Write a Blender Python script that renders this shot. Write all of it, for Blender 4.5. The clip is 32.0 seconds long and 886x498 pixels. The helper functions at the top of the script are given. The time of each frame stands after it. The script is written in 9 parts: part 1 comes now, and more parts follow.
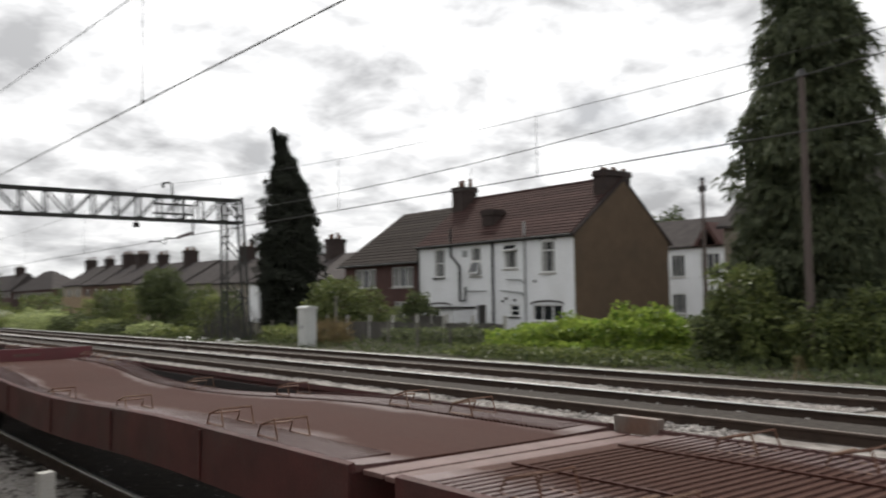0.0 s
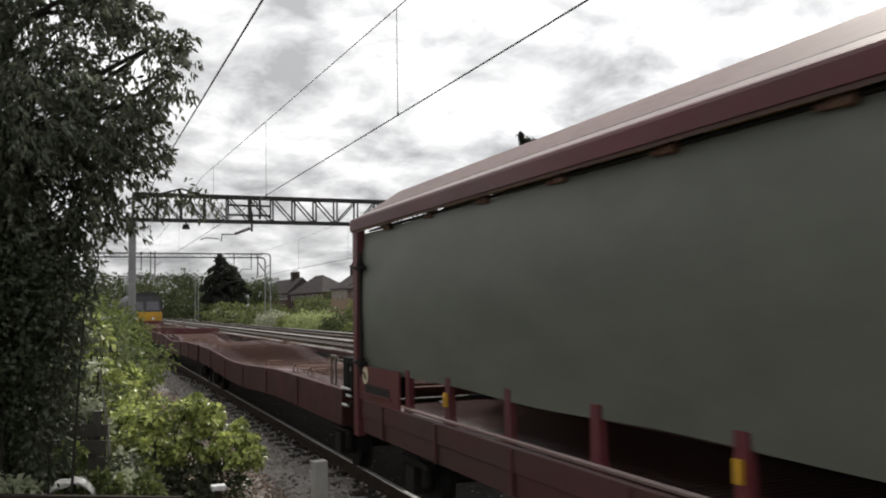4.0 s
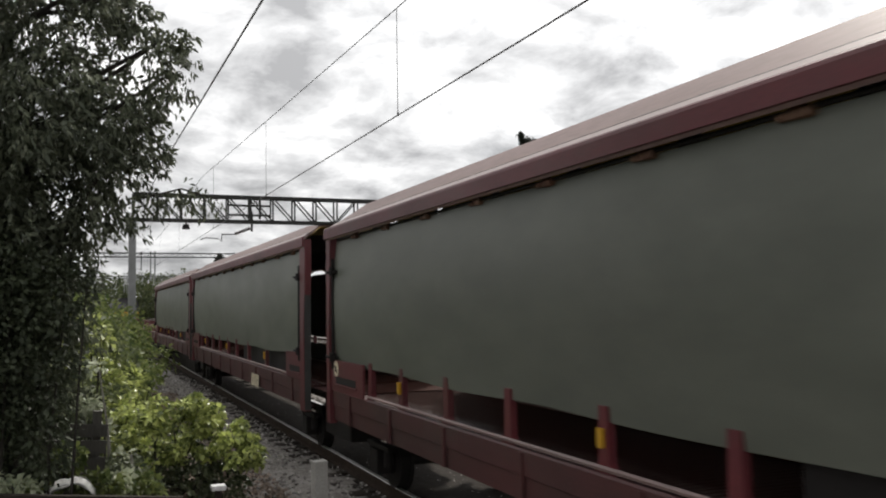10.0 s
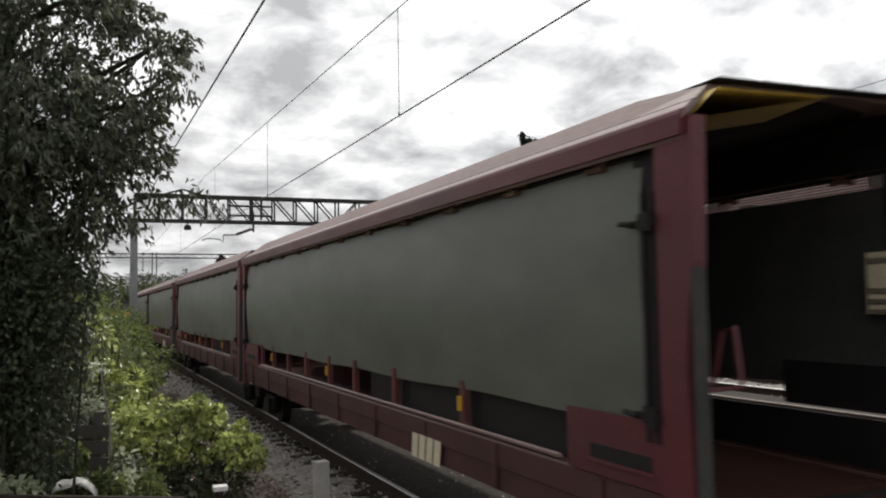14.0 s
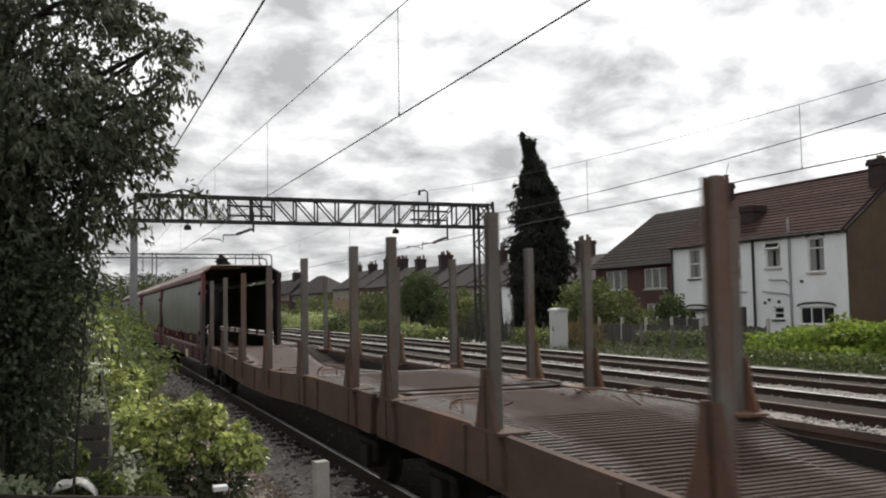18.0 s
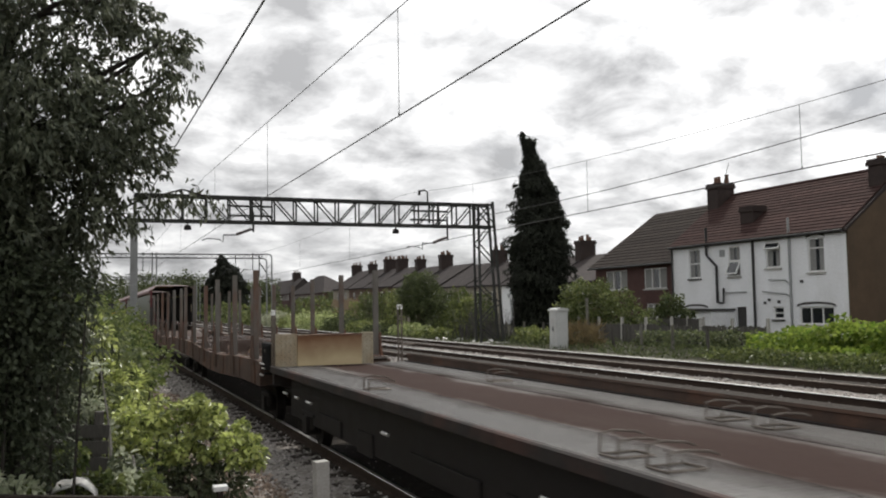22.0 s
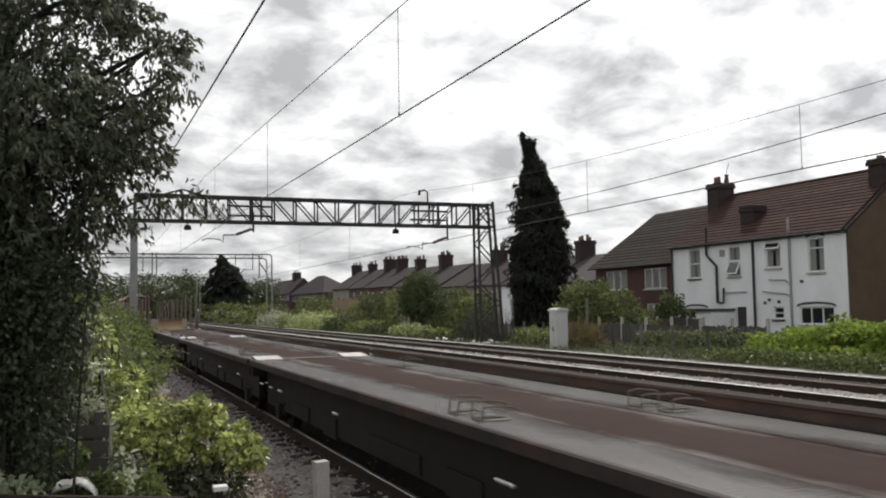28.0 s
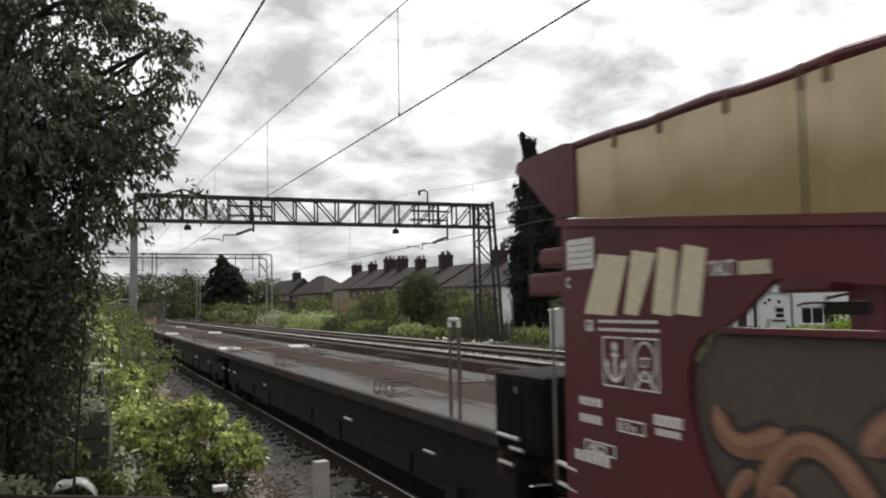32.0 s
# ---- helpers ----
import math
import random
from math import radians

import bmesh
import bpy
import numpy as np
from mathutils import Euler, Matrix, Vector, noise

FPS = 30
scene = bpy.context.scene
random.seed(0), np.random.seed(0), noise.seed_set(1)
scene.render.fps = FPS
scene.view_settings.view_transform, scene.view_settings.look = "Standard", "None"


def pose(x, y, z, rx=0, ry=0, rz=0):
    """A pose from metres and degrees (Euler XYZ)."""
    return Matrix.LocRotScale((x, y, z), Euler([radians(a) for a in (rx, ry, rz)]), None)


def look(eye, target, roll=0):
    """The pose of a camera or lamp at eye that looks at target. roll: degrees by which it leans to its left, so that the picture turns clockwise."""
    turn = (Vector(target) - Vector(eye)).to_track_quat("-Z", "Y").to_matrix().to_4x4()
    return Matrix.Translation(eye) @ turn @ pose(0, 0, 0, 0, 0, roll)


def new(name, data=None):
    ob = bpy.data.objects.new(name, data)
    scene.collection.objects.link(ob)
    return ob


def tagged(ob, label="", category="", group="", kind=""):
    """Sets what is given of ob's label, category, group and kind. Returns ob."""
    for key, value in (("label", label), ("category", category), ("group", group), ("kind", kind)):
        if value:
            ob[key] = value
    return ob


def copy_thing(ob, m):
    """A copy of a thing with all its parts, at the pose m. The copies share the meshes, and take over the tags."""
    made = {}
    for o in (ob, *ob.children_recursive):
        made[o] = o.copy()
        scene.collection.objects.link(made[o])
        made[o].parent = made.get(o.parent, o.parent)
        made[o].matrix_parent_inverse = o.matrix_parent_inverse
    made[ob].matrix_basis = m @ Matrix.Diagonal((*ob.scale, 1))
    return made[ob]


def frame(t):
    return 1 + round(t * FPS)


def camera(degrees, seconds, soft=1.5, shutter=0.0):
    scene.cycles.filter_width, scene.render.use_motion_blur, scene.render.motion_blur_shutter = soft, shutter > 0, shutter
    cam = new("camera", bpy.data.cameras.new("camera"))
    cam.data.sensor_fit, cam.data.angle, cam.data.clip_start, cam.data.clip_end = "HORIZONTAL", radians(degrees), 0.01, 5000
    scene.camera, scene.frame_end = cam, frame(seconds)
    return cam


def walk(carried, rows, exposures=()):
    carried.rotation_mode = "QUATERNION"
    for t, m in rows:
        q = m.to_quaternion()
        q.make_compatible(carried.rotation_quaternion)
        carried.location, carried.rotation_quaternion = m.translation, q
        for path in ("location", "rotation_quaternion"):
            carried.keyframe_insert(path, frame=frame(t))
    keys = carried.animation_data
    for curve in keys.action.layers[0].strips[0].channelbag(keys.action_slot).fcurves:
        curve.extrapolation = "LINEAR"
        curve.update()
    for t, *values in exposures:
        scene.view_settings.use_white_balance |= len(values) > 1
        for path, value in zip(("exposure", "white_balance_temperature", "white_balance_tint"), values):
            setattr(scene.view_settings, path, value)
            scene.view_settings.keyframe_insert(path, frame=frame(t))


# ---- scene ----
EYE = (0.0, 0.0, 2.27)


def aim(rx, ry, rz):
    return pose(*EYE, rx, ry, rz)


cam = camera(53.66, 32.0, soft=2.0, shutter=0.33)
walk(cam, [
    (0.0, aim(93.325, 0.876, -38.374)),
    (0.2, aim(93.39, 0.86, -33.9)),
    (0.4, aim(93.451, 0.86, -29.609)),
    (0.5, aim(93.50, 0.95, -27.971)),
    (0.7, aim(93.572, 0.955, -24.989)),
    (1.0, aim(93.677, 0.98, -23.36)),
    (1.2, aim(93.69, 0.90, -22.46)),
    (1.5, aim(93.693, 0.898, -22.199)),
    (11.5, aim(93.693, 0.898, -22.199)),
    (12.0, aim(93.72, 0.95, -22.10)),
    (32.0, aim(93.72, 0.95, -22.10)),
], exposures=[(0.0, 0.12), (0.3, 0.05), (0.6, -0.06), (1.0, -0.20), (2.0, -0.06), (3.5, 0.0), (32.0, 0.0)])

# ---- world, sun ----
SUN_AZ, SUN_EL = 38.0, 50.0      # degrees from the track's direction to the right, and above the horizon
world = bpy.data.worlds.new("overcast_sky")
scene.world = world
world.use_nodes = True
wt = world.node_tree
wt.nodes.clear()


def wn(kind, **kw):
    n = wt.nodes.new(kind)
    for k, v in kw.items():
        if k == "op":
            n.operation = v
        elif k == "ins":
            for i, x in v.items():
                n.inputs[i].default_value = x
    return n


def wl(a, i, b, j):
    wt.links.new(a.outputs[i], b.inputs[j])


tc = wn("ShaderNodeTexCoord")
sp = wn("ShaderNodeSeparateXYZ")
wl(tc, "Generated", sp, 0)
den = wn("ShaderNodeMath", op="ADD", ins={1: 0.32})
zc = wn("ShaderNodeMath", op="MAXIMUM", ins={1: 0.0})
wl(sp, 2, zc, 0)
wl(zc, 0, den, 0)
ux = wn("ShaderNodeMath", op="DIVIDE")
uy = wn("ShaderNodeMath", op="DIVIDE")
wl(sp, 0, ux, 0), wl(den, 0, ux, 1), wl(sp, 1, uy, 0), wl(den, 0, uy, 1)
cb = wn("ShaderNodeCombineXYZ")
wl(ux, 0, cb, 0), wl(uy, 0, cb, 1)
big = wn("ShaderNodeTexNoise", ins={"Scale": 4.6, "Detail": 11.0, "Roughness": 0.58, "Distortion": 0.25})
wl(cb, 0, big, "Vector")
ramp = wn("ShaderNodeValToRGB")
ramp.color_ramp.elements[0].position, ramp.color_ramp.elements[0].color = 0.35, (0.36, 0.362, 0.37, 1)
ramp.color_ramp.elements[1].position, ramp.color_ramp.elements[1].color = 0.67, (0.99, 0.99, 0.985, 1)
mid = ramp.color_ramp.elements.new(0.50)
mid.color = (0.64, 0.642, 0.648, 1)
wl(big, 0, ramp, 0)
sky = wn("ShaderNodeTexSky")
sky.sky_type, sky.sun_disc = "NISHITA", False
sky.sun_elevation, sky.sun_rotation = radians(SUN_EL), radians(SUN_AZ)
thin = wn("ShaderNodeTexNoise", ins={"Scale": 1.3, "Detail": 5.0})
wl(cb, 0, thin, "Vector")
gap = wn("ShaderNodeMapRange", ins={"From Min": 0.58, "From Max": 0.85, "To Min": 0.0, "To Max": 0.14})
wl(thin, 0, gap, 0)
dim = wn("ShaderNodeMix")
dim.data_type, dim.blend_type = "RGBA", "MULTIPLY"
dim.inputs["Factor"].default_value = 1.0
dim.inputs["B"].default_value = (0.17, 0.17, 0.17, 1)
wt.links.new(sky.outputs[0], dim.inputs["A"])
# thin cloud towards the sun lets more light through
sund = Vector((math.sin(radians(SUN_AZ)) * math.cos(radians(SUN_EL)), math.cos(radians(SUN_AZ)) * math.cos(radians(SUN_EL)), math.sin(radians(SUN_EL))))
dot = wn("ShaderNodeVectorMath", op="DOT_PRODUCT")
dot.inputs[1].default_value = sund
wl(tc, "Generated", dot, 0)
half = wn("ShaderNodeMapRange", ins={"From Min": -1.0, "From Max": 1.0, "To Min": 0.0, "To Max": 1.0})
wl(dot, "Value", half, 0)
# clouds lit from the front, on the side away from the sun, are bright as well
glow = wn("ShaderNodeValToRGB")
for place, level in ((0.0, 0.55), (0.45, 0.55), (0.70, 0.352), (0.725, 0.352), (1.0, 0.76)):
    if place in (0.0, 1.0):
        el = glow.color_ramp.elements[0 if place == 0.0 else -1]
    else:
        el = glow.color_ramp.elements.new(place)
    el.color = (level, level, level, 1)
wl(half, 0, glow, 0)
gain = wn("ShaderNodeMath", op="MULTIPLY", ins={1: 2.5})
wl(glow, 0, gain, 0)
lit = wn("ShaderNodeVectorMath", op="SCALE")
wl(ramp, 0, lit, 0), wl(gain, 0, lit, "Scale")
cover = wn("ShaderNodeMix")
cover.data_type = "RGBA"
wt.links.new(gap.outputs[0], cover.inputs["Factor"])
wt.links.new(lit.outputs[0], cover.inputs["A"])
wt.links.new(dim.outputs["Result"], cover.inputs["B"])
# low cloud seen edge on is greyer
low = wn("ShaderNodeMapRange", ins={"From Min": 0.0, "From Max": 0.17, "To Min": 0.82, "To Max": 1.0})
wl(sp, 2, low, 0)
grey = wn("ShaderNodeVectorMath", op="SCALE")
wt.links.new(cover.outputs["Result"], grey.inputs[0])
wl(low, 0, grey, "Scale")
bg = wn("ShaderNodeBackground", ins={"Strength": 1.0})
wt.links.new(grey.outputs[0], bg.inputs["Color"])
wo = wn("ShaderNodeOutputWorld")
wt.links.new(bg.outputs[0], wo.inputs[0])

sun = new("sun", bpy.data.lights.new("sun", "SUN"))
sun.data.energy, sun.data.angle, sun.data.color = 2.7, radians(6), (1.0, 0.95, 0.87)
sun.matrix_world = look(sund * 100, (0, 0, 0))


# ---- materials ----
def material(name, base, other=None, rough=0.7, metal=0.0, scale=3.0, fine=40.0, bump=0.15, stain=None, stain_scale=0.9, stain_amount=0.5, random_piece=0.0, island=0.0, spec=0.5, stretch=(1, 1, 1)):
    """A surface with two scales of variation, a relief, and optional stains."""
    m = bpy.data.materials.new(name)
    m.use_nodes = True
    nt = m.node_tree
    p = nt.nodes["Principled BSDF"]
    p.inputs["Roughness"].default_value, p.inputs["Metallic"].default_value = rough, metal
    p.inputs["Specular IOR Level"].default_value = spec
    other = other or tuple(c * 0.72 for c in base)
    co = nt.nodes.new("ShaderNodeTexCoord")
    mp = nt.nodes.new("ShaderNodeMapping")
    mp.inputs["Scale"].default_value = stretch
    nt.links.new(co.outputs["Object"], mp.inputs["Vector"])
    n1 = nt.nodes.new("ShaderNodeTexNoise")
    n1.inputs["Scale"].default_value, n1.inputs["Detail"].default_value = scale, 7
    n1.inputs["Roughness"].default_value = 0.65
    nt.links.new(mp.outputs[0], n1.inputs["Vector"])
    r1 = nt.nodes.new("ShaderNodeMapRange")
    r1.inputs["From Min"].default_value, r1.inputs["From Max"].default_value = 0.32, 0.68
    nt.links.new(n1.outputs[0], r1.inputs[0])
    mx = nt.nodes.new("ShaderNodeMix")
    mx.data_type = "RGBA"
    mx.inputs["A"].default_value, mx.inputs["B"].default_value = (*base, 1), (*other, 1)
    nt.links.new(r1.outputs[0], mx.inputs["Factor"])
    last = mx.outputs["Result"]
    n2 = nt.nodes.new("ShaderNodeTexNoise")
    n2.inputs["Scale"].default_value, n2.inputs["Detail"].default_value = fine, 4
    nt.links.new(mp.outputs[0], n2.inputs["Vector"])
    if stain:
        n3 = nt.nodes.new("ShaderNodeTexNoise")
        n3.inputs["Scale"].default_value, n3.inputs["Detail"].default_value = stain_scale, 8
        n3.inputs["Roughness"].default_value = 0.7
        nt.links.new(mp.outputs[0], n3.inputs["Vector"])
        r3 = nt.nodes.new("ShaderNodeMapRange")
        r3.inputs["From Min"].default_value, r3.inputs["From Max"].default_value = 0.48, 0.66
        r3.inputs["To Max"].default_value = stain_amount
        nt.links.new(n3.outputs[0], r3.inputs[0])
        ms = nt.nodes.new("ShaderNodeMix")
        ms.data_type = "RGBA"
        ms.inputs["B"].default_value = (*stain, 1)
        nt.links.new(r3.outputs[0], ms.inputs["Factor"])
        nt.links.new(last, ms.inputs["A"])
        last = ms.outputs["Result"]
    hv = nt.nodes.new("ShaderNodeHueSaturation")
    vr = nt.nodes.new("ShaderNodeMapRange")
    vr.inputs["From Min"].default_value, vr.inputs["From Max"].default_value = 0.3, 0.7
    vr.inputs["To Min"].default_value, vr.inputs["To Max"].default_value = 0.85, 1.12
    nt.links.new(n2.outputs[0], vr.inputs[0])
    value = vr.outputs[0]
    if random_piece or island:
        src = nt.nodes.new("ShaderNodeNewGeometry") if island else nt.nodes.new("ShaderNodeObjectInfo")
        rv = nt.nodes.new("ShaderNodeMapRange")
        amount = island or random_piece
        rv.inputs["To Min"].default_value, rv.inputs["To Max"].default_value = 1 - amount, 1 + amount
        nt.links.new(src.outputs["Random Per Island" if island else "Random"], rv.inputs[0])
        mu = nt.nodes.new("ShaderNodeMath")
        mu.operation = "MULTIPLY"
        nt.links.new(value, mu.inputs[0]), nt.links.new(rv.outputs[0], mu.inputs[1])
        value = mu.outputs[0]
    nt.links.new(value, hv.inputs["Value"])
    nt.links.new(last, hv.inputs["Color"])
    nt.links.new(hv.outputs[0], p.inputs["Base Color"])
    rr = nt.nodes.new("ShaderNodeMapRange")
    rr.inputs["To Min"].default_value, rr.inputs["To Max"].default_value = max(0.02, rough - 0.12), min(1, rough + 0.12)
    nt.links.new(n1.outputs[0], rr.inputs[0])
    nt.links.new(rr.outputs[0], p.inputs["Roughness"])
    if bump:
        bp = nt.nodes.new("ShaderNodeBump")
        bp.inputs["Strength"].default_value, bp.inputs["Distance"].default_value = bump, 0.02
        nt.links.new(n2.outputs[0], bp.inputs["Height"])
        nt.links.new(bp.outputs[0], p.inputs["Normal"])
    return m


def leaf_material(name, base, other, through_amount=0.35, gloss=0.45, spec=0.3):
    m = bpy.data.materials.new(name)
    m.use_nodes = True
    nt = m.node_tree
    p = nt.nodes["Principled BSDF"]
    p.inputs["Roughness"].default_value = gloss
    p.inputs["Specular IOR Level"].default_value = spec
    g = nt.nodes.new("ShaderNodeNewGeometry")
    mx = nt.nodes.new("ShaderNodeMix")
    mx.data_type = "RGBA"
    mx.inputs["A"].default_value, mx.inputs["B"].default_value = (*base, 1), (*other, 1)
    nt.links.new(g.outputs["Random Per Island"], mx.inputs["Factor"])
    co = nt.nodes.new("ShaderNodeTexCoord")
    nz = nt.nodes.new("ShaderNodeTexNoise")
    nz.inputs["Scale"].default_value, nz.inputs["Detail"].default_value = 1.6, 3
    nt.links.new(co.outputs["Object"], nz.inputs["Vector"])
    hv = nt.nodes.new("ShaderNodeHueSaturation")
    vr = nt.nodes.new("ShaderNodeMapRange")
    vr.inputs["From Min"].default_value, vr.inputs["From Max"].default_value = 0.3, 0.7
    vr.inputs["To Min"].default_value, vr.inputs["To Max"].default_value = 0.6, 1.35
    nt.links.new(nz.outputs[0], vr.inputs[0])
    nt.links.new(vr.outputs[0], hv.inputs["Value"])
    nt.links.new(mx.outputs["Result"], hv.inputs["Color"])
    nt.links.new(hv.outputs[0], p.inputs["Base Color"])
    tr = nt.nodes.new("ShaderNodeBsdfTranslucent")
    nt.links.new(hv.outputs[0], tr.inputs["Color"])
    mix = nt.nodes.new("ShaderNodeMixShader")
    mix.inputs[0].default_value = through_amount
    out = nt.nodes["Material Output"]
    nt.links.new(p.outputs[0], mix.inputs[1]), nt.links.new(tr.outputs[0], mix.inputs[2])
    nt.links.new(mix.outputs[0], out.inputs["Surface"])
    return m


RED = material("wagon_red_paint", (0.128, 0.021, 0.026), (0.084, 0.016, 0.021), rough=0.5, scale=1.2, fine=60, bump=0.06, stain=(0.065, 0.032, 0.028), stain_amount=0.65, stretch=(1, 0.5, 1))
RED_SILL = material("dirty_red_sill_paint", (0.078, 0.022, 0.022), (0.052, 0.017, 0.017), rough=0.6, scale=1.4, fine=50, bump=0.08, stain=(0.05, 0.032, 0.028), stain_scale=0.8, stain_amount=0.7, stretch=(1, 0.5, 1))
ROOF_HIGHLIGHT = material("roof_edge_highlight", (0.40, 0.31, 0.29), (0.30, 0.22, 0.205), rough=0.35, scale=1.0, fine=30, bump=0.04, stretch=(1, 0.3, 1))
RED_FLAT = material("rusty_red_steel", (0.07, 0.019, 0.017), (0.046, 0.016, 0.014), spec=0.25, rough=0.68, scale=1.5, fine=50, bump=0.1, stain=(0.045, 0.032, 0.028), stain_amount=0.6)
ROOF_PAINT = material("weathered_roof_paint", (0.25, 0.16, 0.145), (0.19, 0.122, 0.112), rough=0.5, scale=0.8, fine=30, bump=0.04, stain=(0.20, 0.16, 0.15), stain_amount=0.5, stretch=(1, 0.3, 1))
GREY_MID = material("rusty_perforation", (0.17, 0.135, 0.09), (0.12, 0.09, 0.06), rough=0.85, spec=0.06, scale=0.9, fine=30, bump=0.08, stain=(0.11, 0.055, 0.04), stain_amount=0.5, stretch=(1, 0.25, 1))
BRIGHT = material("polished_steel", (0.70, 0.70, 0.69), (0.58, 0.57, 0.55), rough=0.36, metal=1.0, scale=2, fine=60, bump=0.03)
SHEET = material("green_tarpaulin", (0.116, 0.123, 0.099), (0.092, 0.099, 0.081), rough=0.48, scale=0.5, fine=3.0, bump=0.0, stain=(0.15, 0.155, 0.128), stain_scale=0.5, stain_amount=0.6, stretch=(1, 0.4, 1))
YELLOW = material("faded_yellow_panel", (0.78, 0.60, 0.20), (0.66, 0.48, 0.15), rough=0.5, scale=2, bump=0.03, stain=(0.3, 0.2, 0.08), stain_amount=0.5)
CREAM = material("stained_cream_panel", (0.50, 0.40, 0.20), (0.42, 0.33, 0.15), rough=0.55, scale=1.5, fine=20, bump=0.05, stain=(0.25, 0.22, 0.06), stain_amount=0.7, stretch=(1, 3, 0.5))
POST = material("weathered_grey_stanchion", (0.155, 0.145, 0.13), (0.10, 0.088, 0.077), rough=0.62, scale=2.5, fine=50, bump=0.1, stain=(0.13, 0.06, 0.035), stain_scale=1.4, stain_amount=0.8, stretch=(1, 1, 0.4))
RUST = material("rusty_steel", (0.15, 0.065, 0.035), (0.09, 0.045, 0.03), rough=0.75, scale=4, fine=60, bump=0.2, stain=(0.28, 0.2, 0.13), stain_amount=0.6)
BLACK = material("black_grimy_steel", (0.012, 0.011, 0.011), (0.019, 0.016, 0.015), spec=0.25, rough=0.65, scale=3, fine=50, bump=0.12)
RUBBER = material("black_rubber", (0.009, 0.009, 0.009), rough=0.85, spec=0.12, scale=5, bump=0.08)
DULL_STEEL = material("matt_rail_head", (0.16, 0.13, 0.11), (0.10, 0.075, 0.06), rough=0.5, metal=0.5, scale=4, bump=0.1)
WHITE_PAINT = material("white_stencil_paint", (0.76, 0.74, 0.69), (0.66, 0.64, 0.59), rough=0.6, scale=9, bump=0.02)
CREAM_PAINT = material("cream_lettering_paint", (0.70, 0.62, 0.45), (0.62, 0.54, 0.39), rough=0.6, scale=9, bump=0.02)
GALV = material("galvanised_steel", (0.26, 0.265, 0.265), (0.19, 0.195, 0.195), rough=0.5, metal=0.4, scale=2, fine=40, bump=0.06)
# dark base holds the backlit look of the steel lattice
GANTRY = material("backlit_galvanised_lattice", (0.042, 0.043, 0.040), (0.03, 0.031, 0.029), spec=0.25, rough=0.7, metal=0.0, scale=2, fine=40, bump=0.06)
WIRE = material("dark_copper_wire", (0.05, 0.048, 0.045), rough=0.5, metal=0.3, scale=8, bump=0)
RAIL_SIDE = material("brown_rail_web", (0.06, 0.042, 0.033), (0.042, 0.031, 0.025), spec=0.12, rough=0.8, scale=5, bump=0.15)
BALLAST = material("grey_brown_ballast", (0.36, 0.335, 0.315), (0.17, 0.153, 0.138), spec=0.12, rough=0.9, scale=9, fine=34, bump=1.0, stain=(0.075, 0.06, 0.05), stain_scale=0.5, stain_amount=0.6)
STONE = material("ballast_stone", (0.42, 0.395, 0.375), (0.25, 0.232, 0.215), spec=0.12, rough=0.9, scale=14, fine=60, bump=0.3, island=0.55)
OIL_SHADE = material("oil_stain_shade_ballast", (0.06, 0.051, 0.044), (0.03, 0.026, 0.023), spec=0.12, rough=0.9, scale=8, fine=34, bump=0.8)
DIRT = material("leaf_littered_earth", (0.14, 0.11, 0.085), (0.075, 0.06, 0.045), spec=0.12, rough=0.95, scale=5, fine=45, bump=0.8, stain=(0.06, 0.07, 0.03), stain_scale=0.6, stain_amount=0.7)
GRASS_GROUND = material("rough_grassy_ground", (0.026, 0.030, 0.014), (0.042, 0.037, 0.024), spec=0.12, rough=0.95, scale=1.2, fine=30, bump=0.8, stain=(0.05, 0.042, 0.031), stain_scale=0.15, stain_amount=0.6)
SLEEPER = material("grimy_concrete_sleeper", (0.05, 0.045, 0.04), (0.032, 0.029, 0.026), spec=0.12, rough=0.85, scale=6, fine=50, bump=0.2, random_piece=0.15)
TIMBER = material("tarred_timber_sleeper", (0.05, 0.04, 0.033), (0.032, 0.027, 0.024), spec=0.12, rough=0.9, scale=5, fine=60, bump=0.3, random_piece=0.2)
CONCRETE = material("pale_concrete", (0.42, 0.41, 0.38), (0.33, 0.32, 0.30), rough=0.85, scale=5, fine=60, bump=0.15, stain=(0.24, 0.23, 0.19), stain_amount=0.4)
CABINET = material("grey_cabinet_paint", (0.50, 0.51, 0.50), (0.43, 0.44, 0.43), rough=0.55, scale=2, fine=40, bump=0.04, stain=(0.33, 0.32, 0.28), stain_amount=0.4)
RENDER_WHITE = material("white_painted_render", (0.84, 0.85, 0.87), (0.77, 0.78, 0.79), rough=0.85, scale=0.8, fine=25, bump=0.12, stain=(0.58, 0.58, 0.56), stain_scale=0.5, stain_amount=0.3, stretch=(1, 1, 0.5))
BROWN_WALL = material("brown_roughcast", (0.118, 0.079, 0.048), (0.09, 0.061, 0.038), rough=0.95, scale=1.2, fine=30, bump=0.3, stain=(0.075, 0.055, 0.035), stain_scale=0.4, stain_amount=0.5)
BRICK = material("dark_red_brick", (0.085, 0.038, 0.032), (0.062, 0.031, 0.027), rough=0.9, scale=2, fine=30, bump=0.2, stain=(0.09, 0.05, 0.045), stain_amount=0.5)
BRICK_FAR = material("brown_brick", (0.12, 0.07, 0.05), (0.09, 0.056, 0.042), rough=0.9, scale=1, fine=20, bump=0.1)
PALE_FAR = material("cream_render", (0.30, 0.265, 0.21), (0.24, 0.215, 0.18), rough=0.9, scale=0.7, fine=20, bump=0.05)
TILE = material("brown_roof_tile", (0.066, 0.037, 0.033), (0.042, 0.026, 0.024), rough=0.9, spec=0.08, scale=3.5, fine=30, bump=0.15, random_piece=0.16)
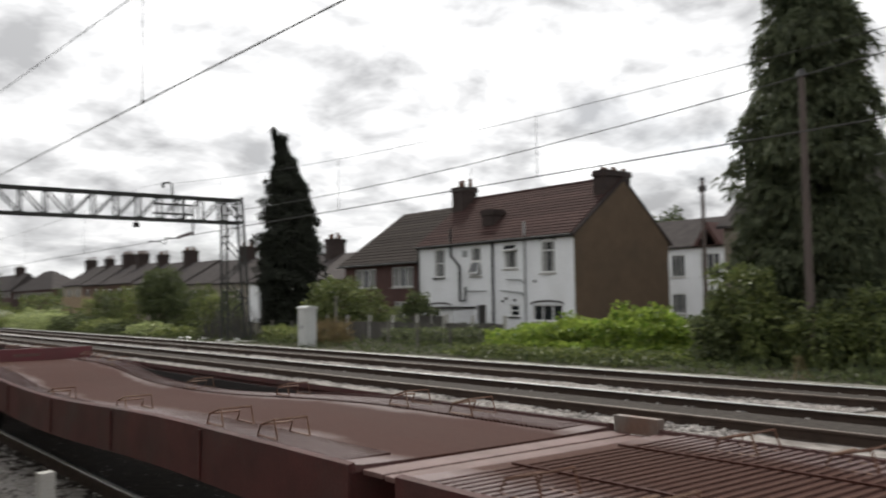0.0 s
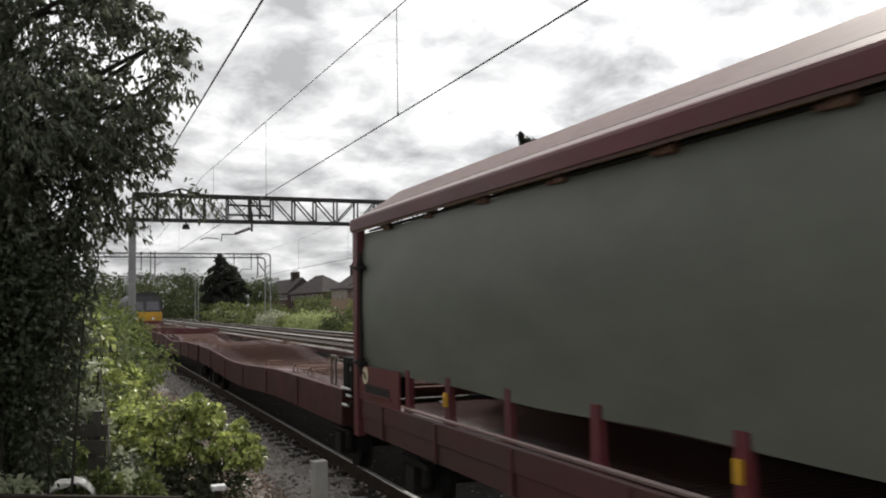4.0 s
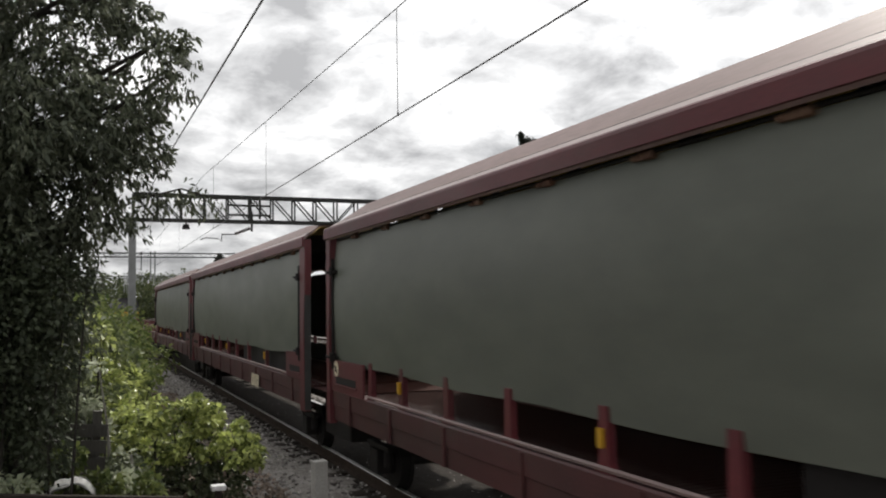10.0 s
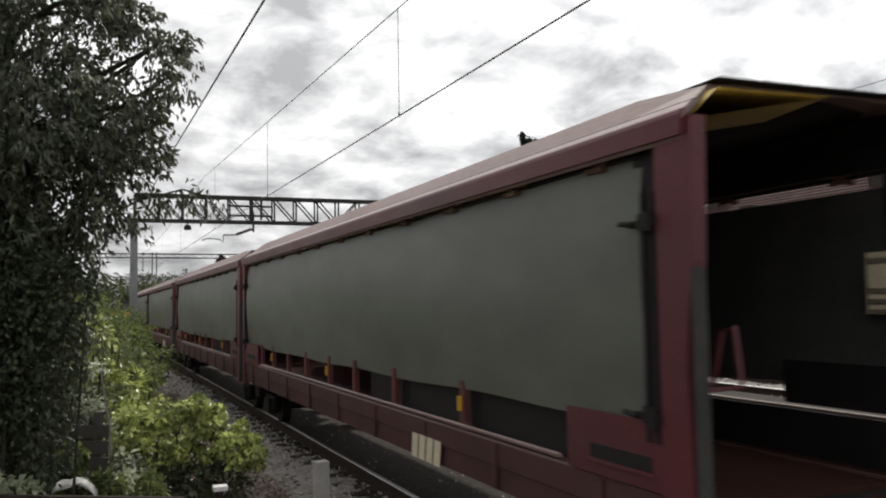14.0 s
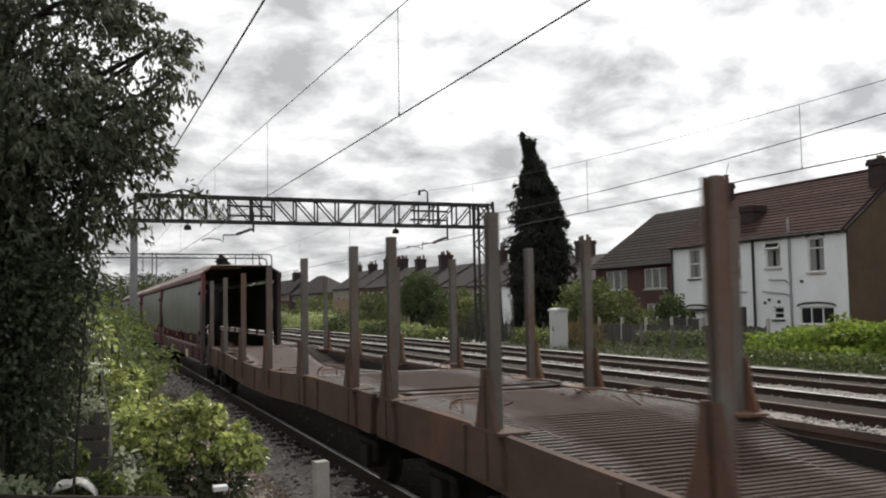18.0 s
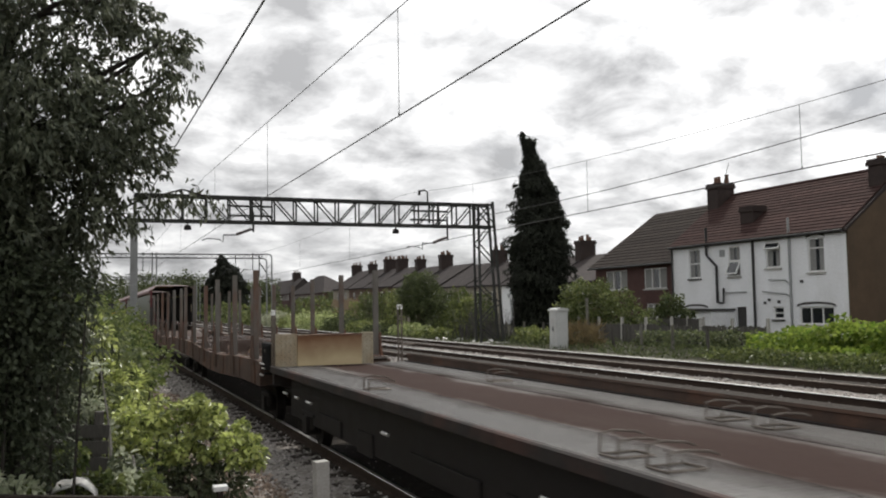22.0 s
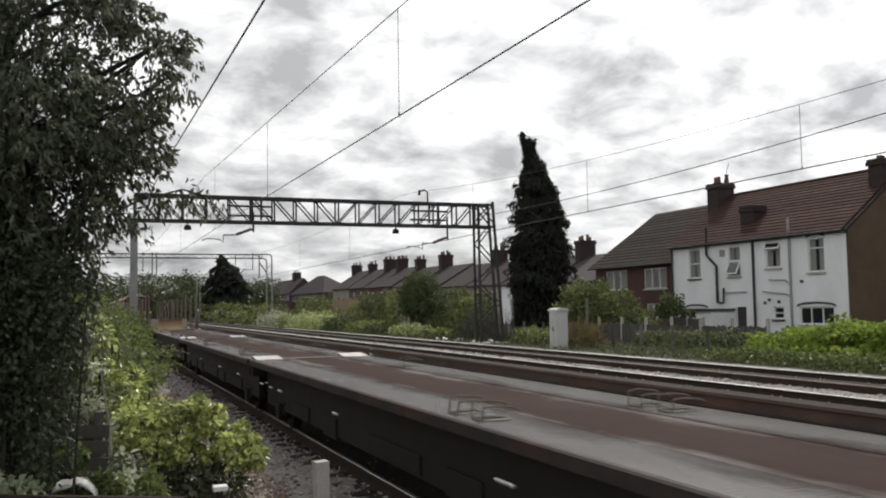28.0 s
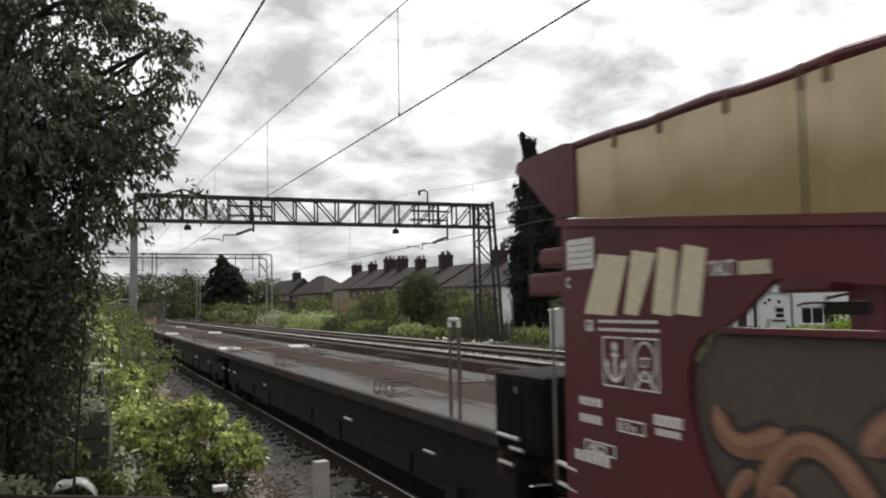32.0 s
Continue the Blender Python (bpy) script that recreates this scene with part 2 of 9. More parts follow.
TILE_GREY = material("weathered_grey_roof_tile", (0.058, 0.048, 0.042), (0.04, 0.034, 0.031), rough=0.9, spec=0.08, scale=3.5, fine=30, bump=0.15, random_piece=0.16)
TILE_BED = material("roof_under_tiles", (0.03, 0.02, 0.018), rough=0.9, scale=2, bump=0.1)
SLATE = material("grey_slate_roof", (0.066, 0.058, 0.056), (0.046, 0.041, 0.041), rough=0.9, spec=0.06, scale=1.3, fine=14, bump=0.2)
CHIMNEY = material("sooty_chimney_brick", (0.042, 0.027, 0.023), (0.028, 0.02, 0.018), rough=0.92, scale=3, fine=30, bump=0.25)
POT = material("clay_chimney_pot", (0.14, 0.075, 0.05), rough=0.85, scale=4, bump=0.1)
UPVC = material("white_window_frame", (0.74, 0.74, 0.72), (0.68, 0.68, 0.66), rough=0.45, scale=3, bump=0.02)
GLASS = material("dark_window_glass", (0.02, 0.023, 0.026), (0.03, 0.033, 0.036), rough=0.08, scale=0.8, fine=2, bump=0.02, spec=0.8)
CURTAIN = material("pale_net_curtain", (0.27, 0.27, 0.26), (0.19, 0.19, 0.185), rough=0.9, scale=6, bump=0.1, stretch=(1, 6, 1))
DARKPIPE = material("black_drainpipe", (0.025, 0.024, 0.024), rough=0.45, scale=5, bump=0.03)
GREYPIPE = material("grey_drainpipe", (0.33, 0.34, 0.34), rough=0.5, scale=5, bump=0.03)
WOOD_GREY = material("silvered_fence_timber", (0.095, 0.088, 0.078), (0.062, 0.058, 0.052), rough=0.9, scale=4, fine=50, bump=0.25, random_piece=0.2, stretch=(1, 1, 0.3))
WOOD_POLE = material("brown_timber_pole", (0.11, 0.085, 0.075), (0.08, 0.062, 0.055), rough=0.9, scale=4, fine=50, bump=0.3, stretch=(1, 1, 0.2))
STAKE = material("pale_bare_wood", (0.34, 0.32, 0.29), (0.22, 0.20, 0.18), rough=0.85, scale=6, fine=60, bump=0.2, stretch=(1, 1, 0.2))
BARK = material("dark_bark", (0.035, 0.029, 0.023), (0.022, 0.019, 0.016), rough=0.95, scale=6, fine=40, bump=0.6, stretch=(1, 1, 0.3))
LEAF_TREE = leaf_material("dull_green_willow_leaf", (0.046, 0.056, 0.035), (0.165, 0.18, 0.12), 0.26, 0.42)
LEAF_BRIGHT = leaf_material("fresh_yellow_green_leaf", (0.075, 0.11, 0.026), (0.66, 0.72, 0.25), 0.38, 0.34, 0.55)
# leaf darkened: the shade low under the near tree is in its colour
LEAF_SHADE = leaf_material("shade_dark_leaf", (0.032, 0.040, 0.024), (0.075, 0.088, 0.052), 0.12, 0.5, 0.2)
LEAF_FOOT = leaf_material("foot_shade_leaf", (0.035, 0.047, 0.024), (0.15, 0.17, 0.10), 0.3, 0.35)
LEAF_PALE = leaf_material("silvery_pale_leaf", (0.26, 0.30, 0.18), (0.60, 0.63, 0.47), 0.35, 0.4)
LEAF_MID = leaf_material("mid_green_leaf", (0.06, 0.09, 0.028), (0.22, 0.255, 0.085), 0.4, 0.65)
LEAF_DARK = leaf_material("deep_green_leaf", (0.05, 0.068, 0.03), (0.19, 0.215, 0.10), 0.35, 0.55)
LEAF_CONIFER = leaf_material("blackish_conifer_spray", (0.020, 0.023, 0.017), (0.036, 0.040, 0.028), 0.08, 0.75, 0.2)
LEAF_CEDAR = leaf_material("deep_green_conifer_spray", (0.038, 0.05, 0.026), (0.115, 0.13, 0.07), 0.2, 0.7)
DRY = leaf_material("dry_straw_stem", (0.24, 0.19, 0.10), (0.16, 0.12, 0.06), 0.2, 0.8)
BROWN_LEAF = leaf_material("dead_brown_leaf", (0.15, 0.11, 0.085), (0.42, 0.34, 0.285), 0.1, 0.7)
SPRAY_BLACK = material("dark_sprayed_line", (0.028, 0.022, 0.019), (0.045, 0.034, 0.027), rough=0.6, scale=4, bump=0.02)
ORANGE_PALE = material("pale_orange_spray", (0.34, 0.20, 0.13), (0.27, 0.15, 0.095), rough=0.6, scale=3, bump=0.02)
ORANGE_SPRAY = material("orange_spray_paint", (0.26, 0.125, 0.075), (0.20, 0.10, 0.065), rough=0.6, scale=3, bump=0.02)
GREY_PANEL = material("dirty_grey_side_panel", (0.090, 0.073, 0.054), (0.065, 0.053, 0.041), rough=0.6, scale=1.2, fine=25, bump=0.05, stain=(0.09, 0.07, 0.055), stain_amount=0.6)
LOCO_YELLOW = material("loco_warning_yellow", (0.62, 0.33, 0.01), (0.5, 0.27, 0.012), rough=0.5, scale=2, bump=0.03, stain=(0.2, 0.12, 0.04), stain_amount=0.5)
# grey-blue of the reflected sky is put into the base colour
WINDSCREEN = material("sky_tinted_windscreen", (0.12, 0.115, 0.135), (0.09, 0.088, 0.10), rough=0.2, scale=2, bump=0.01)
LOCO_GREY = material("loco_dark_paint", (0.022, 0.020, 0.024), (0.016, 0.015, 0.017), rough=0.5, scale=2, bump=0.05)
PLASTIC_WHITE = material("white_plastic", (0.75, 0.75, 0.74), rough=0.35, scale=4, bump=0.03)


# ---- building helpers ----
def box(bm, x0, x1, y0, y1, z0, z1, bevel=0.0):
    vs = [bm.verts.new((x, y, z)) for x in (x0, x1) for y in (y0, y1) for z in (z0, z1)]
    fs = [(0, 1, 3, 2), (4, 6, 7, 5), (0, 4, 5, 1), (2, 3, 7, 6), (0, 2, 6, 4), (1, 5, 7, 3)]
    faces = [bm.faces.new([vs[i] for i in f]) for f in fs]
    if bevel:
        edges = list({e for f in faces for e in f.edges})
        bmesh.ops.bevel(bm, geom=edges, offset=bevel, segments=2, profile=0.7, affect="EDGES")
    return bm


def rod(bm, a, b, r, r2=None, n=8):
    """A tapered round bar from a to b."""
    a, b = Vector(a), Vector(b)
    r2 = r if r2 is None else r2
    d = (b - a).normalized()
    u = d.orthogonal().normalized()
    v = d.cross(u)
    rings = []
    for p, q in ((a, r), (b, r2)):
        rings.append([bm.verts.new(p + (u * math.cos(t) + v * math.sin(t)) * q) for t in [2 * math.pi * i / n for i in range(n)]])
    for i in range(n):
        bm.faces.new((rings[0][i], rings[0][(i + 1) % n], rings[1][(i + 1) % n], rings[1][i]))
    bm.faces.new(rings[0][::-1])
    bm.faces.new(rings[1])
    return bm


def beam(bm, a, b, w, h):
    """A square bar from a to b, w wide and h high."""
    a, b = Vector(a), Vector(b)
    d = (b - a).normalized()
    side = d.cross(Vector((0, 0, 1)))
    side = side.normalized() if side.length > 1e-4 else Vector((1, 0, 0))
    up = side.cross(d)
    c = [(-w / 2, -h / 2), (w / 2, -h / 2), (w / 2, h / 2), (-w / 2, h / 2)]
    r0 = [bm.verts.new(a + side * x + up * y) for x, y in c]
    r1 = [bm.verts.new(b + side * x + up * y) for x, y in c]
    for i in range(4):
        bm.faces.new((r0[i], r0[(i + 1) % 4], r1[(i + 1) % 4], r1[i]))
    bm.faces.new(r0[::-1]), bm.faces.new(r1)
    return bm


def wire(bm, pts, r, n=5):
    """One continuous round bar bent through the points."""
    pts = [Vector(p) for p in pts]
    rings = []
    u = None
    for i, p in enumerate(pts):
        d = (pts[min(i + 1, len(pts) - 1)] - pts[max(i - 1, 0)])
        d = d.normalized() if d.length > 1e-6 else Vector((0, 0, 1))
        u = d.orthogonal().normalized() if u is None else (u - d * u.dot(d)).normalized() if (u - d * u.dot(d)).length > 1e-3 else d.orthogonal().normalized()
        v = d.cross(u)
        rings.append([bm.verts.new(p + (u * math.cos(t) + v * math.sin(t)) * r) for t in [2 * math.pi * k / n for k in range(n)]])
    for a, b in zip(rings, rings[1:]):
        for i in range(n):
            bm.faces.new((a[i], a[(i + 1) % n], b[(i + 1) % n], b[i]))
    bm.faces.new(rings[0][::-1])
    bm.faces.new(rings[-1])
    return bm


def sweep(bm, profile, ys, lift=lambda y: 0.0, closed=True):
    """A cross-section (x, z) carried along y."""
    rings = [[bm.verts.new((x, y, z + lift(y))) for x, z in profile] for y in ys]
    n = len(profile)
    for a, b in zip(rings, rings[1:]):
        for i in range(n if closed else n - 1):
            bm.faces.new((a[i], a[(i + 1) % n], b[(i + 1) % n], b[i]))
    if closed:
        bm.faces.new(rings[0][::-1]), bm.faces.new(rings[-1])
    return bm


def plate(bm, outline, x, thick):
    """A flat plate in the y-z plane, with its outer face at x and its thickness towards +x."""
    f0 = [bm.verts.new((x, y, z)) for y, z in outline]
    f1 = [bm.verts.new((x + thick, y, z)) for y, z in outline]
    n = len(outline)
    bm.faces.new(f0), bm.faces.new(f1[::-1])
    for i in range(n):
        bm.faces.new((f0[i], f1[i], f1[(i + 1) % n], f0[(i + 1) % n]))
    return bm


def mesh_of(name, bm, mat, smooth=False):
    bmesh.ops.recalc_face_normals(bm, faces=bm.faces)
    me = bpy.data.meshes.new(name)
    bm.to_mesh(me)
    bm.free()
    me.materials.append(mat)
    if smooth:
        for p in me.polygons:
            p.use_smooth = True
    return me


def part(name, bm, mat, parent, label="", at=None, smooth=False, kind=""):
    ob = new(name, mesh_of(name, bm, mat, smooth))
    ob.parent = parent
    if at is not None:
        ob.matrix_basis = at
    return tagged(ob, label, kind=kind)


def share(name, me, parent, at):
    ob = new(name, me)
    ob.parent = parent
    ob.matrix_basis = at
    return ob


def thing(name, label, category, group="", kind="", at=None):
    ob = new(name)
    if at is not None:
        ob.matrix_basis = at
    return tagged(ob, label, category, group, kind)


def solo(name, bm, mat, label, category, group="", kind="", at=None, smooth=False):
    ob = new(name, mesh_of(name, bm, mat, smooth))
    if at is not None:
        ob.matrix_basis = at
    return tagged(ob, label, category, group, kind)


def quick_mesh(name, verts, faces, mat):
    """A mesh from arrays: verts (n, 3), faces (m, k)."""
    verts, faces = np.asarray(verts, np.float32), np.asarray(faces, np.int32)
    me = bpy.data.meshes.new(name)
    m, k = faces.shape
    me.vertices.add(len(verts))
    me.vertices.foreach_set("co", verts.ravel())
    me.loops.add(m * k)
    me.loops.foreach_set("vertex_index", faces.ravel())
    me.polygons.add(m)
    me.polygons.foreach_set("loop_start", np.arange(m, dtype=np.int32) * k)
    me.update(calc_edges=True)
    me.validate()
    me.materials.append(mat)
    return me


def unit(v):
    return v / np.maximum(np.linalg.norm(v, axis=1, keepdims=True), 1e-6)


def leaves(name, pts, dirs, length, width, mat, rng, fold=0.25, flat=0.0):
    """Pointed leaves: each a folded lozenge that starts at its point and runs along its direction; flat turns its face to the sky."""
    n = len(pts)
    d = unit(dirs)
    s = unit(np.cross(d, unit(rng.normal(size=(n, 3))) + np.array([0, -0.25, 1.0]) * flat))
    nrm = np.cross(s, d)
    ln = length * rng.uniform(0.6, 1.3, (n, 1))
    wd = width * rng.uniform(0.7, 1.25, (n, 1))
    base, tip = pts, pts + d * ln - np.array([0, 0, 0.12]) * ln
    l = pts + d * ln * 0.45 + s * wd * 0.5 + nrm * wd * fold
    r = pts + d * ln * 0.45 - s * wd * 0.5 + nrm * wd * fold
    verts = np.stack([base, l, tip, r], 1).reshape(-1, 3)
    i = np.arange(n)[:, None] * 4
    faces = np.concatenate([i + [0, 2, 1], i + [0, 3, 2]], 0)
    return quick_mesh(name, verts, faces, mat)


def clump_points(rng, blobs, count, shell=0.55):
    """Points in rough ellipsoids (x, y, z, rx, ry, rz), most of them near the surface, and the way outwards."""
    vol = np.array([b[3] * b[4] * b[5] for b in blobs]) ** 0.75
    pick = rng.choice(len(blobs), count, p=vol / vol.sum())
    b = np.array(blobs)[pick]
    u = unit(rng.normal(size=(count, 3)))
    # lumps make the outline uneven
    k = 1 + 0.22 * np.sin(u[:, 0] * 7 + b[:, 0] * 5) * np.sin(u[:, 1] * 6 + b[:, 1] * 3) + 0.18 * np.sin(u[:, 2] * 9 + b[:, 2] * 4)
    r = (shell + (1 - shell) * rng.random(count) ** 0.6) * k
    return b[:, :3] + u * b[:, 3:] * r[:, None], u


def shrub(name, blobs, count, length, width, mat, label, category, seed, group="", stems=6, kind="", foot=None, droop=0.4, max_stemmed=999, flat=0.6):
    rng = np.random.default_rng(seed)
    ob = thing(name, label, category, group, kind)
    pts, u = clump_points(rng, blobs, count)
    ob.matrix_basis = Matrix.Translation((blobs[0][0], blobs[0][1], foot if foot is not None else blobs[0][2] - blobs[0][5]))
    org = np.array(ob.matrix_basis.translation)
    pts = pts - org
    pts[:, 2] = np.maximum(pts[:, 2], 0.02)
    d = u + rng.normal(size=u.shape) * 0.7 - np.array([0, 0, droop])
    me = leaves("foliage", pts, d, length, width, mat, rng, flat=flat)
    fo = new("foliage", me)
    fo.parent = ob
    bm = bmesh.new()
    for b in blobs[:max_stemmed]:
        for _ in range(stems):
            a = rng.uniform(0, 6.28)
            top = Vector((b[0] + math.cos(a) * b[3] * 0.75, b[1] + math.sin(a) * b[4] * 0.75, b[2] + b[5] * rng.uniform(0.0, 0.8))) - Vector(org)
            low = Vector((b[0] + math.cos(a) * b[3] * 0.2 - org[0], b[1] + math.sin(a) * b[4] * 0.2 - org[1], 0.0))
            m = low.lerp(top, 0.55) + Vector((0, 0, 0.12))
            rr = min(0.02, 0.012 + 0.004 * b[5])
            rod(bm, low, m, rr, rr * 0.7, 5), rod(bm, m, top, rr * 0.7, rr * 0.3, 5)
    if stems:
        part("stem_tangle", bm, BARK, ob, kind="stuff")
    else:
        bm.free()
    return ob


# ---- ground: one sheet to the horizon, with the two track beds at their heights ----
PROFILE = [(-3000, 0.5), (-60, 0.6), (-6, 0.75), (-1.2, 0.66), (0.0, 0.48), (0.9, 0.2), (1.7, -0.1), (2.3, -0.3), (6.5, -0.35), (7.2, -0.15), (8.0, 0.38), (8.5, 0.46), (14.9, 0.46), (15.8, 0.44), (17.0, 0.50), (20.0, 0.55), (30.0, 0.5), (60, 0.45), (300, 0.5), (3000, 0.5)]


def ground_z(x):
    return float(np.interp(x, [p[0] for p in PROFILE], [p[1] for p in PROFILE]))


def build_ground():
    xs = sorted(set([p[0] for p in PROFILE] + [i * 0.6 for i in range(-12, 60)]))
    ys = [-3000, -300, -60] + [-20 + 1.2 * i for i in range(70)] + [70 + 6 * i for i in range(24)] + [300, 700, 3000]
    rng = np.random.default_rng(3)
    v = np.array([(x, y, ground_z(x) + (rng.uniform(-0.03, 0.03) if abs(x) < 40 and abs(y) < 100 else 0)) for y in ys for x in xs])
    nx = len(xs)
    f = np.array([(j * nx + i, j * nx + i + 1, (j + 1) * nx + i + 1, (j + 1) * nx + i) for j in range(len(ys) - 1) for i in range(nx - 1)])
    tagged(new("ground", quick_mesh("ground", v, f, GRASS_GROUND)), "rough grassy railway land running out to the horizon", "ground", kind="structure")
    # ballast beds lie on the sheet
    for nm, prof, lab in (("ballast_near", [(1.75, -0.12), (2.45, -0.2), (3.1, -0.185), (5.75, -0.185), (6.4, -0.24), (7.3, -0.12), (8.0, 0.42), (8.55, 0.632), (14.8, 0.632), (15.5, 0.50), (16.0, 0.44)], "grey stone ballast under the railway tracks"),
                          ("earth_slope", [(6.35, -0.225), (7.25, -0.105), (7.95, 0.40), (8.3, 0.53)], "brown earth slope below the raised track bed"),
                          ("dirt_strip", [(0.35, 0.44), (0.9, 0.24), (1.35, 0.08), (1.9, -0.11)], "brown leaf-littered earth beside the ballast")):
        ys = [-20 + 0.5 * i for i in range(200)] + [80 + 10 * i for i in range(30)]
        rng = np.random.default_rng(5)
        fine = []
        for (x0, z0), (x1, z1) in zip(prof, prof[1:]):
            k = max(1, int((x1 - x0) / 0.3))
            fine += [(x0 + (x1 - x0) * i / k, z0 + (z1 - z0) * i / k) for i in range(k)]
        fine.append(prof[-1])
        v = np.array([(x, y, z + rng.uniform(-0.02, 0.02)) for y in ys for x, z in fine])
        nx = len(fine)
        f = np.array([(j * nx + i, j * nx + i + 1, (j + 1) * nx + i + 1, (j + 1) * nx + i) for j in range(len(ys) - 1) for i in range(nx - 1)])
        tagged(new(nm, quick_mesh(nm, v, f, BALLAST if nm == "ballast_near" else DIRT)), lab, "ballast" if nm == "ballast_near" else "ground", kind="structure")


def scatter_stones(name, count, area, mat, label, seed, size, zf, category="ballast"):
    """Loose stones: low, broken lumps lying on the bed."""
    rng = np.random.default_rng(seed)
    x = rng.uniform(area[0], area[1], count)
    y = area[2] + (area[3] - area[2]) * rng.random(count) ** 1.6
    z = zf(x)
    base = np.array([(1, 0, 0), (0.3, 0.9, 0.1), (-0.8, 0.5, 0), (-0.7, -0.6, 0.1), (0.4, -0.9, 0), (0.1, 0.1, 0.75), (0, 0, -0.5)])
    fac = np.array([(0, 1, 5), (1, 2, 5), (2, 3, 5), (3, 4, 5), (4, 0, 5), (1, 0, 6), (2, 1, 6), (3, 2, 6), (4, 3, 6), (0, 4, 6)])
    a = rng.uniform(0, 6.28, count)
    s = size * rng.uniform(0.5, 1.4, count)
    v = base[None] * s[:, None, None] * rng.uniform(0.65, 1.25, (count, 7, 3))
    c, sn = np.cos(a)[:, None], np.sin(a)[:, None]
    tilt = rng.uniform(-0.5, 0.5, count)[:, None]
    vx, vy, vz = v[..., 0] * c - v[..., 1] * sn, v[..., 0] * sn + v[..., 1] * c, v[..., 2] + v[..., 0] * tilt
    v = np.stack([vx + x[:, None], vy + y[:, None], vz + z[:, None]], -1).reshape(-1, 3)
    f = (np.arange(count)[:, None, None] * 7 + fac[None]).reshape(-1, 3)
    tagged(new(name, quick_mesh(name, v, f, mat)), label, category, kind="stuff")


# ---- railway tracks ----
TRAIN_X = 4.42
RAIL_PROFILE = [(-0.07, 0.0), (0.07, 0.0), (0.07, 0.014), (0.012, 0.03), (0.012, 0.115), (0.035, 0.125), (0.035, 0.152), (-0.035, 0.152), (-0.035, 0.125), (-0.012, 0.115), (-0.012, 0.03), (-0.07, 0.014)]


def build_track(x, z, label, sleeper_mat, y0, y1, sl0, sl1, oil_shade=False, wide=False):
    tr = thing("railway_track", label, "railway track", "railway tracks", at=Matrix.Translation((x, 0, z)))
    ys = [y0, -20, 0, 20, 60, 120, y1]
    for sx in (-0.7525, 0.7525):
        bm = bmesh.new()
        sweep(bm, [(px + sx, pz - 0.16) for px, pz in RAIL_PROFILE], ys)
        rail = part("rail", bm, RAIL_SIDE, tr)
        # nearer rail of each far track gets a dull head that doesn't glint
        bm = bmesh.new()
        sweep(bm, [(sx - 0.033, -0.0078), (sx + 0.033, -0.0078), (sx + 0.028, 0.0), (sx - 0.028, 0.0)], ys)
        part("running_surface", bm, DULL_STEEL if oil_shade is True and sx < 0 else BRIGHT, rail, "dull rail head" if oil_shade is True and sx < 0 else "polished bright rail head")
    # dark sheet: oil stain on far tracks, the train's shade on the near one
    if oil_shade:
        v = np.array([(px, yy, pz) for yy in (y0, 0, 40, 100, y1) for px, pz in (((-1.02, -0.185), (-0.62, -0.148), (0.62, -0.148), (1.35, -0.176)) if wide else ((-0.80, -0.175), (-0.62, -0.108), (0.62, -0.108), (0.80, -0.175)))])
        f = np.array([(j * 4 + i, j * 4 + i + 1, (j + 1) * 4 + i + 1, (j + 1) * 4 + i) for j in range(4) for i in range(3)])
        ob = new("stain_shade_ballast", quick_mesh("stain_shade_ballast", v, f, OIL_SHADE))
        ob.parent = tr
        tagged(ob, "dark bed: oil stain, and the train's shade on the near track")
    bm = bmesh.new()
    box(bm, -1.25, 1.25, -0.125, 0.125, -0.32, -0.172, 0.015)
    for sx in (-0.7525, 0.7525):
        box(bm, sx - 0.17, sx + 0.17, -0.09, 0.09, -0.175, -0.150)
    me = mesh_of("sleeper", bm, sleeper_mat)
    rng = random.Random(7)
    y = sl0
    while y < sl1:
        share("sleeper", me, tr, pose(rng.uniform(-0.02, 0.02), y + rng.uniform(-0.02, 0.02), rng.uniform(-0.008, 0.008), 0, 0, rng.uniform(-0.8, 0.8)))
        y += 0.65
    return tr


RUST_SIDE = material("rust_brown_side_plate", (0.095, 0.064, 0.05), (0.065, 0.046, 0.038), spec=0.2, rough=0.75, scale=1.3, fine=40, bump=0.12, stain=(0.16, 0.08, 0.05), stain_scale=0.9, stain_amount=0.65)
GREY_SIDE = material("grimy_grey_sill", (0.034, 0.03, 0.028), (0.024, 0.021, 0.02), spec=0.2, rough=0.7, scale=2, fine=40, bump=0.1, stain=(0.09, 0.04, 0.03), stain_amount=0.5)
POST_WIRE = material("dull_steel_rod", (0.16, 0.14, 0.12), (0.11, 0.085, 0.07), rough=0.5, metal=0.4, scale=8, bump=0.05)
BRIGHT_PLATE = material("worn_bright_plate", (0.62, 0.60, 0.58), (0.40, 0.36, 0.34), rough=0.36, metal=0.85, scale=5, fine=40, bump=0.04, stain=(0.12, 0.08, 0.07), stain_scale=2.5, stain_amount=0.8)
PINK_PLATE = material("pinkish_bridge_plate", (0.14, 0.08, 0.072), (0.095, 0.052, 0.046), spec=0.2, rough=0.55, scale=2, fine=40, bump=0.1, stain=(0.08, 0.045, 0.04), stain_amount=0.6)
PALE_MESH = material("pale_perforated_steel", (0.40, 0.36, 0.27), (0.30, 0.25, 0.17), rough=0.6, scale=3, fine=40, bump=0.08, stain=(0.26, 0.17, 0.09), stain_amount=0.6)
TROUGH = material("weathered_trough_concrete", (0.20, 0.19, 0.165), (0.13, 0.125, 0.105), rough=0.9, scale=4, fine=50, bump=0.2, stain=(0.09, 0.085, 0.05), stain_amount=0.6, random_piece=0.25)


